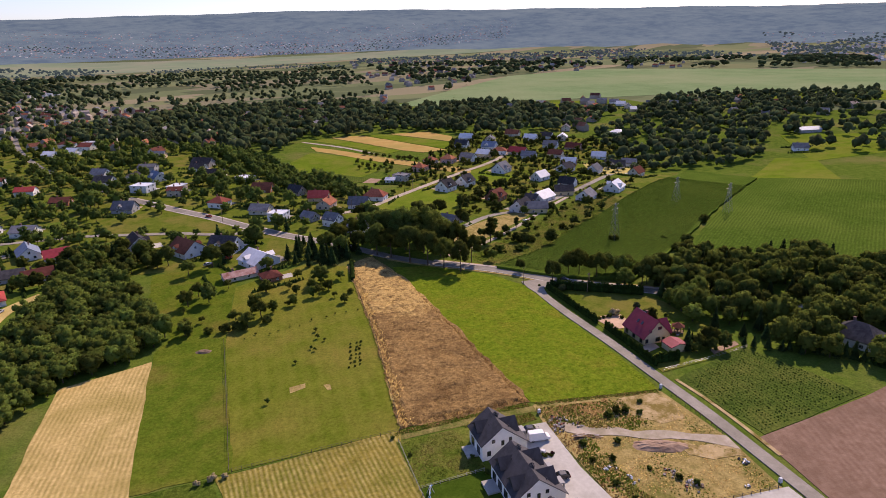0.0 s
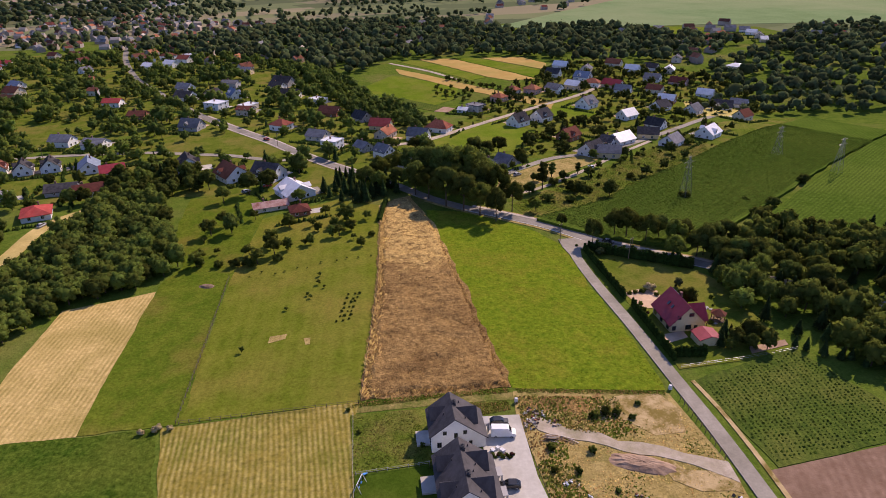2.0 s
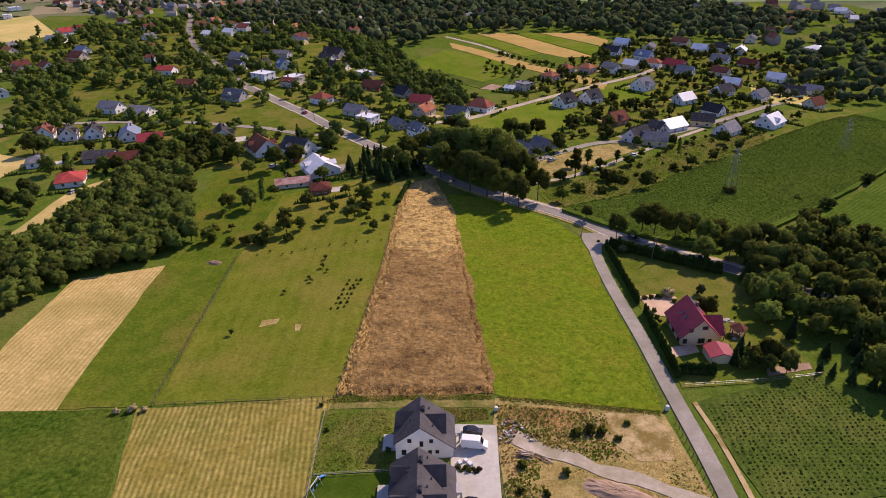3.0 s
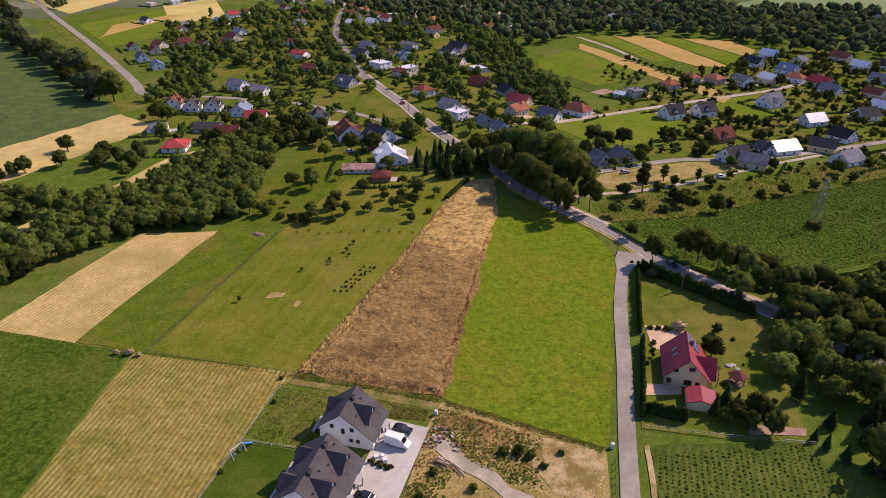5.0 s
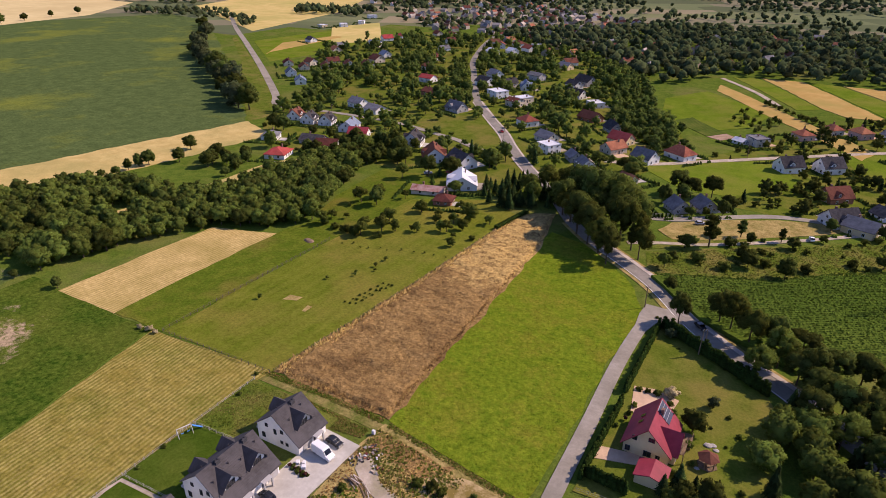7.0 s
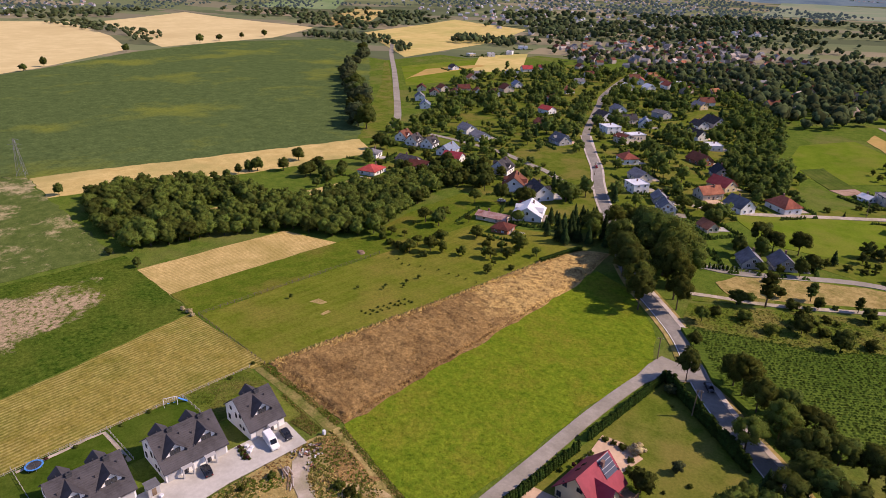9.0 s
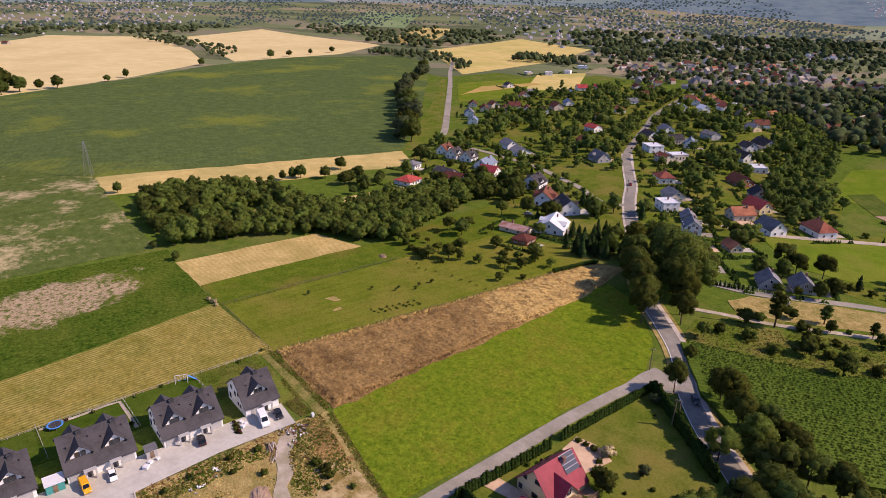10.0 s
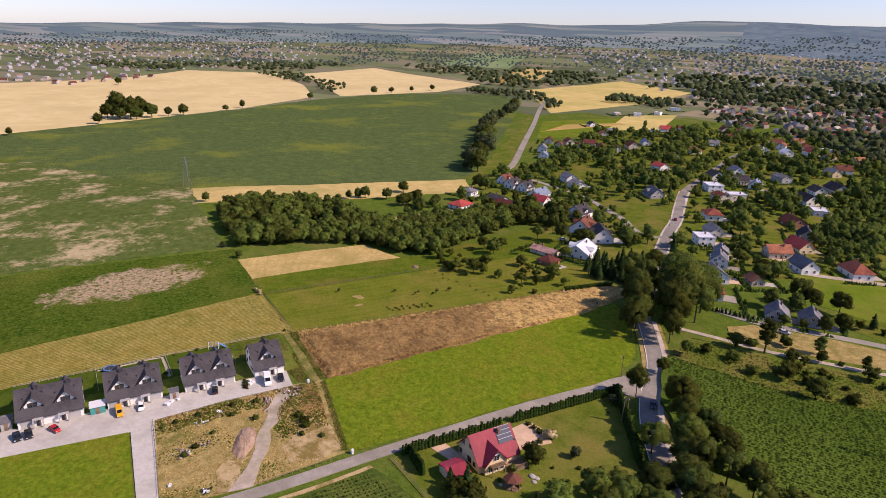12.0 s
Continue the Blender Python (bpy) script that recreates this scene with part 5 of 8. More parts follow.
village([
    (-75, 561, 70, 9, 14, 5, 2.2, "r_grey", "greyw", "gable"),
    (-64, 515, 30, 9, 11, 4, 4.4, "r_blue", "white", "gable"),
    (-46, 455, 70, 9, 10, 5, 1.8, "r_brown", "beige", "gable"),
    (-18, 414, 55, 10, 11, 4, 3.6, "r_orange", "white", "hip"),
    (-33, 564, 60, 11, 17, 4.4, 4.4, "r_dark", "greyw", "gable"),
    (-22, 512, 70, 10, 14, 4, 4, "r_dark", "white", "gable"),
    (10, 451, 65, 10, 14, 3.4, 4, "r_brown", "brick", "gable"),
    (31, 432, 40, 9, 11, 3.6, 4.2, "r_dark", "greyw", "gable"),
    (15, 368, 60, 9, 10, 5.4, 0.5, "r_light", "white", "flat"),
    (6, 387, 60, 9, 12, 3.4, 3.2, "r_grey", "beige", "gable"),
])
village([
    (43, 408, 70, 9, 13, 3.8, 4, "r_bright", "cream", "gable"),
    (64, 380, 65, 9, 12, 4, 4.2, "r_grey", "white", "gable"),
    (78, 399, 60, 10, 14, 3.8, 4.6, "r_orange", "white", "hip"),
    (43, 346, 40, 8, 9, 5, 3.6, "r_grey", "white", "gable"),
    (32, 361, 40, 7, 9, 3, 3, "r_grey", "greyw", "gable"),
    (66, 342, 60, 6, 8, 2.6, 2.6, "r_orange", "beige", "gable"),
    (94.5, 317.5, 38, 8.5, 9, 2.8, 3.8, "r_grey", "greyw", "gable"),
    (104, 325, 38, 8.5, 9, 2.8, 3.8, "r_grey", "greyw", "gable"),
    (101, 454, 60, 6, 7, 2.6, 1.6, "r_light", "white", "gable"),
    (110, 456, 40, 9, 11, 5.4, 0.6, "r_grey", "beige", "flat"),
])
village([
    (132, 484, 40, 9, 10, 4, 3, "r_orange", "pink", "hip"),
    (147, 506, 40, 8, 10, 4, 3.2, "r_orange", "beige", "hip"),
    (162, 504, 40, 9, 11, 4.4, 3.4, "r_orange", "pink", "hip"),
    (179, 503, 40, 10, 12, 4.6, 3.4, "r_grey", "white", "gable"),
    (197, 512, 40, 9, 12, 4.6, 3.4, "r_light", "cream", "gable"),
    (211, 597, 50, 9, 13, 4, 4, "r_light", "white", "gable"),
    (195, 564, 50, 9, 12, 4, 4.2, "r_dark", "white", "gable"),
    (215, 545, 45, 10, 13, 4, 4.4, "r_blue", "white", "gable"),
    (130, 411, 130, 10, 12, 4.4, 4.8, "r_dark", "white", "gable"),
    (148, 422, 130, 10, 12, 4.4, 4.8, "r_dark", "white", "gable"),
])
village([
    (189, 454, 130, 11, 13, 4, 5.2, "r_grey", "white", "gable"),
    (152, 374, 130, 10, 12, 3.8, 4.4, "r_brown", "brick", "gable"),
    (179, 362, 120, 11, 14, 3.4, 4, "r_light", "white", "gable"),
    (154.7, 340.2, 130, 10, 13, 3.8, 4.8, "r_dark", "white", "gable"),
    (171, 360, 40, 8, 8, 3, 3, "r_dark", "white", "gable"),
    (205, 419, 120, 9, 12, 3.6, 4, "r_light", "white", "gable"),
    (205, 352, 130, 10, 12, 3.4, 4.2, "r_grey", "white", "gable"),
    (234, 366, 130, 11, 13, 3.8, 4.4, "r_light", "white", "gable"),
    (213, 392, 40, 9, 11, 3.6, 4, "r_dark", "white", "gable"),
    (237, 440, 120, 10, 12, 3.6, 4.2, "r_dark", "white", "gable"),
])
village([
    (256, 430, 130, 10, 12, 3.6, 4.2, "r_grey", "white", "gable"),
    (285, 417, 120, 9, 11, 4.2, 4.2, "r_brown", "beige", "gable"),
    (288, 452, 60, 11, 16, 3.4, 4.4, "r_dark", "white", "gable"),
    (230, 515, 40, 10, 16, 3.6, 4, "r_bright", "beige", "gable"),
    (263, 603, 50, 10, 14, 3.6, 3.8, "r_brown", "beige", "gable"),
    (269, 573, 50, 9, 12, 3.6, 3.8, "r_light", "white", "gable"),
    (272, 536, 50, 10, 13, 3.6, 3.8, "r_grey", "white", "gable"),
    (289, 523, 40, 10, 14, 3.6, 3.8, "r_brown", "pink", "gable"),
    (294, 487, 50, 9, 12, 3.6, 3.8, "r_light", "white", "gable"),
    (252, 463, 50, 9, 12, 3.6, 3.8, "r_light", "brick", "gable"),
])
village([
    (231, 495, 50, 9, 12, 3.6, 3.8, "r_grey", "white", "gable"),
    (361, 564, 30, 12, 15, 5, 3, "r_light", "beige", "hip"),
    (456, 431, 60, 9, 12, 3.6, 3.8, "r_grey", "white", "gable"),
    (528, 493, 80, 11, 22, 3.6, 2.6, "r_light", "greyw", "gable"),
    (182, 138, 20, 11, 14, 3.4, 5, "r_dark", "white", "hip"),
    (-306, 508, 50, 9, 12, 3.4, 3.4, "r_brown", "beige", "gable"),
    (-279, 500, 50, 9, 12, 3.4, 3.4, "r_brown", "beige", "gable"),
    (-265, 514, 50, 9, 12, 3.4, 3.4, "r_brown", "beige", "gable"),
    (-253, 533, 50, 9, 12, 3.4, 3.4, "r_brown", "white", "gable"),
    (-236, 539, 60, 9, 13, 3.4, 3.4, "r_brown", "white", "gable"),
])
village([
    (-270, 473, 50, 9, 12, 4, 4, "r_grey", "white", "gable"),
    (-318, 593, 60, 10, 12, 4, 3.8, "r_orange", "beige", "gable"),
    (-310, 654, 80, 10, 20, 3.6, 3.4, "r_blue", "white", "gable"),
    (-396, 643, 70, 9, 13, 3.6, 3.4, "r_dark", "white", "gable"),
    (-256, 596, 60, 9, 12, 3.6, 3.6, "r_blue", "white", "gable"),
    (-325, 727, 80, 9, 13, 3.2, 2.4, "r_bright", "white", "gable"),
    (-199, 604, 70, 10, 12, 4, 3.6, "r_orange", "white", "hip"),
    (-178, 554, 70, 9, 10, 4.6, 2, "r_brown", "white", "gable"),
    (-169, 732, 60, 11, 14, 4.6, 3.4, "r_brown", "white", "hip"),
    (-146, 707, 60, 11, 14, 4.6, 3.4, "r_orange", "white", "gable"),
])
village([
    (-169, 665, 60, 10, 12, 5, 3, "r_light", "white", "gable"),
    (-153, 679, 60, 9, 12, 4.6, 3.2, "r_light", "white", "gable"),
    (-219, 801, 60, 11, 14, 4.6, 3.4, "r_orange", "white", "hip"),
    (-179, 791, 60, 11, 14, 4.6, 3.4, "r_orange", "beige", "hip"),
    (-459, 782, 50, 10, 13, 5, 0.6, "r_light", "white", "flat"),
    (-459, 823, 30, 9, 12, 5, 0.6, "r_light", "white", "flat"),
    (-494, 896, -40, 11, 14, 5, 0.6, "r_light", "white", "flat"),
    (-325, 697, -30, 10, 13, 4, 4, "r_bright", "white", "gable"),
    (-275, 536, -30, 9, 12, 3.6, 3.6, "r_brown", "beige", "gable"),
    (-244, 565, 65, 11, 14, 4.2, 4.2, "r_brown", "beige", "gable"),
])
village([
    (-226, 663, -30, 8, 11, 3.4, 3.2, "r_grey", "white", "gable"),
    (-272, 761, 65, 10, 13, 4, 4, "r_orange", "white", "gable"),
    (-442, 959, 50, 9, 14, 5, 3, "r_grey", "beige", "gable"),
    (-375, 866, 60, 8, 11, 3.4, 3.2, "r_grey", "white", "gable"),
    (-393, 919, -30, 10, 13, 4, 4, "r_orange", "white", "gable"),
    (-774, 1329, 50, 8, 11, 3.4, 3.2, "r_brown", "beige", "gable"),
    (-881, 1435, 60, 10, 13, 4, 4, "r_orange", "beige", "gable"),
    (-573, 1332, 50, 8, 11, 3.4, 3.2, "r_orange", "beige", "hip"),
    (-493, 1246, -30, 8, 11, 3.4, 3.2, "r_orange", "white", "hip"),
    (-799, 1699, 50, 9, 14, 5, 3, "r_brown", "beige", "gable"),
])
village([
    (-792, 1790, 65, 11, 14, 4.2, 4.2, "r_brown", "beige", "gable"),
    (-366, 1173, 60, 10, 13, 4, 4, "r_grey", "white", "hip"),
    (-334, 1174, -40, 10, 13, 4, 4, "r_orange", "white", "hip"),
    (-375, 1225, -30, 8, 11, 3.4, 3.2, "r_orange", "beige", "gable"),
    (-220, 825, 50, 9, 14, 5, 3, "r_orange", "white", "hip"),
    (-183, 714, 30, 9, 14, 5, 3, "r_orange", "white", "gable"),
    (-148, 780, 65, 8, 11, 3.4, 3.2, "r_orange", "cream", "gable"),
    (-77, 645, -40, 10, 13, 4, 4, "r_brown", "white", "gable"),
    (-99, 513, 65, 11, 14, 4.2, 4.2, "r_dark", "white", "gable"),
    (-508, 1094, -40, 8, 11, 3.4, 3.2, "r_brown", "white", "gable"),
])
village([
    (-601, 1243, 60, 11, 14, 4.2, 4.2, "r_orange", "beige", "gable"),
    (-756, 1548, 50, 10, 13, 4, 4, "r_brown", "white", "gable"),
    (-616, 1177, -30, 8, 11, 3.4, 3.2, "r_brown", "white", "gable"),
    (-440, 1100, -30, 10, 13, 4, 4, "r_brown", "white", "gable"),
    (-416, 1150, 60, 11, 14, 4.2, 4.2, "r_brown", "beige", "gable"),
    (-152, 858, 50, 11, 14, 4.2, 4.2, "r_brown", "white", "gable"),
    (-333, 620, -30, 9, 12, 4, 3.4, "r_grey", "beige", "gable"),
    (-289, 521, 70, 9, 12, 4, 3.4, "r_brown", "beige", "gable"),
    (-241, 453, 45, 9, 12, 4, 3.4, "r_blue", "white", "gable"),
    (-480, 762, 70, 9, 12, 4, 0.5, "r_light", "cream", "flat"),
])
village([
    (-463, 944, 70, 9, 12, 4, 3.4, "r_brown", "beige", "gable"),
    (-296, 766, 60, 9, 12, 4, 3.4, "r_brown", "beige", "gable"),
    (-249, 718, -30, 9, 12, 4, 3.4, "r_brown", "beige", "gable"),
    (-81, 520, -30, 9, 12, 4, 3.4, "r_dark", "beige", "gable"),
    (-47, 472, -30, 9, 12, 4, 0.5, "r_light", "beige", "flat"),
    (-149, 737, 60, 9, 12, 4, 0.5, "r_light", "white", "flat"),
    (-73, 624, 70, 9, 12, 4, 3.4, "r_grey", "cream", "gable"),
    (-36, 546, 60, 9, 12, 4, 3.4, "r_dark", "white", "gable"),
    (55, 329, 60, 9, 12, 4, 3.4, "r_grey", "white", "gable"),
    (68, 311, 45, 9, 12, 4, 3.4, "r_orange", "white", "hip"),
])
village([
    (45, 387, -30, 9, 12, 4, 3.4, "r_orange", "beige", "gable"),
    (-1, 494, 45, 9, 12, 4, 0.5, "r_light", "white", "flat"),
    (215, 521, 60, 9, 12, 4, 3.4, "r_orange", "white", "hip"),
    (229, 579, -30, 9, 12, 4, 3.4, "r_grey", "beige", "gable"),
    (288, 577, 45, 9, 12, 4, 3.4, "r_dark", "white", "gable"),
    (300, 566, -30, 9, 12, 4, 3.4, "r_light", "beige", "gable"),
    (257, 496, 45, 9, 12, 4, 3.4, "r_brown", "beige", "gable"),
    (306, 459, 45, 9, 12, 4, 3.4, "r_grey", "white", "gable"),
    (199, 371, 70, 9, 12, 4, 3.4, "r_dark", "cream", "gable"),
])
village([
    (162.3, 334.8, 70, 9, 12, 4, 3.4, "r_grey", "cream", "gable"),
    (328, 612, -30, 9, 12, 4, 3.4, "r_grey", "beige", "gable"),
    (497, 792, 60, 9, 12, 4, 3.4, "r_grey", "white", "gable"),
    (491, 765, 45, 9, 12, 4, 3.4, "r_light", "white", "gable"),
    (485, 739, -30, 9, 12, 4, 3.4, "r_grey", "beige", "gable"),
    (474, 707, 70, 9, 12, 4, 3.4, "r_light", "cream", "gable"),
    (389, 721, 60, 9, 12, 4, 3.4, "r_light", "white", "gable"),
    (369, 696, 45, 9, 12, 4, 3.4, "r_grey", "white", "gable"),
])

# ---- planting ----
rng = np.random.RandomState(3)
# tall trees on both sides of the village road
for x, y, s, w in ((55, 285, 1.0, 0.9), (60.5, 279.5, 1.1, 0.9), (67, 269, 1.15, 0.9), (73.5, 262.5, 1.05, 0.85), (79.5, 257, 1.0, 0.85), (84.8, 249.6, 0.95, 0.8),
                   (70, 288, 1.45, 1.0), (77, 281, 1.5, 1.0), (83, 273, 1.35, 0.95), (89, 266, 1.15, 0.9), (93.5, 259.5, 0.9, 0.8), (63, 296, 1.3, 1.0), (85, 282, 1.1, 0.9),
                   (56, 305, 1.1, 1.0), (47, 312, 0.95, 1.0), (71, 300, 1.25, 1.0), (62, 309, 1.0, 0.95), (79, 292, 1.15, 0.95), (40, 306, 0.8, 1.0), (33, 300, 0.7, 1.0), (48, 294, 0.8, 0.9), (39, 291, 0.7, 0.9)):
    tree("big", x, y, s, w)
for x, y, s, w in ((115.6, 222.2, 0.78, 0.8), (126.0, 228.0, 0.8, 1.0), (129.4, 225.2, 0.8, 0.95), (135.0, 220.5, 0.82, 0.9), (138.6, 205.2, 0.72, 0.8), (143, 213, 0.75, 0.85), (151, 208, 0.75, 0.85), (109, 240, 0.4, 1.0), (103, 258, 0.45, 0.9),
                   (141, 223, 0.65, 1), (148, 221, 0.7, 1), (156, 212, 0.7, 1), (162, 214, 0.65, 1), (90, 338, 0.8, 1), (47, 356, 0.65, 1), (66, 346, 0.7, 1), (60, 356, 0.6, 1), (96, 337, 0.75, 1), (104, 343, 0.7, 1)):
    tree("big", x, y, s, w)
for x, y, s in ((-20, 300, 0.7), (-30, 292, 0.6), (-40, 310, 0.7), (4, 284, 0.5), (-52, 322, 0.7), (-70, 316, 0.75), (-84, 326, 0.7), (-100, 312, 0.7), (-116, 322, 0.65), (-62, 334, 0.6), (-30, 325, 0.6), (-12, 312, 0.6)):
    if clear(x, y, 4.0):
        tree("big", x, y, s)
tree("oak", -20.5, 258, 1.0)
for x, y, s in ((-9, 227, 1.15), (-14, 228, 1.0), (-20, 229, 0.9), (35, 243, 0.6), (-27, 231, 0.9), (1, 229, 0.8)):
    tree("bush", x, y, s)
for x, y, s in ((25, 260, 1.15), (4, 237, 0.65), (-3, 239, 0.55), (31, 234, 0.6), (2, 259, 0.75), (14, 252, 0.6), (20, 245, 0.65), (27, 250, 0.7), (12, 240, 0.55)):
    tree("lime", x, y, s)
rng = np.random.RandomState(5)
for x, y in scatter([(-30, 226), (-30, 280), (-3, 272), (36, 270), (33, 236), (0, 228)], 19, 5.5, rng):
    tree("orchard", x, y, rng.uniform(0.5, 1.6))
for x, y in ((15, 197), (17, 212), (19, 203), (8, 191), (14, 199), (-2, 170), (17, 206)):
    tree("orchard", x, y, rng.uniform(0.25, 0.42))
for k in range(7):
    for j in range(3):
        tree("bush", 24 + 1.6 * j + 0.55 * k + rng.uniform(-0.3, 0.3), 181 + 2.6 * k + rng.uniform(-0.5, 0.5), rng.uniform(0.15, 0.24))
for k in range(11):
    tree("orchard", -8 + 4.2 * k + rng.uniform(-1, 1), 218 + 0.55 * k + rng.uniform(-3, 3), rng.uniform(0.14, 0.24))
for k in range(13):
    tree("thuja", 77 + 1.4 * k, 296.4 + 0.9 * k, 0.8)
# firs and mixed trees by the white house
for x, y in scatter([(14, 283), (34, 279), (49, 285), (47, 300), (22, 316), (14, 304)], 30, 3.4, rng):
    tree("fir", x, y, rng.uniform(0.7, 1.25))
# thuja hedges of the garden with the red-roofed house
for k in range(40):
    tree("thuja", 111.2 + 0.015 * k, 218 - k * 0.96, rng.uniform(0.95, 1.2))
for k in range(23):
    tree("thuja", 112.3, 175.5 - k * 0.96, rng.uniform(0.95, 1.2))
for k in range(38):
    tree("thuja", 112.5 + k * 0.80, 217.5 - k * 0.52, rng.uniform(1.45, 1.75))
for k in range(12):
    tree("thuja", 113.0 + k * 0.75, 148.4 - 0.05 * k, rng.uniform(1.1, 1.35))
for k in range(9):
    tree("thuja", 112.2, 154.0 - k * 0.9, rng.uniform(0.95, 1.15))
for x, y, s, kind in ((114.5, 183.5, 0.42, "bush"), (116.6, 183.8, 0.42, "bush"), (118.8, 184.0, 0.45, "bush"), (122.0, 185.2, 0.85, "cream"), (122.5, 181.5, 0.45, "bush"), (124.0, 178.6, 0.5, "bush"),
                      (129.0, 174.5, 0.75, "oak"), (115.2, 176.3, 0.4, "bush"), (115.0, 173.0, 0.38, "bush"), (114.8, 170.2, 0.35, "plum"), (131.5, 186.0, 0.4, "willow"), (131.0, 163.5, 0.3, "bush"),
                      (134.8, 166.5, 0.28, "bush"), (130.0, 155.0, 0.85, "fir"), (131.5, 151.5, 0.7, "oak"), (134.5, 149.5, 0.6, "oak"), (135.5, 155.0, 0.55, "lime"), (113.6, 167.0, 0.3, "bush"),
                      (132.5, 178.0, 0.22, "bush"), (129.4, 168.4, 0.3, "lime"), (115.5, 213.5, 0.4, "willow"), (118.8, 208.5, 0.2, "bush"), (136.5, 173.0, 0.22, "bush"), (129.5, 150.0, 0.6, "lime")):
    tree(kind, x, y, s)
# bushes along the straw field and behind the wood, trees along the village road, the belt before the green plots
for x, y, sz in ((-161, 142, 0.75), (-150, 214, 0.5), (-149, 221, 0.65), (-151, 229, 0.7), (-153, 236, 0.75), (-150, 240, 0.95), (-124, 258, 0.9), (-121, 264, 0.85), (-113, 271, 0.8), (-118, 275, 0.8), (-106, 250, 0.6), (-110, 262, 0.7)):
    tree("oak", x, y, sz)
rng = np.random.RandomState(19)
for (xa, ya), (xb, yb) in zip(MAIN[14:], MAIN[15:]):
    n = int(math.hypot(xb - xa, yb - ya) / 9)
    for k in range(n):
        u, side = (k + rng.uniform(0, 1)) / n, (1, -1)[k % 2]
        d = rng.uniform(6, 9) / math.hypot(xb - xa, yb - ya)
        x, y = xa + (xb - xa) * u + side * (yb - ya) * d, ya + (yb - ya) * u - side * (xb - xa) * d
        if not any(math.hypot(x - a, y - b) < c + 1 for a, b, c in FOOT):
            mass("roadside_trees", "dense trees and hedges along the village road", "slight", x, y, rng.uniform(0.6, 1.0))
for x, y in scatter([(16, 478), (-12, 598), (-36, 600), (-60, 680), (0, 612), (28, 540), (56, 466), (76, 412), (66, 392), (42, 420)], 130, 4.6, rng):
    mass("belt_trees", "dense belt of trees and shrubs beside the green plots", "slight" if y > 470 else "oak", x, y, rng.uniform(0.6, 1.1))
for x, y in scatter([(-104, 300), (-60, 298), (-44, 316), (-52, 342), (-80, 334), (-108, 328)], 46, 4.4, rng):
    tree("oak" if rng.uniform() < 0.6 else "lime", x, y, rng.uniform(0.6, 1.0))
for x, y, sz in ((148, 207, 0.7), (153, 202, 0.75), (158, 198, 0.7), (163, 194, 0.75), (169, 189, 0.7), (152, 192, 0.65), (158, 186, 0.7), (165, 181, 0.7), (172, 176, 0.7), (176, 184, 0.7)):
    tree("big", x, y, sz, 1.0)
for x, y, sz, kind in ((136.5, 152.5, 0.8, "oak"), (139, 148.6, 0.7, "oak"), (133, 156.8, 0.55, "fir"), (127.6, 151.8, 0.75, "fir"), (141.5, 160, 0.35, "bush"), (138.5, 178, 0.35, "bush"), (135.5, 184, 0.3, "bush"), (128.6, 158.4, 0.45, "bush"), (126.4, 172.4, 0.35, "cream")):
    tree(kind, x, y, sz)
for x, y in scatter([(82, 521), (95, 552), (118, 516), (106, 482)], 16, 5.0, rng):
    mass("belt_trees", "fruit trees and shrubs beside the green plots", "lime", x, y, rng.uniform(0.45, 0.7))
for k in range(9):
    mass("belt_trees", "fruit trees and shrubs beside the green plots", "bush", 104 + 4.5 * k, 566 - 5.5 * k + rng.uniform(-3, 3), rng.uniform(0.8, 1.5))
# the small wood, the wood by the garden, and the belts
rng = np.random.RandomState(9)
for x, y in scatter([(-82, 146), (-64, 208), (-43, 218), (-34, 232), (-46, 258), (-54, 292), (-80, 300), (-86, 262), (-92, 225), (-130, 215), (-150, 195), (-152, 152), (-120, 143)], 370, 4.15, rng):
    if 0.6 * (x + 82) - (y - 146) > -46 or x > -58:
        tree("wood", x, y, rng.uniform(0.75, 1.1))
    else:
        mass("wood_trees", "dense green interior of the small wood", "wood" if rng.uniform() < 0.8 else "oak", x, y, rng.uniform(0.75, 1.15))
for x, y in scatter([(148, 204), (160, 206), (183, 226), (224, 218), (262, 186), (300, 150), (262, 128), (200, 132), (172, 122), (158, 141), (150, 147), (145, 158), (143, 172), (146, 192)], 215, 4.7, rng):
    if x < 158:
        tree("wood" if rng.uniform() < 0.7 else "fir", x, y, rng.uniform(0.7, 1.1))
    else:
        mass("wood_trees", "dark dense mixed wood beside the garden", "wood" if rng.uniform() < 0.75 else "fir", x, y, rng.uniform(0.8, 1.35))
for k in range(16):
    tree("fir", 147 + 3.2 * k * 0.8 + rng.uniform(-1, 1), 149 - 2.3 * k * 0.9 + rng.uniform(-1, 1), rng.uniform(0.5, 0.9))
for k in range(46):
    u = k / 45
    x, y = -205 - 430 * u + rng.uniform(-6, 6), 356 + (300 if u < 0.5 else 290) * u + 92 * max(0, u - 0.5) + rng.uniform(-6, 6)
    tree("willow" if rng.uniform() < 0.6 else "oak", x, y, rng.uniform(1.3, 2.5) * (1 - 0.3 * u))
for x, y, s in ((-130, 262, 0.9), (-118, 262, 0.8), (-124, 255, 1.0), (-155, 270, 1.1), (-160, 168, 0.5), (-152, 236, 0.6), (-134, 270, 1.0), (-112, 262, 0.9), (-108, 258, 0.8), (-121, 278, 0.8), (-84, 138, 0.4), (-142, 252, 0.9), (-66, 142, 0.5)):
    tree("oak", x, y, s)
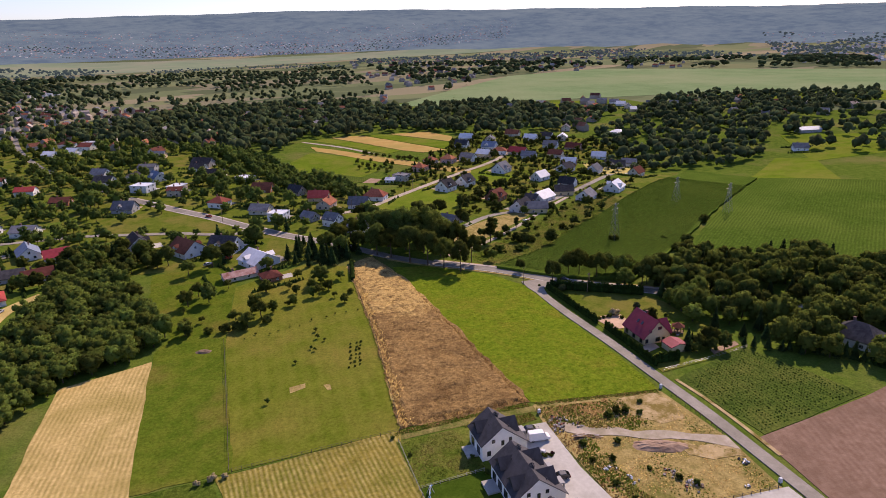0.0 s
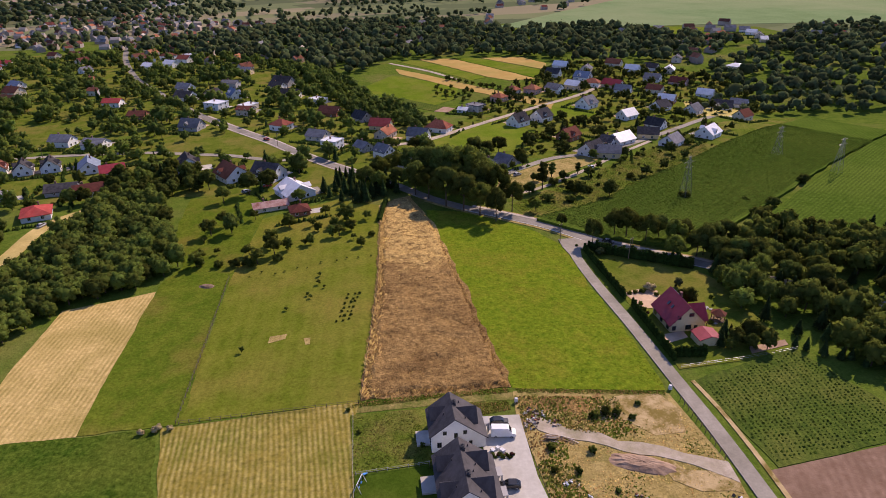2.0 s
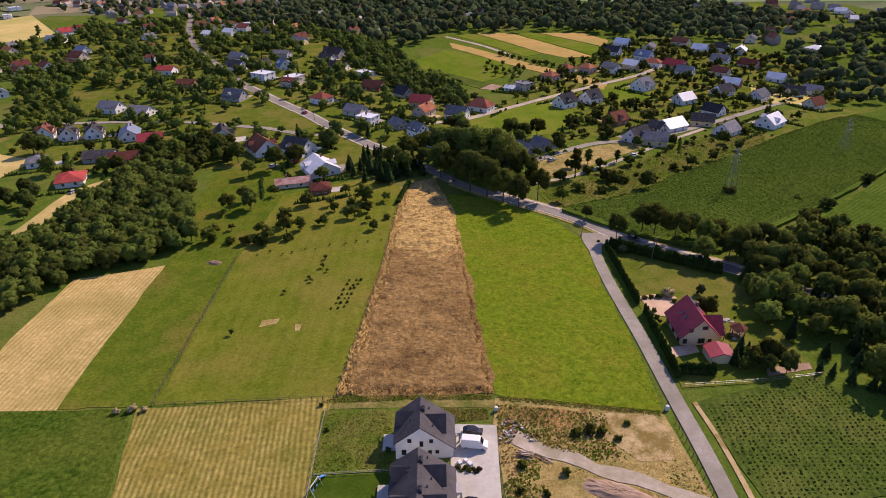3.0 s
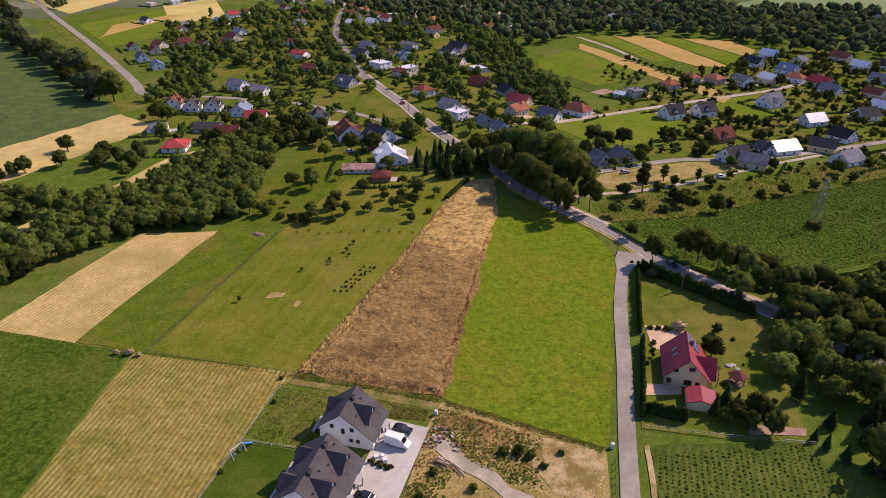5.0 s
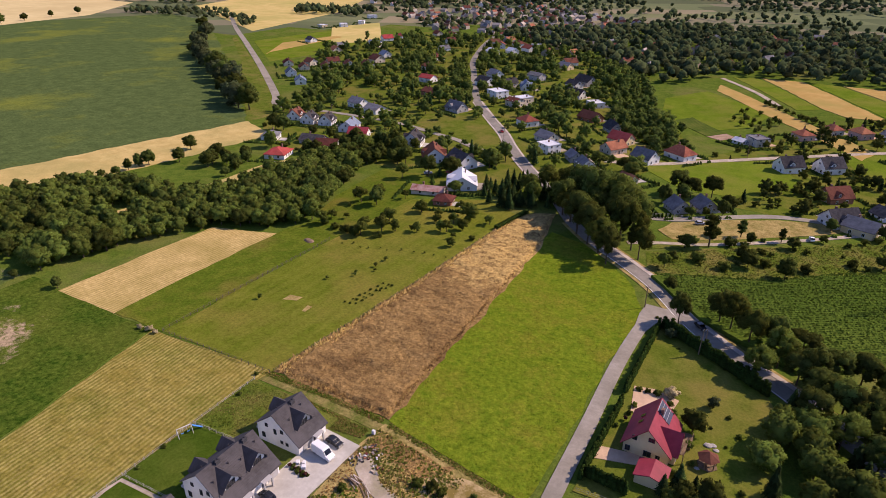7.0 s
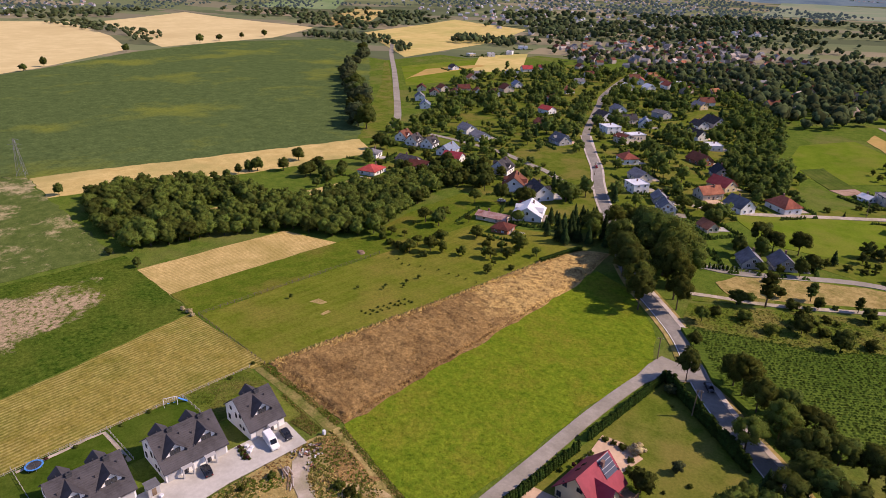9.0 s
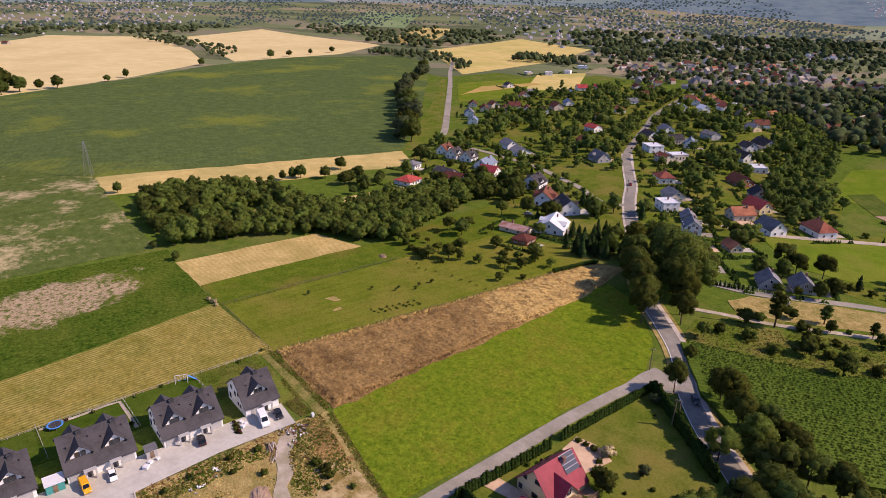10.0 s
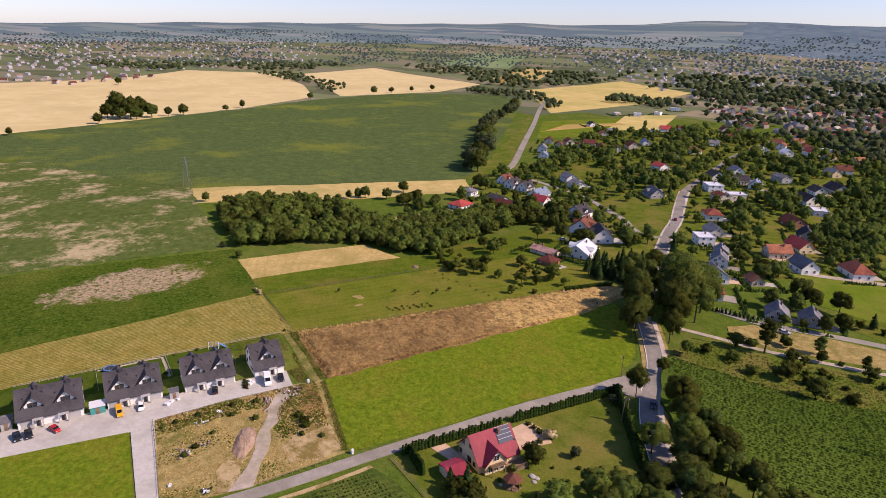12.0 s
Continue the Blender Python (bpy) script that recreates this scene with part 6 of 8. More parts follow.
for x, y, s in ((-650, 116, 3.4), (-638, 128, 3.2), (-655, 138, 3.3), (-642, 152, 2.5), (-640, 103, 2.3), (-630, 116, 1.9), (-628, 134, 2.0), (-600, 92, 1.5), (-650, 172, 1.4), (-655, 190, 2.0), (-690, 249, 1.1), (-718, 277, 1.3), (-821, 408, 1.5), (-880, 545, 1.6), (-533, 12, 1.1), (-1197, 139, 2.0), (-899, 588, 1.4), (-930, 690, 1.5), (-920, 640, 1.4)):
    tree("oak", x, y, s)
for x, y, s in ((173, 268, 1.3), (206, 254, 1.3), (237, 280, 1.4), (192, 243, 1.5), (198, 262, 0.8), (232, 372, 0.9), (215, 352, 1.3), (200, 344, 1.2)):
    tree("bush", x, y, s)
for x, y, s, kind in ((122, 302, 0.75, "poplar"), (126, 297, 0.6, "oak"), (114, 296, 0.5, "oak"), (152, 330, 0.7, "oak"), (131, 290, 0.7, "bush"), (126, 281, 1.5, "bush"), (141, 300, 0.5, "bush"), (112, 297, 0.5, "oak"),
                      (170, 332, 0.7, "oak"), (113, 331, 0.75, "oak"), (150, 315, 0.5, "lime"), (128, 275, 0.9, "oak"), (113, 285, 1.0, "poplar"), (105.6, 279, 0.8, "oak"), (119.6, 290.6, 1.1, "bush"), (140, 272, 1.1, "oak"), (130, 302, 0.6, "bush"), (136, 305.5, 0.6, "poplar"), (113, 331, 0.9, "oak"), (107, 286, 1.0, "bush"),
                      (146, 282, 1.2, "bush"), (133, 279, 0.9, "bush"), (160, 298, 1.0, "bush"), (104, 266, 1.0, "bush"), (112, 270, 1.2, "bush"), (121, 268, 1.0, "bush"), (87.5, 323, 1.0, "oak"), (112, 321, 0.9, "oak"), (100.5, 313.5, 0.6, "oak"), (106, 317, 0.55, "lime"), (94, 330, 0.9, "oak")):
    tree(kind, x, y, s)
for x, y in scatter([(104, 262), (112, 280), (150, 312), (196, 352), (240, 388), (300, 424), (219, 338), (154, 288), (135, 270)], 60, 4.5, rng):
    mass("scrub_bushes", "low bushes and saplings in the rough grass", "bush" if rng.uniform() < 0.8 else "oak", x, y, rng.uniform(0.35, 0.8))
VILLAGE = [(-345, 600), (-240, 470), (-190, 385), (-165, 330), (-130, 295), (-84, 304), (-50, 305), (-30, 305), (6, 292), (36, 316), (60, 340), (88, 400), (62, 470), (20, 500), (5, 600), (-60, 680), (-140, 780), (-330, 790)]
rng = np.random.RandomState(17)
taken = {}
for x, y in scatter(VILLAGE, 1750, 3.7, rng, taken=taken):
    clump = noise.noise((x * 0.028, y * 0.028, 2)) + 0.5 * noise.noise((x * 0.07, y * 0.07, 4))
    if clump + rng.uniform(-0.35, 0.35) < -0.16:
        continue
    if inside(x, y, GREEN):
        continue
    k = rng.uniform()
    near = min(math.hypot(x - a, y - b) - c for a, b, c in FOOT)
    kind = "oak" if k < 0.30 else "lime" if k < 0.56 else "bush" if k < 0.84 else "fir" if k < 0.92 else "poplar" if k < 0.94 else "orchard"
    if (near < 7 or min(math.hypot(x - a, y - b) for a, b in LANE) < 11) and k < 0.8:
        kind = "bush"
    size = rng.uniform(0.55, 1.1) * (0.7 if near < 7 else 1.0 + 0.9 * max(0, clump)) * (0.85 if k > 0.9 else 1)
    if y > 455 and kind in ("oak", "lime"):
        kind = "slight"
    if y < 335:
        tree(kind, x, y, size)
    else:
        mass("village_trees", "garden trees and hedges among the houses", kind, x, y, size)
for x, y in scatter([(86, 400), (112, 336), (150, 334), (268, 424), (330, 445), (330, 560), (225, 625), (130, 500)], 560, 3.6, rng, taken=taken):
    if inside(x, y, [(62, 372), (84, 392), (124, 428), (138, 386), (112, 350), (92, 345)]) or inside(x, y, [(152, 455), (186, 478), (196, 440), (167, 415)]):
        continue
    k = rng.uniform()
    mass("village_trees", "small garden trees and shrubs round the new houses", "oak" if k < 0.22 else "lime" if k < 0.45 else "bush" if k < 0.88 else "fir", x, y, rng.uniform(0.35, 0.95))
finish_masses()


def far_trees(name, poly, count, gap, low, high, label, rng, need_clear=False, bunch=None):
    """Distant woods: many small ragged crowns in one mesh; beyond two kilometres their leaves glow with painted haze.
    """
    sets = {"far": ([], [], []), "hazy": ([], [], [])}
    for x, y in scatter(poly, count, gap, rng, need_clear):
        if bunch is not None and noise.noise((x * 0.0045, y * 0.0045, 3)) + 0.6 * noise.noise((x * 0.013, y * 0.013, 8)) < bunch:
            continue
        h = rng.uniform(low, high)
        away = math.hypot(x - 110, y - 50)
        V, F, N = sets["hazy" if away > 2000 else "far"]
        z = gz(x, y) + h * 0.52
        for k in range(7 if away < 900 else 5 if away < 1300 else 3 if away < 2000 else 1):
            a, u = 2.4 * k + rng.uniform(-0.5, 0.5), rng.uniform(-0.5, 1.0)
            q = 0.0 if k == 0 else h * 0.34 * math.sqrt(1 - u * u * 0.8)
            c = (x + q * math.cos(a), y + q * math.sin(a), z + h * 0.26 * u)
            add_blob(V, F, c, h * (0.36 if k == 0 else rng.uniform(0.14, 0.24) if away < 1300 else 0.42 if away < 2000 else 0.75), 1, rng, 0.2, 1.0 if away < 1300 else 0.66)
            crown_normals(V, N, (x, y, z - h * 0.2), c, rng, 0.25)
        c = (x, y, z)
        add_leaves(V, F, c, h * 0.5, 22 if away < 900 else 12 if away < 1500 else 5, h * 0.05, rng, 1.0)
        crown_normals(V, N, (x, y, z - h * 0.2), c, rng, 0.35)
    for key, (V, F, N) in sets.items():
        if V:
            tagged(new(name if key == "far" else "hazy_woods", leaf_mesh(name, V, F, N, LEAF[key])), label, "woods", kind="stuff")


rng = np.random.RandomState(23)
far_trees("woods", [(60, 672), (195, 672), (215, 650), (235, 620), (330, 600), (440, 700), (330, 900), (200, 860), (170, 1010), (-60, 1000), (-240, 800), (-60, 690), (0, 610), (30, 596)], 900, 8.5, 8, 14, "dark belt of deciduous woods behind the fields", rng)
far_trees("woods", [(-240, 790), (-40, 980), (240, 1070), (345, 2270), (-664, 2268), (-900, 1500), (-560, 1000), (-330, 800)], 2500, 12.5, 7, 12, "far woods between scattered houses", rng, bunch=-0.12)
far_trees("woods", [(345, 1090), (590, 1400), (875, 1490), (1350, 1070), (1600, 1220), (1586, 2491), (417, 2459)], 1700, 14, 10, 17, "far woods between scattered houses", rng, bunch=-0.05)
far_trees("woods", [(262, 428), (340, 432), (372, 420), (430, 440), (500, 520), (620, 590), (800, 640), (900, 730), (680, 820), (560, 780), (420, 640), (330, 570), (310, 500)], 560, 8.5, 6, 13, "belt of trees and hedges behind the maize", rng, True)
far_trees("woods", [(430, 440), (620, 590), (800, 640), (900, 700), (860, 520), (640, 380), (500, 380)], 130, 9, 6, 14, "scattered trees in the pastures", rng, True, bunch=-0.02)
far_trees("woods", [(-230, 860), (-600, 1000), (-1100, 1400), (-2600, 1900), (-3600, 900), (-3200, -600), (-1640, 200), (-1560, 560), (-1720, 980), (-1080, 900), (-900, 900), (-1060, 1320), (-740, 1220), (-600, 960)], 5000, 14, 9, 15, "far woods between scattered houses", rng, bunch=-0.08)
far_trees("woods", [(-2700, 2000), (-1700, 3500), (-340, 2300), (-360, 1240), (-600, 1080), (-1140, 1430)], 3200, 16, 11, 18, "far woods between scattered houses", rng, bunch=-0.1)
far_trees("woods", [(1350, 1330), (2400, 2580), (2700, 2200), (1540, 1240)], 700, 18, 12, 20, "far woods between scattered houses", rng, bunch=0.07)
far_trees("woods", [(-900, 3200), (370, 3140), (1350, 3180), (1400, 3380), (-950, 3440)], 900, 16, 8, 13, "far woods below the hills", rng, bunch=-0.05)
far_trees("woods", [(-1500, 470), (-1100, 500), (-860, 450), (-1050, 560), (-1500, 560)], 90, 9, 6, 11, "hedge belt between wheat fields", rng)
far_trees("woods", [(-900, 745), (-640, 760), (-560, 690), (-600, 760), (-800, 840), (-900, 800)], 90, 9, 6, 12, "hedge belt between wheat fields", rng)
far_trees("woods", [(-640, 880), (-700, 960), (-560, 1000), (-520, 900)], 60, 9, 8, 14, "clump of trees in the stubble", rng)


# ---- far towns and hills ----
def far_town(poly, count, gap, rng, big=1.0):
    V, F, I = [], [], []
    for x, y in scatter(poly, count, gap, rng, False):
        w, l, h, rh, a = rng.uniform(7, 10) * big, rng.uniform(9, 15) * big, rng.uniform(3, 5.5) * big, rng.uniform(2.5, 4) * big, rng.uniform(0, 3.14)
        k, z, roof = len(V), gz(x, y), int(rng.choice([1, 1, 2, 3, 3, 0]))
        loc = [(-w, -l, -1), (w, -l, -1), (w, l, -1), (-w, l, -1), (-w, -l, h), (w, -l, h), (w, l, h), (-w, l, h), (0, -l, h + rh), (0, l, h + rh)]
        V += [(x + (p * math.cos(a) - q * math.sin(a)) / 2, y + (p * math.sin(a) + q * math.cos(a)) / 2, z + s) for p, q, s in loc]
        for f, m in (((0, 1, 5, 8, 4), 0), ((2, 3, 7, 9, 6), 0), ((1, 2, 6, 5), 0), ((3, 0, 4, 7), 0), ((5, 6, 9, 8), roof), ((7, 4, 8, 9), roof)):
            F.append(tuple(k + i for i in f))
            I.append(m)
    # towns past two kilometres use the materials with painted haze
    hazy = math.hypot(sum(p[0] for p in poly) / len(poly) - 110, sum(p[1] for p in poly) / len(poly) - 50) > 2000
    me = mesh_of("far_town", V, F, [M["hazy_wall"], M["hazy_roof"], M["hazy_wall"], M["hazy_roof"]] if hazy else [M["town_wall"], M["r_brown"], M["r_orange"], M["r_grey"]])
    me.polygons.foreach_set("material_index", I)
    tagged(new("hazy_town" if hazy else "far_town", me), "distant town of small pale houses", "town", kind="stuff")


far_town([(-1074, 3500), (1545, 3500), (1350, 3200), (374, 3160), (-908, 3190)], 1300, 16, rng, 0.95)
far_town([(-1074, 3850), (1545, 3700), (1545, 3500), (-1074, 3500)], 620, 18, rng, 0.95)
far_town([(345, 1100), (600, 1480), (1129, 1350), (1586, 2491), (417, 2459), (234, 1213)], 230, 30, rng)
far_town([(1338, 1300), (2407, 2587), (2719, 2216), (1519, 1223)], 180, 36, rng)
far_town([(-3375, -400), (-3507, 1268), (-1931, 768), (-1660, 330), (-1391, -100)], 620, 22, rng, 0.8)
far_town([(-2883, 1984), (-1675, 3589), (-300, 1500), (-359, 1231), (-600, 1061), (-1144, 1390)], 900, 24, rng, 0.8)
far_town([(-330, 800), (-500, 1000), (-340, 1230), (-60, 1000), (-200, 820)], 160, 17, rng, 0.85)
far_town([(-240, 700), (-60, 900), (240, 1050), (200, 880), (0, 640), (-80, 690)], 60, 24, rng)
far_town([(332, 800), (535, 895), (441, 709), (340, 600)], 26, 24, rng)
far_town([(480, 740), (650, 830), (800, 640), (600, 560)], 26, 26, rng)
far_town([(-1300, -100), (-1500, 150), (-1420, 250), (-1200, 60)], 22, 26, rng)

# ---- small growth as joined masses ----
def tufts(name, places, material, label, wide, tall, rng, lean=0.5, category="grass", up=0.6, lift=0.0):
    """Small pointed clumps standing on the land, four faces each."""
    n = len(places)
    xy = np.array(places)
    z = np.array([gz(x, y) for x, y in places]) + lift
    a = rng.uniform(0, 6.283, n)
    w, h = wide * rng.uniform(0.55, 1.3, n) / 2, tall * rng.uniform(0.55, 1.25, n)
    la = rng.uniform(0, 6.283, n)
    V, N = [], []
    for q in range(4):
        dx, dy = np.cos(a + q * 1.571), np.sin(a + q * 1.571)
        r = w * rng.uniform(0.6, 1.3, n)
        V.append(np.stack([xy[:, 0] + dx * r, xy[:, 1] + dy * r, z], 1))
        N.append(np.stack([dx, dy, np.full(n, up)], 1))
    V.append(np.stack([xy[:, 0] + np.cos(la) * lean * h, xy[:, 1] + np.sin(la) * lean * h, z + h], 1))
    N.append(np.stack([np.cos(la) * 0.6, np.sin(la) * 0.6, np.full(n, 1.0)], 1))
    F = [(i + q * n, i + ((q + 1) % 4) * n, i + 4 * n) for i in range(n) for q in range(4)]
    return tagged(new(name, leaf_mesh(name, np.concatenate(V).tolist(), F, np.concatenate(N).tolist(), material)), label, category, kind="stuff")


def fill(poly, count, rng):
    """Even random places within an outline, with no gap kept."""
    p = np.array(poly)
    out = []
    while len(out) < count:
        x, y = rng.uniform(p[:, 0].min(), p[:, 0].max()), rng.uniform(p[:, 1].min(), p[:, 1].max())
        if inside(x, y, poly):
            out.append((x, y))
    return out


rng = np.random.RandomState(31)
STRIP = [(31.5, 143), (67.5, 142), (59.5, 252), (52, 283), (40, 274), (36.5, 200)]


def lodged(x, y):
    return noise.noise((x * 0.16, y * 0.30, 3)) + 0.6 * noise.noise((x * 0.5, y * 0.8, 9))


# the tall dry grass: a ruffled mat with stalks
gx, gy = np.arange(30, 69, 0.85), np.arange(142, 285, 0.85)
V, F, keep = [], [], {}
for i, x in enumerate(gx):
    for j, y in enumerate(gy):
        if inside(x, y, STRIP):
            keep[(i, j)] = len(V)
            edge = inside(x - 1.2, y - 1.2, STRIP) and inside(x + 1.2, y + 1.2, STRIP) and inside(x + 1.2, y - 1.2, STRIP) and inside(x - 1.2, y + 1.2, STRIP)
            V.append((x + rng.uniform(-0.3, 0.3), y + rng.uniform(-0.3, 0.3), gz(x, y) + ((0.75 + 0.5 * lodged(x, y) + rng.uniform(-0.22, 0.22)) if edge else 0.12)))
for (i, j), a in keep.items():
    q = [keep.get((i + 1, j)), keep.get((i + 1, j + 1)), keep.get((i, j + 1))]
    if None not in q:
        F.append((a, *q))
tagged(new("tall_grass", mesh_of("tall_grass", V, F, M["dry"], True)), "lodged mat of tall brown dried grass", "grass", kind="stuff")
places = [p for p in fill(STRIP, 26000, rng) if rng.uniform() < 0.6 + 0.5 * lodged(*p)]
tufts("tall_grass", [p for p in places if p[1] < 222 + rng.uniform(-20, 20)], LEAF["straw"], "tall brown dried grass stalks", 0.8, 0.75, rng, 0.7, "grass", 2.0)
tufts("tall_grass", [p for p in fill([(36, 200), (63, 200), (59, 252), (52, 283), (40, 274)], 9000, rng) if p[1] > 208 + rng.uniform(-15, 25)], LEAF["gold"], "pale golden dried grass stalks", 0.85, 0.65, rng, 0.8, "grass", 2.0)
tufts("tall_grass", fill([(31, 143), (35, 143), (39, 200), (42, 272), (39, 272), (36, 200)], 1500, rng), LEAF["gold"], "pale golden dried grass stalks", 1.0, 1.0, rng, 0.8, "grass", 2.0)
MEADOW = [(69, 142), (105, 136), (104.5, 160), (103.5, 192), (103, 214), (101, 223), (93, 236), (84, 247), (72, 258), (60, 260)]
tufts("meadow_grass", [p for p in fill(MEADOW, 9000, rng) if noise.noise((p[0] * 0.09, p[1] * 0.09, 5)) + rng.uniform(-0.5, 0.5) > 0.1], M["meadow"], "uneven tufts of uncut meadow grass", 0.8, 0.26, rng, 0.6, "grass", 2.2)
tufts("meadow_clumps", [p for p in fill(MEADOW, 9000, rng) if noise.noise((p[0] * 0.16, p[1] * 0.16, 12)) + 0.5 * noise.noise((p[0] * 0.03, p[1] * 0.03, 2)) + rng.uniform(-0.2, 0.2) > 0.12], LEAF["clump"], "darker clumps of clover and dock in the meadow", 0.8, 0.18, rng, 0.5, "grass", 2.0)
# maize in rows
for poly, label in (([(102, 250), (135, 266), (154, 285), (219, 336), (300, 398), (320, 340), (234, 280), (170, 230), (149, 214), (123, 228)], "rows of tall green maize plants"),):
    d = Vector((0.78, 0.625))
    nrm = Vector((d.y, -d.x))
    pts = []
    for i in range(-14, 320):
        for j in range(-42, 125):
            p = Vector((101, 249)) + d * (i * 0.9 + rng.uniform(-0.4, 0.4)) + nrm * (j * 1.1 + rng.uniform(-0.12, 0.12))
            if inside(p.x, p.y, poly):
                pts.append((p.x, p.y))
    tufts("maize", pts, LEAF["maize"], label, 1.35, 0.55, rng, 0.5, "maize", 2.0, 1.15)
pts = []
for i in range(40):
    for j in range(45):
        x, y = 114.5 + i * 1.15 + rng.uniform(-0.15, 0.15), 107 + j * 1.0 + rng.uniform(-0.2, 0.2)
        if inside(x, y, [(114.5, 136), (146, 147.5), (156, 115), (117.5, 109.5)]):
            pts.append((x, y))
tufts("bean_plants", pts, LEAF["maize"], "rows of low bean plants", 1.0, 0.5, rng, 0.3, "beans", 1.0)
tufts("weeds", fill([(100, 253), (96, 268), (134, 298), (196, 350), (240, 388), (219, 338), (154, 287), (135, 268)], 7000, rng), LEAF["weed"], "rank weeds and rough grass", 0.9, 0.5, rng, 0.6, "weeds", 1.8)
PLOT = [(69, 93), (68, 121), (68, 138), (104, 132), (106.5, 112), (105.5, 91.5)]
TRACK = [(68.2, 128.5), (70, 125), (76, 121.8), (86, 117.3), (97, 112.6), (107.3, 105.6), (107.4, 110.7), (96, 116.8), (87, 120.7), (77, 125), (71, 129.2)]
SANDY = [(88, 130), (95, 133), (104, 132), (104.5, 127), (102, 122.5), (97, 122), (91, 126)]


def plot_growth(count, low, high, seed):
    """Places on the building plot where a slow noise lies between two values, off the track and the sand."""
    return [p for p in fill(PLOT, count, rng) if low < noise.noise((p[0] * 0.11, p[1] * 0.11, seed)) + rng.uniform(-0.15, 0.15) < high
            and not inside(p[0], p[1], TRACK) and not (inside(p[0], p[1], SANDY) and rng.uniform() < 0.85) and not (84 < p[0] < 95 and 111 < p[1] < 116)]


def rank(p):
    """Whether the green weeds stand here: along the drive and by the meadow."""
    return p[0] < 76 + 5 * noise.noise((p[1] * 0.15, 2, 5)) or (p[1] > 122 + 4 * noise.noise((p[0] * 0.2, 7, 1)) and p[0] < 92)


tufts("weeds", [p for p in plot_growth(9000, -0.2, 9, 4) if rank(p)], LEAF["weed"], "rank weeds on the building plot", 0.75, 0.55, rng, 0.6, "weeds", 1.8)
tufts("weeds", [p for p in plot_growth(5000, 0.12, 9, 6) if not rank(p)], LEAF["weed"], "scattered weeds on the building plot", 0.6, 0.35, rng, 0.6, "weeds", 1.8)
tufts("weeds", [p for p in plot_growth(4000, -9, 0.02, 4) if rank(p)], LEAF["straw"], "dry brown weeds on the building plot", 0.7, 0.5, rng, 0.6, "weeds", 1.8)
tufts("weeds", plot_growth(7000, -0.25, 0.25, 9), LEAF["gold"], "pale dry grass on the building plot", 0.55, 0.3, rng, 0.6, "weeds", 1.8)
for rim in ([(28, 140), (50, 140.3), (67, 139.6), (67, 141.6), (31, 142.2)], [(47, 137.6), (66, 136.4), (66, 133.5), (58, 132.4), (58, 136), (47, 136.4)], [(69, 139.2), (104, 133.6), (104.5, 135), (69, 140.8)]):
    tufts("weeds", fill(rim, 1100, rng), LEAF["weed"], "green weeds along the footpath", 0.6, 0.35, rng, 0.6, "weeds", 1.8)
    tufts("weeds", fill(rim, 260, rng), LEAF["straw"], "pale dry grass along the footpath", 0.5, 0.35, rng, 0.6, "weeds", 1.8)
tufts("weeds", fill([(29.5, 119), (29, 136.5), (44, 137), (46, 120)], 2200, rng), LEAF["weed"], "overgrown grass behind the house", 0.7, 0.35, rng, 0.6, "grass", 2.2)

# ---- ground round the new houses ----
patch("paved_drive", [(57.6, 131.8), (67.6, 131.2), (67.2, 112), (69.2, 93), (107.4, 90.6), (107.6, 86.4), (72, 87), (69.5, 58), (67, 20), (57, 20)], M["pavers"], "pale concrete paved drive", 0.24, "drive")
patch("garden_turf", [(29.8, 118), (46.2, 118.5), (46.5, 20), (36, 20), (31, 60), (29.8, 98)], M["turf"], "dark green garden turf", 0.15, "lawn")
patch("rough_garden", [(28.5, 137.5), (57.5, 136.5), (57.5, 131.8), (46.2, 131.8), (46.2, 119), (29.5, 118.5)], M["scrub"], "overgrown green garden", 0.16, "lawn")
patch("sandy_ground", [(84, 131), (95, 133.5), (104, 132.5), (105, 127), (103, 122), (97, 121), (92, 125), (87, 126)], M["sand"], "bare sandy ground with straw", 0.16, "ground", wobble=3.0)
patch("gravel_track", [(68.2, 128.5), (70, 125), (76, 121.8), (86, 117.3), (97, 112.6), (104, 107.3), (107.3, 105.6), (107.4, 110.7), (103, 112.6), (96, 116.8), (87, 120.7), (77, 125), (71, 129.2)], M["gravel"], "pale gravel track over the plot", 0.24, "track", wobble=2.2)
patch("dry_weeds", [(69, 131.5), (70, 137.5), (90, 135), (84, 130)], M["dry"], "dry brown weeds over the plot", 0.17, "weeds", wobble=3.0)
patch("bare_track", [(93, 112), (98, 106), (106, 104), (106.8, 107), (99, 109.5), (95, 114)], M["sand"], "sandy wheel ruts", 0.2, "track", wobble=4.0)
patch("peach_drive", [(113, 184.6), (118, 186), (124, 184.5), (122.8, 173.5), (115, 174)], M["peach"], "peach coloured paved forecourt", 0.24, "drive")
patch("peach_drive", [(112.4, 154.2), (121, 157), (121, 160.5), (112.6, 158.6)], M["peach"], "peach coloured paved forecourt", 0.24, "drive")
patch("vegetable_bed", [(134, 147.2), (146, 150), (146.5, 152.5), (135, 150.4)], M["earth"], "dug vegetable bed with rows", 0.24, "bed")
patch("bare_spot", [(6, 173), (10.5, 174), (10, 177), (5.5, 176)], M["lot"], "bare brown patch in the lawn", 0.14, "soil", wobble=2.2)
patch("bare_spot", [(16, 170), (18, 170), (18, 173), (16, 173)], M["lot"], "bare brown patch in the lawn", 0.14, "soil", wobble=2.2)

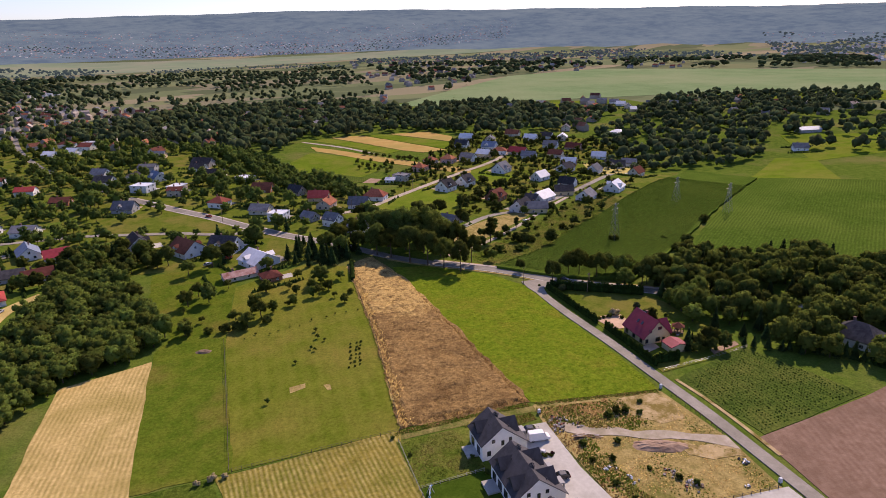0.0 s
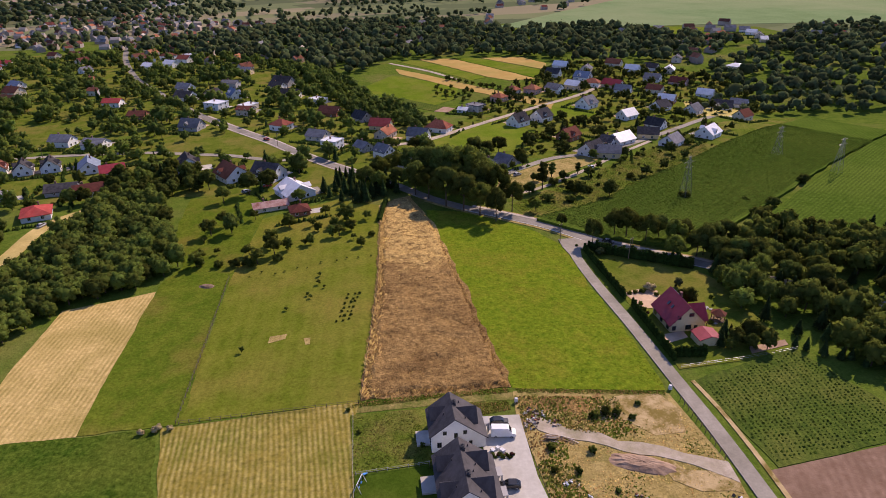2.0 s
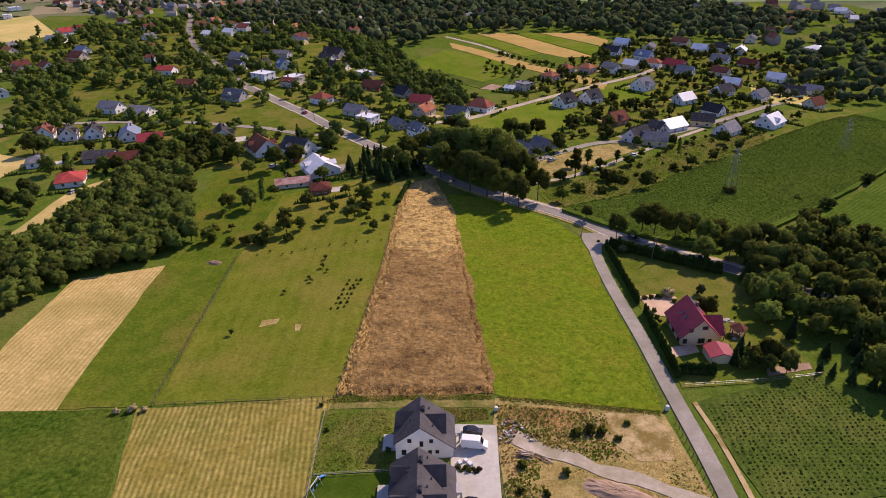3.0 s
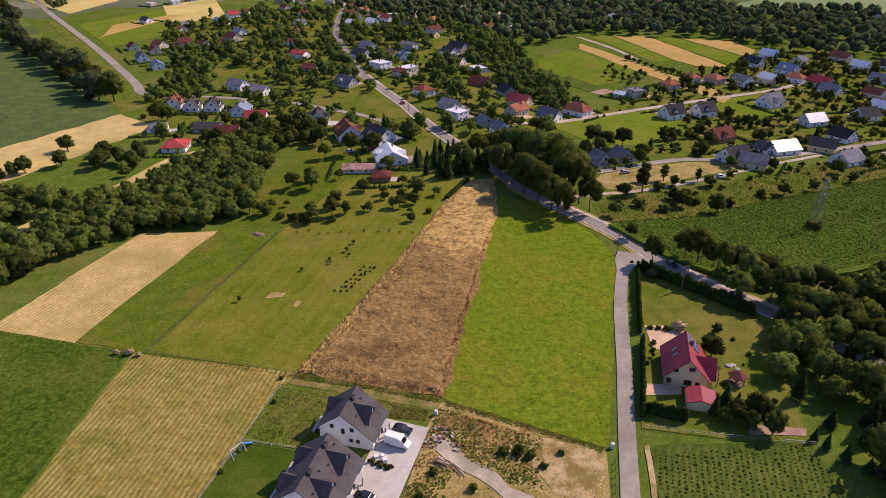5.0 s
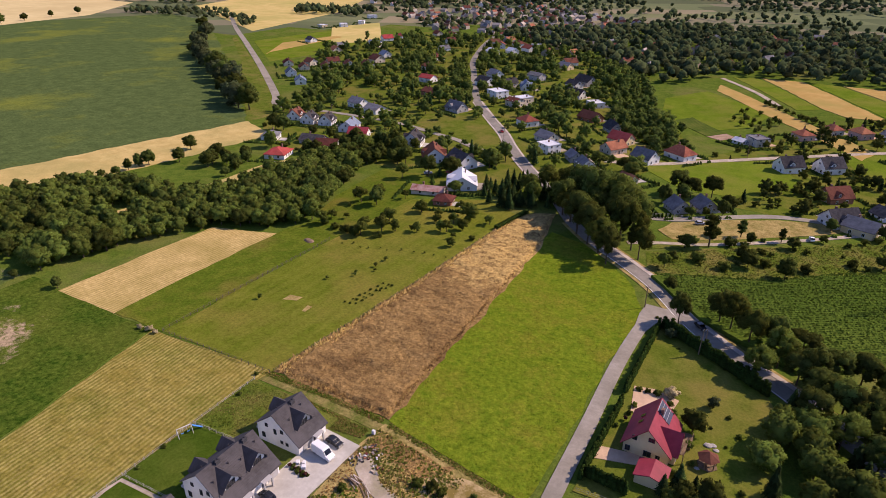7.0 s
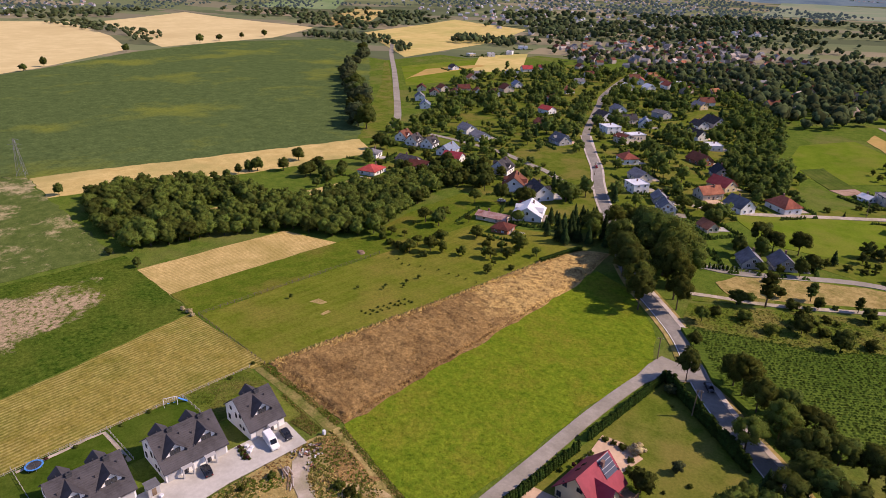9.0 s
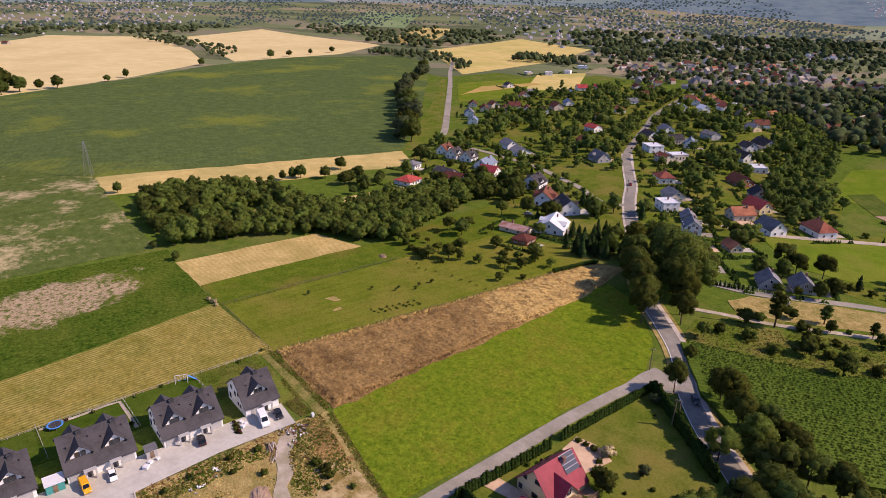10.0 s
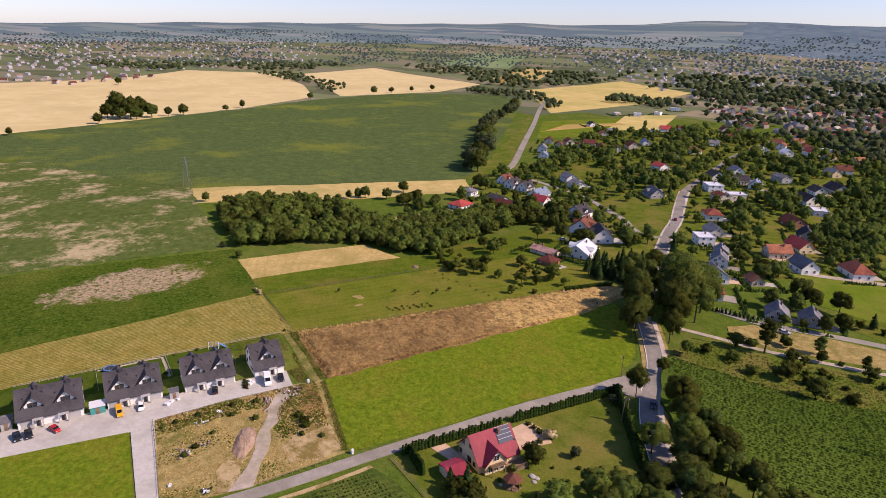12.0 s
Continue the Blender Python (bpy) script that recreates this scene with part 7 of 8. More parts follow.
ribbon("gravel_border", [(45.5, 99.3), (38, 99.0), (30.8, 98.6), (31.2, 90), (31.8, 80)], 0.9, M["gravel"], "narrow strip of pale gravel round the lawn", lift=0.2, category="path", keep=False)
# hedges round the village plots
pts = []
rh_ = np.random.RandomState(77)
for x, y, rot, a, b in HEDGES:
    ca, sa = math.cos(radians(rot)), math.sin(radians(rot))
    for side in rh_.choice(4, 2, replace=False):
        for u in np.arange(-1, 1.01, 0.09):
            p, q = ((a, b * u), (-a, b * u), (a * u, b), (a * u, -b))[side]
            hx, hy = x + ca * p - sa * q + rh_.uniform(-0.3, 0.3), y + sa * p + ca * q + rh_.uniform(-0.3, 0.3)
            if clear(hx, hy, 0.5):
                pts += [(hx, hy), (hx + rh_.uniform(-0.5, 0.5), hy + rh_.uniform(-0.5, 0.5))]
tufts("hedges", pts, LEAF["thuja"], "dark clipped hedges round the village gardens", 1.7, 1.7, rng, 0.1, "hedge", 0.8)
def box_hedge(pts, width, height, label):
    """A clipped hedge along a line: a bumpy box with leaf clumps."""
    V, F, N = [], [], []
    rg = np.random.RandomState(41)
    c = spline(pts, 0.9)
    for p in c:
        for s in (-0.25, 0.25):
            for zz in (0.3, 0.75):
                q = (p.x + s * width + rg.uniform(-0.08, 0.08), p.y + rg.uniform(-0.1, 0.1), gz(p.x, p.y) + height * zz)
                add_blob(V, F, q, width * 0.42, 1, rg, 0.12, 0.8)
                add_leaves(V, F, q, width * 0.48, 16, 0.13, rg)
                crown_normals(V, N, (p.x, p.y, q[2] - 0.4), q, rg, 0.2)
    tagged(new("hedge", leaf_mesh("hedge", V, F, N, LEAF["thuja"])), label, "hedge")


box_hedge([(38.4, 257), (40.0, 268), (41.6, 279)], 1.5, 2.0, "clipped dark green hedge at the head of the field")
for k in range(11):
    tree("thuja", 81.0 + k * 1.15, 298.6 + k * 0.62, 0.6)


# ---- fences, poles ----
POST = {}


def fence(pts, gap, height, label, post_mat="post", rails=2, rail_mat="post", thick=0.12):
    """A fence along a line: posts and rails as parts."""
    root = new("fence")
    x0, y0 = pts[0]
    root.matrix_basis = pose(x0, y0, gz(x0, y0))
    tagged(root, label, "fence")
    key = (height, post_mat, thick)
    if key not in POST:
        bm = bmesh.new()
        add_box(bm, 0, 0, height / 2 - 0.2, thick, thick, height + 0.4)
        me = bpy.data.meshes.new("post")
        bm.to_mesh(me)
        bm.free()
        me.materials.append(M[post_mat])
        POST[key] = me
    rail = bmesh.new()
    z0 = gz(x0, y0)
    for (xa, ya), (xb, yb) in zip(pts, pts[1:]):
        ln = math.hypot(xb - xa, yb - ya)
        n = max(1, int(ln / gap))
        ang = math.degrees(math.atan2(yb - ya, xb - xa))
        for k in range(n + 1):
            x, y = xa + (xb - xa) * k / n, ya + (yb - ya) * k / n
            p = new("post", POST[key])
            p.parent = root
            p.matrix_basis = pose(x - x0, y - y0, gz(x, y) - z0, 0, 0, ang)
            if k < n:
                x2, y2 = xa + (xb - xa) * (k + 1) / n, ya + (yb - ya) * (k + 1) / n
                za, zb = gz(x, y), gz(x2, y2)
                for r in range(rails):
                    hz = height * (r + 1) / (rails + 0.3)
                    sl = math.degrees(math.atan2(zb - za, ln / n))
                    bmesh.ops.create_cube(rail, size=1, matrix=pose((x + x2) / 2 - x0, (y + y2) / 2 - y0, (za + zb) / 2 - z0 + hz, 0, -sl, ang) @ Matrix.Diagonal((ln / n, 0.04, 0.05, 1)))
    tagged(part("rail", rail, M[rail_mat], root), kind="stuff")
    return root


fence([(-12.6, 141.8), (-13.4, 180), (-14.5, 219)], 2.4, 1.3, "dark post and wire fence beside the lawn")
fence([(-12.0, 141.8), (10, 141.6), (30.5, 141.4)], 2.4, 1.2, "dark post and wire fence beside the lawn")
fence([(31.0, 142.5), (36.2, 200), (38.8, 262)], 2.6, 1.1, "dark post and wire fence along the brown grass")
fence([(112.6, 143.4), (130, 145.0), (147, 147.6)], 2.2, 1.2, "thin metal garden fence", "metal", 2, "metal", 0.07)
fence([(106.8, 131.5), (107.3, 120), (107.6, 112)], 1.8, 1.1, "weathered wooden fence beside the lane", "wood", 1, "wood")
fence([(69.6, 92.6), (84, 92), (105, 91)], 2.2, 0.9, "low dark fence beside the drive")
fence([(68.0, 131), (67.6, 112), (69.4, 94)], 2.6, 0.5, "low dark edging along the drive", "post", 1)
fence([(29.2, 137.4), (29.4, 118.2), (30.2, 98), (31.2, 78), (31.8, 58)], 2.2, 1.0, "low pale garden fence", "stone", 2, "stone")
for yy in (118.2, 99.5, 79.5):
    fence([(30, yy), (45.5, yy + 0.6)], 2.2, 1.0, "low pale garden fence", "stone", 2, "stone")
fence([(75.8, 295.5), (92.7, 307.5), (106, 310)], 2.6, 1.6, "grey concrete panel fence", "greyw", 3, "greyw", 0.2)


def pole(x, y, h, twin=False, lab="weathered wooden power pole beside the road"):
    root = new("power_pole")
    root.matrix_basis = pose(x, y, gz(x, y) + 0.1, 0, 0, 30)
    tagged(root, lab, "pole")
    for s in ((-0.6, 0.6) if twin else (0,)):
        bm = bmesh.new()
        bmesh.ops.create_cone(bm, cap_ends=True, segments=8, radius1=0.17, radius2=0.11, depth=h + 0.6, matrix=pose(s, 0, h / 2 - 0.3, 0, -4 * s if twin else 0, 0))
        part("pole", bm, M["wood"], root)
    bm = bmesh.new()
    add_box(bm, 0, 0, h - 0.5, 1.8, 0.12, 0.14)
    part("crossarm", bm, M["wood"], root)
    for s in (-0.75, 0, 0.75):
        bm = bmesh.new()
        bmesh.ops.create_cone(bm, cap_ends=True, segments=6, radius1=0.07, radius2=0.05, depth=0.3, matrix=pose(s, 0, h - 0.28))
        part("insulator", bm, M["plastic"], root)


pole(104.6, 226.6, 7.5)
pole(124.6, 209.0, 8.0, True)
pole(-140, 372, 7.5)
pole(58, 372, 7.5)
pole(109, 421, 7.5)
pole(-16, 376, 7.5)


def pylon(x, y, h, rz):
    """A lattice pylon of four legs, braces and three arms."""
    root = new("pylon")
    root.matrix_basis = pose(x, y, gz(x, y), 0, 0, rz)
    tagged(root, "grey steel lattice power pylon in the field", "pylon", group="pylons")

    def bar(bm, a, b, r=0.06):
        a, b = Vector(a), Vector(b)
        m = Matrix.Translation((a + b) / 2) @ (b - a).to_track_quat("Z", "Y").to_matrix().to_4x4() @ Matrix.Diagonal((r * 2, r * 2, (b - a).length, 1))
        bmesh.ops.create_cube(bm, size=1, matrix=m)

    def half(z):
        return 1.8 * (1 - z / h) + 0.25

    for sx in (-1, 1):
        for sy in (-1, 1):
            bm = bmesh.new()
            bar(bm, (sx * half(-0.3), sy * half(-0.3), -0.3), (sx * half(h), sy * half(h), h), 0.055)
            part("leg", bm, M["metal"], root)
    bm = bmesh.new()
    z, k = 0.5, 0
    while z < h - 1.5:
        z2 = min(h, z + 2.0 + half(z) * 0.6)
        for s in (-1, 1):
            bar(bm, (-half(z), s * half(z), z), (half(z2), s * half(z2), z2), 0.022)
            bar(bm, (half(z), s * half(z), z), (-half(z2), s * half(z2), z2), 0.022)
            bar(bm, (s * half(z), -half(z), z), (s * half(z2), half(z2), z2), 0.022)
            bar(bm, (s * half(z), half(z), z), (s * half(z2), -half(z2), z2), 0.022)
        z = z2
    part("lattice", bm, M["metal"], root)
    for zz, ln in ((h - 0.6, 2.4), (h - 3.0, 3.4), (h - 5.4, 2.6)):
        bm = bmesh.new()
        for s in (-1, 1):
            bar(bm, (0, 0, zz), (s * ln, 0, zz), 0.04)
            bar(bm, (0, 0, zz + 0.9), (s * ln, 0, zz), 0.03)
        part("arm", bm, M["metal"], root)


pylon(173, 268, 20, 20)
pylon(259, 288, 18, 20)
pylon(249, 321, 16, 20)
pylon(-211, 138, 20, 60)


# ---- vehicles ----
def wheel_mesh():
    bm = bmesh.new()
    bmesh.ops.create_cone(bm, cap_ends=True, segments=16, radius1=0.32, radius2=0.32, depth=0.2, matrix=pose(0, 0, 0, 90))
    bmesh.ops.bevel(bm, geom=bm.edges[:], offset=0.03, segments=1, affect="EDGES")
    tyre = bpy.data.meshes.new("tyre")
    bm.to_mesh(tyre)
    tyre.materials.append(M["rubber"])
    bm.clear()
    bmesh.ops.create_cone(bm, cap_ends=True, segments=12, radius1=0.2, radius2=0.2, depth=0.23, matrix=pose(0, 0, 0, 90))
    rim = bpy.data.meshes.new("rim")
    bm.to_mesh(rim)
    bm.free()
    rim.materials.append(M["alu"])
    return tyre, rim


TYRE, RIM = wheel_mesh()


def car(x, y, rot, paint, label, van=False, z=0.26, scale=1.0):
    """A car along its own x: body, glasshouse, four wheels, lamps."""
    root = new("van" if van else "car")
    root.matrix_basis = pose(x, y, gz(x, y) + z, 0, 0, rot)
    tagged(root, label, "van" if van else "car", group="parked cars")
    FOOT.append((x, y, 2.5))
    if van:
        L, W = 5.6, 2.0
        prof = [(-2.8, 0.35), (2.75, 0.35), (2.8, 0.9), (2.55, 1.15), (1.75, 1.35), (1.15, 2.35), (0.9, 2.5), (-2.7, 2.5), (-2.8, 2.3)]
        glass = [(1.72, 1.40), (1.18, 2.28), (0.55, 2.28), (0.45, 1.40)]
    else:
        L, W = 4.3, 1.76
        prof = [(-2.12, 0.32), (2.1, 0.32), (2.15, 0.62), (1.95, 0.82), (1.0, 0.95), (0.35, 1.42), (-1.25, 1.44), (-1.95, 1.0), (-2.14, 0.9)]
        glass = [(0.95, 0.98), (0.36, 1.38), (-1.22, 1.40), (-1.85, 1.0)]
    bm = extrude_profile(prof, -W / 2, W / 2)
    top = max(p[1] for p in prof)
    for v in bm.verts:
        if v.co.z > top * 0.62:
            v.co.y *= 0.86 if not van else 0.94
    bmesh.ops.bevel(bm, geom=bm.edges[:], offset=0.07, segments=2, affect="EDGES")
    part("body", bm, M[paint], root)
    bm = extrude_profile(glass, -W / 2 * 0.93, W / 2 * 0.93)
    part("side_glass", bm, M["glass"], root)
    bm = bmesh.new()
    xa, za, xb, zb = (1.8, 1.38, 1.2, 2.3) if van else (1.02, 0.99, 0.40, 1.40)
    k = W / 2 * 0.76
    off = 0.035
    bm.faces.new([bm.verts.new(p) for p in ((xa + off, -k, za + off), (xa + off, k, za + off), (xb + off, k * 0.94, zb + off), (xb + off, -k * 0.94, zb + off))])
    bmesh.ops.solidify(bm, geom=bm.faces[:], thickness=0.02)
    part("windscreen", bm, M["glass"], root)
    if not van:
        bm = bmesh.new()
        bm.faces.new([bm.verts.new(p) for p in ((-1.96, -k, 1.04), (-1.3, -k * 0.94, 1.46), (-1.3, k * 0.94, 1.46), (-1.96, k, 1.04))])
        bmesh.ops.solidify(bm, geom=bm.faces[:], thickness=0.02)
        part("rear_window", bm, M["glass"], root)
    for sx in (-1, 1):
        for sy in (-1, 1):
            t = new("tyre", TYRE)
            t.parent = root
            t.matrix_basis = pose(sx * L * 0.31, sy * (W / 2 - 0.1), 0.32)
            r = new("rim", RIM)
            r.parent = t
    for sy in (-1, 1):
        for xx, m, nm in ((prof[2][0] - 0.03, "lamp", "headlight"), (prof[-1][0] + 0.03, "tail", "tail_light")):
            o = part(nm, box_bm(0.08, 0.34, 0.16, 0.02), M[m], root)
            o.matrix_basis = pose(xx, sy * (W / 2 - 0.24), 0.68 if not van else 0.85)
    root.scale = (scale, scale, scale)


car(62.6, 124.9, -8, "c_white", "white panel van parked on the paved drive", True)
car(62.4, 128.9, -6, "c_black", "black car parked on the paved drive")
car(61.0, 110.0, 172, "c_black", "black car parked on the paved drive")
car(61.8, 84.9, 4, "c_yellow", "yellow van parked on the paved drive", True, scale=0.8)
car(61.4, 90.4, -4, "c_white", "white hatchback parked on the paved drive", scale=0.92)
car(62.8, 69.7, 30, "c_red", "red hatchback parked on the paved drive", scale=0.9)
car(62.4, 61.3, 12, "c_black", "black car parked on the paved drive")
car(62.4, 63.9, 10, "c_black", "black car parked on the paved drive")
car(121.8, 223.0, -46, "c_black", "dark car standing on the village road")
car(-24, 389.5, 128, "c_red", "red car standing on the village road")
car(-13, 309, 20, "c_red", "red car parked in a yard")
car(-22, 303, 40, "c_silver", "silver car parked in a yard")
car(-100, 276, 70, "c_silver", "silver car parked in a yard")
car(106, 306, 30, "c_silver", "silver car parked in a yard")
car(146, 315, 100, "c_white", "white car parked in a yard")


# ---- things on the building plot and in the gardens ----
def heap(x, y, sx, sy, h, material, label, category, seed, name="earth_mound"):
    """A heap with a ragged flank and a flat trampled crown."""
    bm = bmesh.new()
    n, rings = 26, 6
    rg = np.random.RandomState(seed)
    prev = None
    for r in range(rings + 1):
        u = r / rings
        ring = []
        for i in range(n):
            a = 6.283 * i / n
            wob = 1 + 0.16 * noise.noise((math.cos(a) * 2, math.sin(a) * 2, seed)) + rg.uniform(-0.05, 0.05)
            px, py = sx * (1 - u * 0.96) * math.cos(a) * wob, sy * (1 - u * 0.96) * math.sin(a) * wob
            ring.append(bm.verts.new((px, py, -0.2 + (h + 0.2) * min(1, u * 1.9) + rg.uniform(-0.08, 0.08) * h)))
        if prev:
            for i in range(n):
                bm.faces.new((prev[i], prev[(i + 1) % n], ring[(i + 1) % n], ring[i]))
        prev = ring
    bm.faces.new(prev)
    ob = part(name, bm, material)
    ob.matrix_basis = pose(x, y, gz(x, y) + 0.1, 0, 0, -22)
    return tagged(ob, label, category)


heap(89.5, 112.6, 8.0, 2.9, 0.8, M["earth"], "long low ramp of dug reddish earth beside the track", "earth heap", 3)
heap(-21, 214.5, 3.4, 1.8, 0.5, M["wood"], "low heap of brown cuttings on the grass", "heap", 5)


def rubble(x, y, size, count, label, seed, mats=("rubble",)):
    """A pile of broken blocks and boards."""
    rg = np.random.RandomState(seed)
    root = new("rubble_pile")
    root.matrix_basis = pose(x, y, gz(x, y) + 0.12)
    tagged(root, label, "rubble")
    for k in range(count):
        r, a = size * math.sqrt(rg.uniform()), rg.uniform(0, 6.283)
        bm = bmesh.new()
        bmesh.ops.create_cube(bm, size=1, matrix=pose(0, 0, 0, rg.uniform(-25, 25), rg.uniform(-25, 25), rg.uniform(0, 180)) @ Matrix.Diagonal((rg.uniform(0.2, 0.8), rg.uniform(0.2, 0.55), rg.uniform(0.12, 0.4), 1)))
        for v in bm.verts:
            v.co += Vector(rg.uniform(-0.08, 0.08, 3))
        o = part("block", bm, M[mats[k % len(mats)]], root)
        o.matrix_basis = pose(r * math.cos(a), r * math.sin(a), 0.15 + 0.5 * (1 - r / size) * rg.uniform(0.2, 1))


RUB = ("rubble", "stone", "brick", "r_dark", "stone", "rubble", "plastic", "wood", "r_brown")
rubble(71.0, 130.6, 2.6, 34, "pile of broken bricks, foil and building waste", 1, RUB)
rubble(69.6, 127.4, 1.6, 16, "pile of broken bricks and building waste", 2, RUB)
rubble(75.0, 127.2, 1.4, 10, "small pile of rubble blocks", 3, RUB)
rubble(87.6, 97.6, 2.2, 20, "pile of rubble and white foil among weeds", 4, RUB)
rubble(85.4, 103.0, 1.6, 12, "pile of grey rubble among weeds", 5, RUB)
rubble(104.6, 101.0, 1.3, 14, "pile of dark rubbish beside the lane", 6, ("r_dark", "plastic", "c_black"))
rubble(98.8, 93.5, 0.6, 4, "small pile of stones", 7, ("stone", "plastic"))
rubble(73.4, 109.0, 1.6, 10, "pile of rubble and white foil among weeds", 8, ("c_white", "stone"))
rubble(76.0, 104.0, 1.8, 10, "pile of rubble and white foil among weeds", 9, ("c_white", "stone"))


def boards(x, y, rot, count, label, seed):
    rg = np.random.RandomState(seed)
    root = new("board_pile")
    root.matrix_basis = pose(x, y, gz(x, y) + 0.15, 0, 0, rot)
    tagged(root, label, "timber")
    for k in range(count):
        o = part("board", box_bm(rg.uniform(2.2, 4.0), 0.2, 0.06), M["wood" if k % 3 else "kerb"], root)
        o.matrix_basis = pose(rg.uniform(-0.6, 0.6), rg.uniform(-1.0, 1.0), 0.08 + 0.04 * k * rg.uniform(0.4, 1), 0, 0, rg.uniform(-16, 16))


boards(72.8, 122.6, -14, 16, "loose heap of pale used boards", 1)
boards(76.6, 121.6, -30, 8, "loose heap of pale used boards", 2)
for x, y, s, kind in ((72.0, 119.5, 0.5, "bush"), (84.5, 128.2, 0.6, "bush"), (87.5, 129.0, 0.65, "bush"), (90.0, 128.5, 0.55, "bush"), (93.0, 126.5, 0.45, "bush"), (76, 112, 0.4, "bush"), (72, 104, 0.45, "bush"), (73, 98, 0.4, "bush"),
                      (80.5, 117.4, 0.45, "bush"), (86.5, 101.0, 0.45, "bush"), (89.0, 98.0, 0.4, "bush"), (71, 113, 0.4, "bush"), (96, 131, 0.35, "bush"), (82, 106, 0.3, "bush"), (74, 94.5, 0.3, "bush"),
                      (30.6, 131.0, 0.3, "bush"), (44.5, 124.5, 0.35, "bush"), (30.2, 109.5, 0.3, "bush"), (46.0, 117.5, 0.4, "bush"), (31, 102.5, 0.25, "bush"), (32, 92, 0.3, "bush"), (32, 86, 0.25, "plum"), (43.5, 98.5, 0.3, "bush"),
                      (28, 139.2, 0.3, "bush"), (-16.5, 140.3, 0.5, "cream"), (-20, 139.6, 0.4, "cream"), (-13.5, 140.0, 0.4, "cream"), (109.5, 222.0, 0.28, "bush")):
    tree(kind, x, y, s)
for k in range(11):
    tree("bush" if k % 3 else "plum", 58.6 + 0.5 * k, 118.9 - 0.05 * k + 0.4 * math.sin(k * 2.1), 0.24 + 0.05 * math.sin(k * 1.7))


def white_post(x, y):
    bm = box_bm(0.7, 0.7, 1.3, 0.05)
    ob = part("marker_post", bm, M["plastic"])
    ob.matrix_basis = pose(x, y, gz(x, y) + 0.6)
    tagged(ob, "short white concrete marker post on grass", "post")


white_post(67.9, 135.8)
white_post(106.1, 135.6)
white_post(107.0, 92.5)


def gazebo(x, y):
    root = new("gazebo")
    root.matrix_basis = pose(x, y, gz(x, y) + 0.12, 0, 0, 20)
    tagged(root, "small timber garden gazebo with dark red hipped roof", "gazebo")
    bm = bmesh.new()
    bmesh.ops.create_cone(bm, cap_ends=True, segments=6, radius1=2.4, radius2=0.08, depth=1.4, matrix=pose(0, 0, 2.9))
    part("roof", bm, M["r_brown"], root)
    for k in range(6):
        bm = bmesh.new()
        add_box(bm, 1.8 * math.cos(k * 1.047), 1.8 * math.sin(k * 1.047), 1.1, 0.16, 0.16, 2.4)
        part("post", bm, M["wood"], root)
    bm = bmesh.new()
    bmesh.ops.create_cone(bm, cap_ends=True, segments=6, radius1=2.2, radius2=2.2, depth=0.2, matrix=pose(0, 0, 0.05))
    part("floor", bm, M["wood"], root)
    bm = bmesh.new()
    bmesh.ops.create_cone(bm, cap_ends=True, segments=12, radius1=0.6, radius2=0.6, depth=0.08, matrix=pose(0, 0, 0.8))
    add_box(bm, 0, 0, 0.45, 0.15, 0.15, 0.7)
    part("table", bm, M["wood"], root)


gazebo(133.9, 165.2)
for x, y, s in ((133.0, 171.6, 1.0), (134.0, 172.2, 0.8), (134.8, 170.9, 0.7), (132.2, 163.0, 0.6)):
    bm = bmesh.new()
    bmesh.ops.create_icosphere(bm, subdivisions=2, radius=s)
    for v in bm.verts:
        v.co = Vector((v.co.x, v.co.y * 0.8, v.co.z * 0.4)) * (1 + 0.2 * noise.noise(v.co * 2 + Vector((x, 0, 0))))
    ob = part("boulder", bm, M["stone"])
    ob.matrix_basis = pose(x, y, gz(x, y) + 0.25 * s)
    tagged(ob, "pale flat boulder in the garden lawn", "stone", group="boulders of the rockery")


def swing(x, y):
    root = new("garden_swing")
    root.matrix_basis = pose(x, y, gz(x, y) + 0.15, 0, 0, 70)
    tagged(root, "white garden swing frame with blue slide", "swing")

    def rod(name, a, b, m, r=0.06):
        a, b = Vector(a), Vector(b)
        bm = bmesh.new()
        bmesh.ops.create_cone(bm, cap_ends=True, segments=8, radius1=r, radius2=r, depth=(b - a).length, matrix=Matrix.Translation((a + b) / 2) @ (b - a).to_track_quat("Z", "Y").to_matrix().to_4x4())
        part(name, bm, M[m], root)

    for sx in (-1.6, 1.6):
        for sy in (-0.9, 0.9):
            rod("leg", (sx, sy, -0.1), (sx, 0, 2.2), "plastic")
    rod("crossbar", (-1.6, 0, 2.2), (1.6, 0, 2.2), "plastic", 0.08)
    for sx in (-0.8, 0.6):
        rod("rope", (sx, 0, 2.2), (sx, 0, 0.6), "plastic", 0.02)
        rod("rope", (sx + 0.45, 0, 2.2), (sx + 0.45, 0, 0.6), "plastic", 0.02)
        bm = bmesh.new()
        add_box(bm, sx + 0.22, 0, 0.56, 0.55, 0.25, 0.06)
        part("seat", bm, M["blue"], root)
    bm = bmesh.new()
    bmesh.ops.create_cube(bm, size=1, matrix=pose(2.9, 0, 0.9, 0, 36, 0) @ Matrix.Diagonal((2.6, 0.6, 0.12, 1)))
    part("slide", bm, M["blue"], root)


swing(30.9, 114.6)


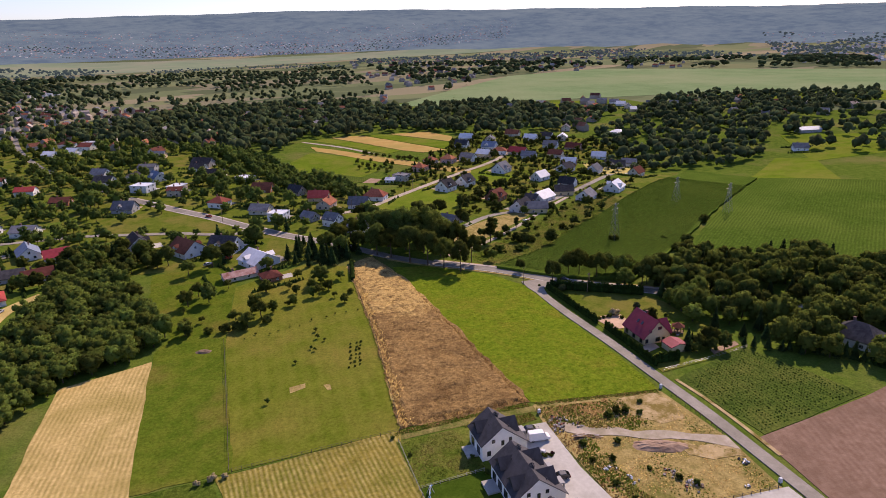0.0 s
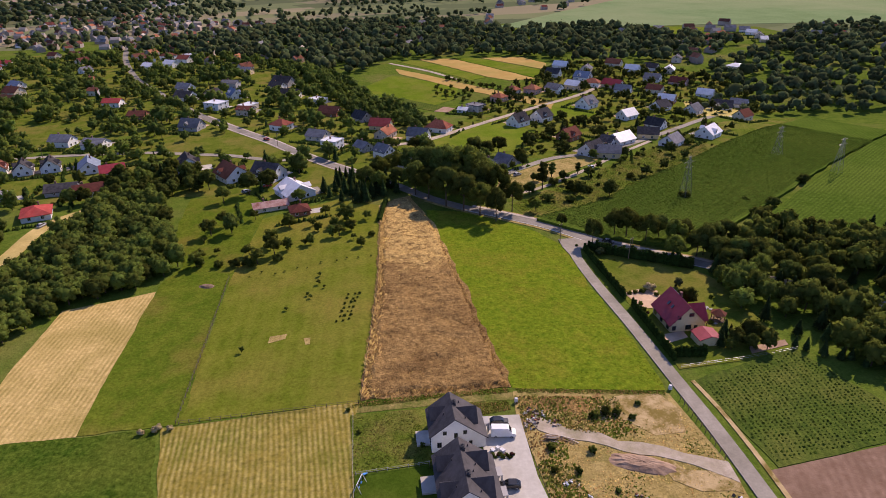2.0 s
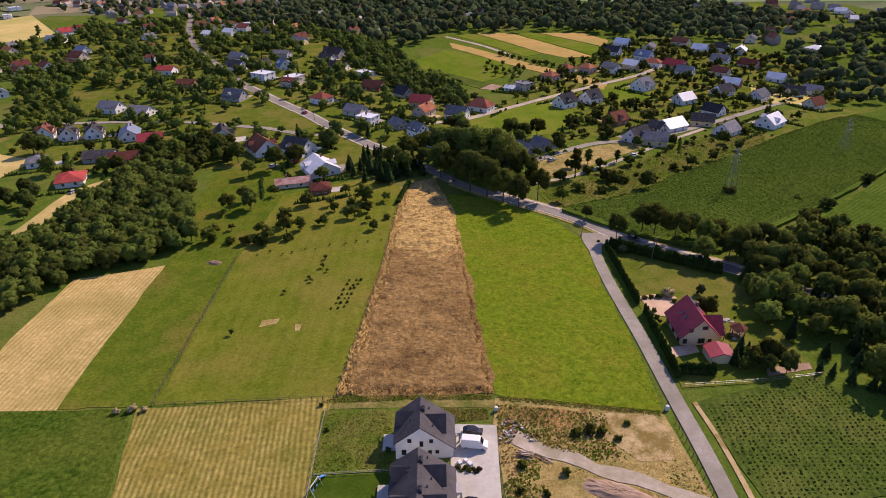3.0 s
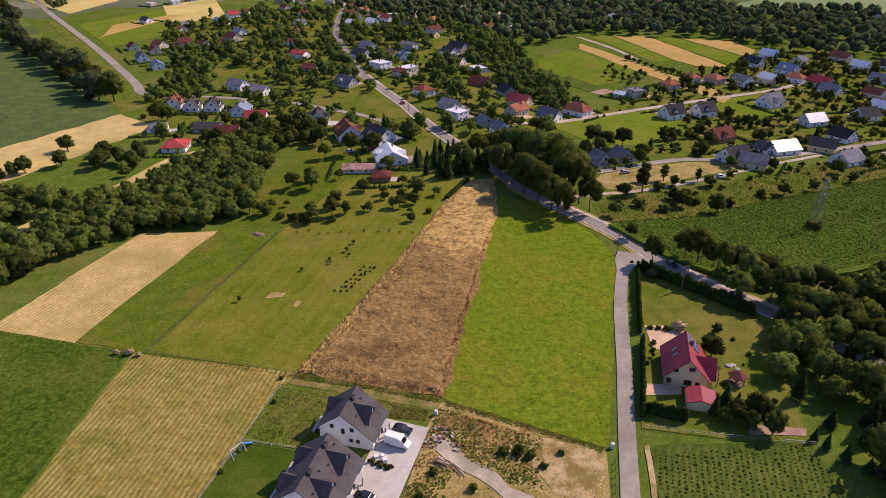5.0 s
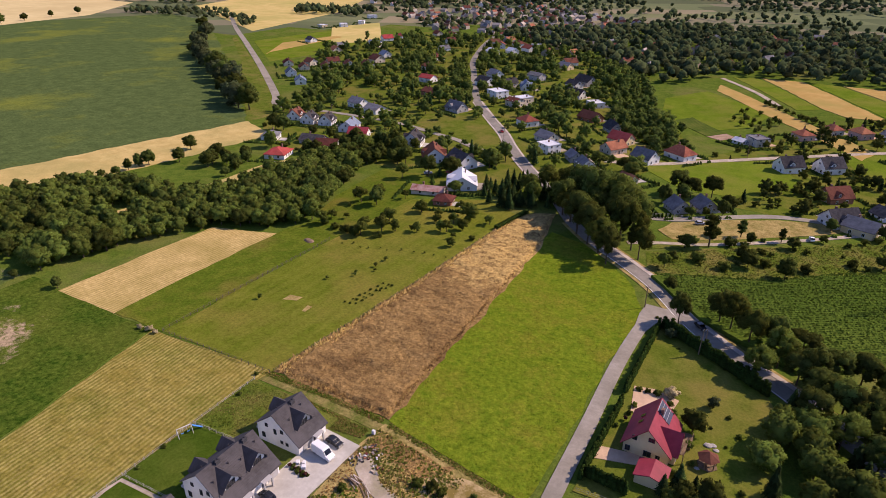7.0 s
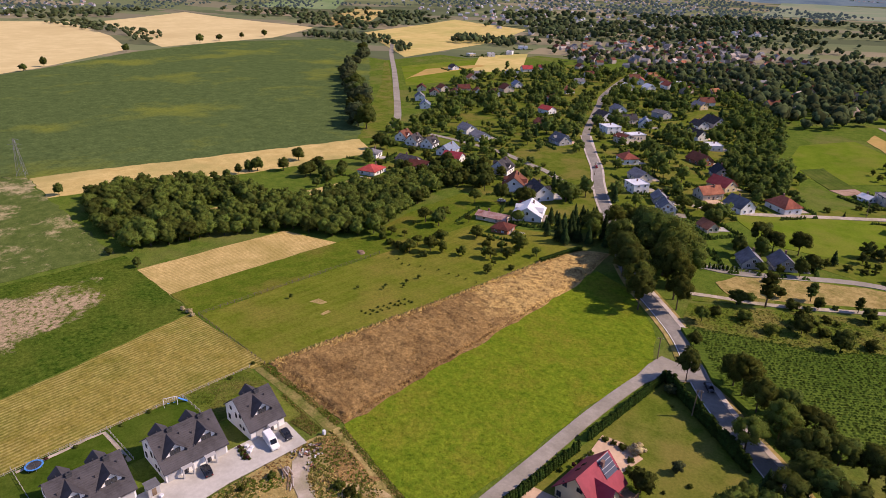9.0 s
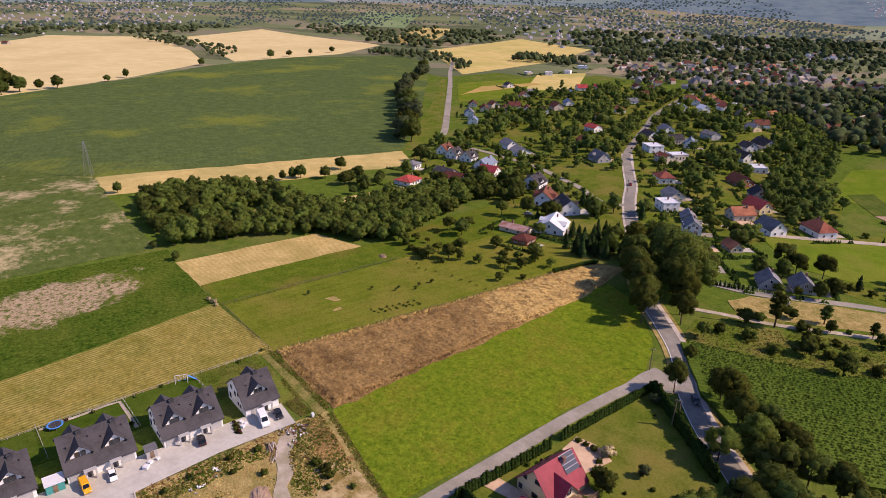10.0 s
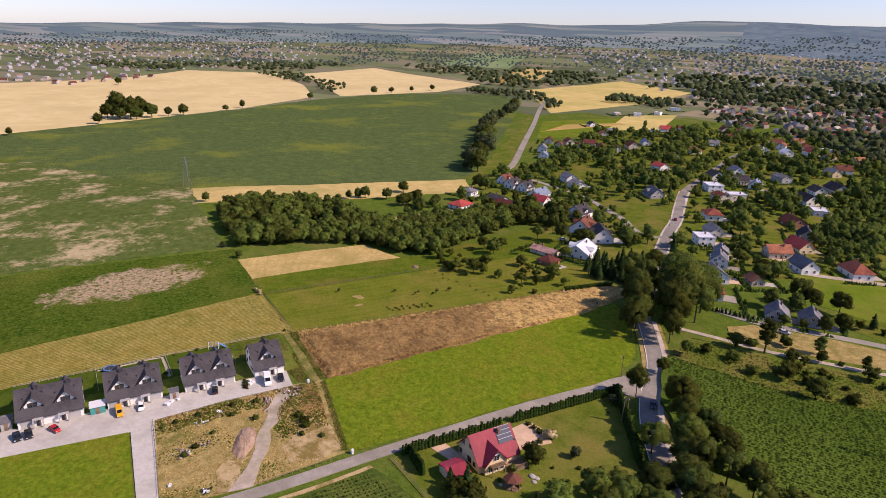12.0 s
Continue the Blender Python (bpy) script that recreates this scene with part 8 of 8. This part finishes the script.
def trampoline(x, y):
    root = new("trampoline")
    root.matrix_basis = pose(x, y, gz(x, y) + 0.15)
    tagged(root, "round garden trampoline with blue rim", "trampoline")
    bm = bmesh.new()
    bmesh.ops.create_cone(bm, cap_ends=True, segments=20, radius1=1.55, radius2=1.55, depth=0.05, matrix=pose(0, 0, 0.85))
    part("mat", bm, M["r_dark"], root)
    bm = bmesh.new()
    for k in range(20):
        a = 6.283 * k / 20
        add_box(bm, 1.65 * math.cos(a), 1.65 * math.sin(a), 0.88, 0.4, 0.54, 0.1, math.degrees(a))
    part("rim", bm, M["blue"], root)
    for k in range(6):
        bm = bmesh.new()
        add_box(bm, 1.6 * math.cos(k * 1.047), 1.6 * math.sin(k * 1.047), 0.35, 0.07, 0.07, 0.9)
        add_box(bm, 1.6 * math.cos(k * 1.047), 1.6 * math.sin(k * 1.047), 1.6, 0.05, 0.05, 1.6)
        part("leg", bm, M["metal"], root)


trampoline(33.2, 83.4)


def shed(x, y, rot, w, l, h, m, roof, lab):
    root = new("shed")
    root.matrix_basis = pose(x, y, gz(x, y) + 0.2, 0, 0, rot)
    tagged(root, lab, "shed")
    part("wall", box_at(w, l, h + 0.3, -0.3), M[m], root)
    bm = bmesh.new()
    bmesh.ops.create_cube(bm, size=1, matrix=pose(0, 0, h + 0.15, 0, 5, 0) @ Matrix.Diagonal((w + 0.4, l + 0.4, 0.1, 1)))
    part("roof", bm, M[roof], root)
    d = part("door", box_bm(0.9, 0.08, h * 0.85), M["wood"], root)
    d.matrix_basis = pose(w / 2 + 0.03, 0, h * 0.43, 0, 0, 90)


shed(57.6, 79.8, 0, 3.0, 3.6, 2.2, "teal", "r_light", "small teal shed with pale metal roof")
shed(58.8, 99.2, 0, 2.2, 2.4, 2.1, "greyw", "r_grey", "small grey garden shed by the drive")
shed(55.0, 58.6, 0, 3.6, 2.4, 2.2, "greyw", "r_grey", "small grey garden shed by the drive")
shed(-84, 268, 20, 3.0, 5.0, 2.0, "wood", "r_rust", "weathered wooden shed with rusty roof")
for x, y, s in ((61.6, 98.2, 0.9), (62.8, 97.0, 1.1), (61.2, 100.0, 0.7), (59.4, 120.4, 0.8), (60.6, 121.0, 0.7), (61.4, 120.0, 0.9)):
    bm = box_bm(s, s * 1.2, s * 0.7, 0.03)
    ob = part("crate", bm, M["plastic"])
    ob.matrix_basis = pose(x, y, gz(x, y) + 0.24 + s * 0.35, 0, 0, 40 * s)
    tagged(ob, "pale wrapped building material on the paving", "crate", group="building material")
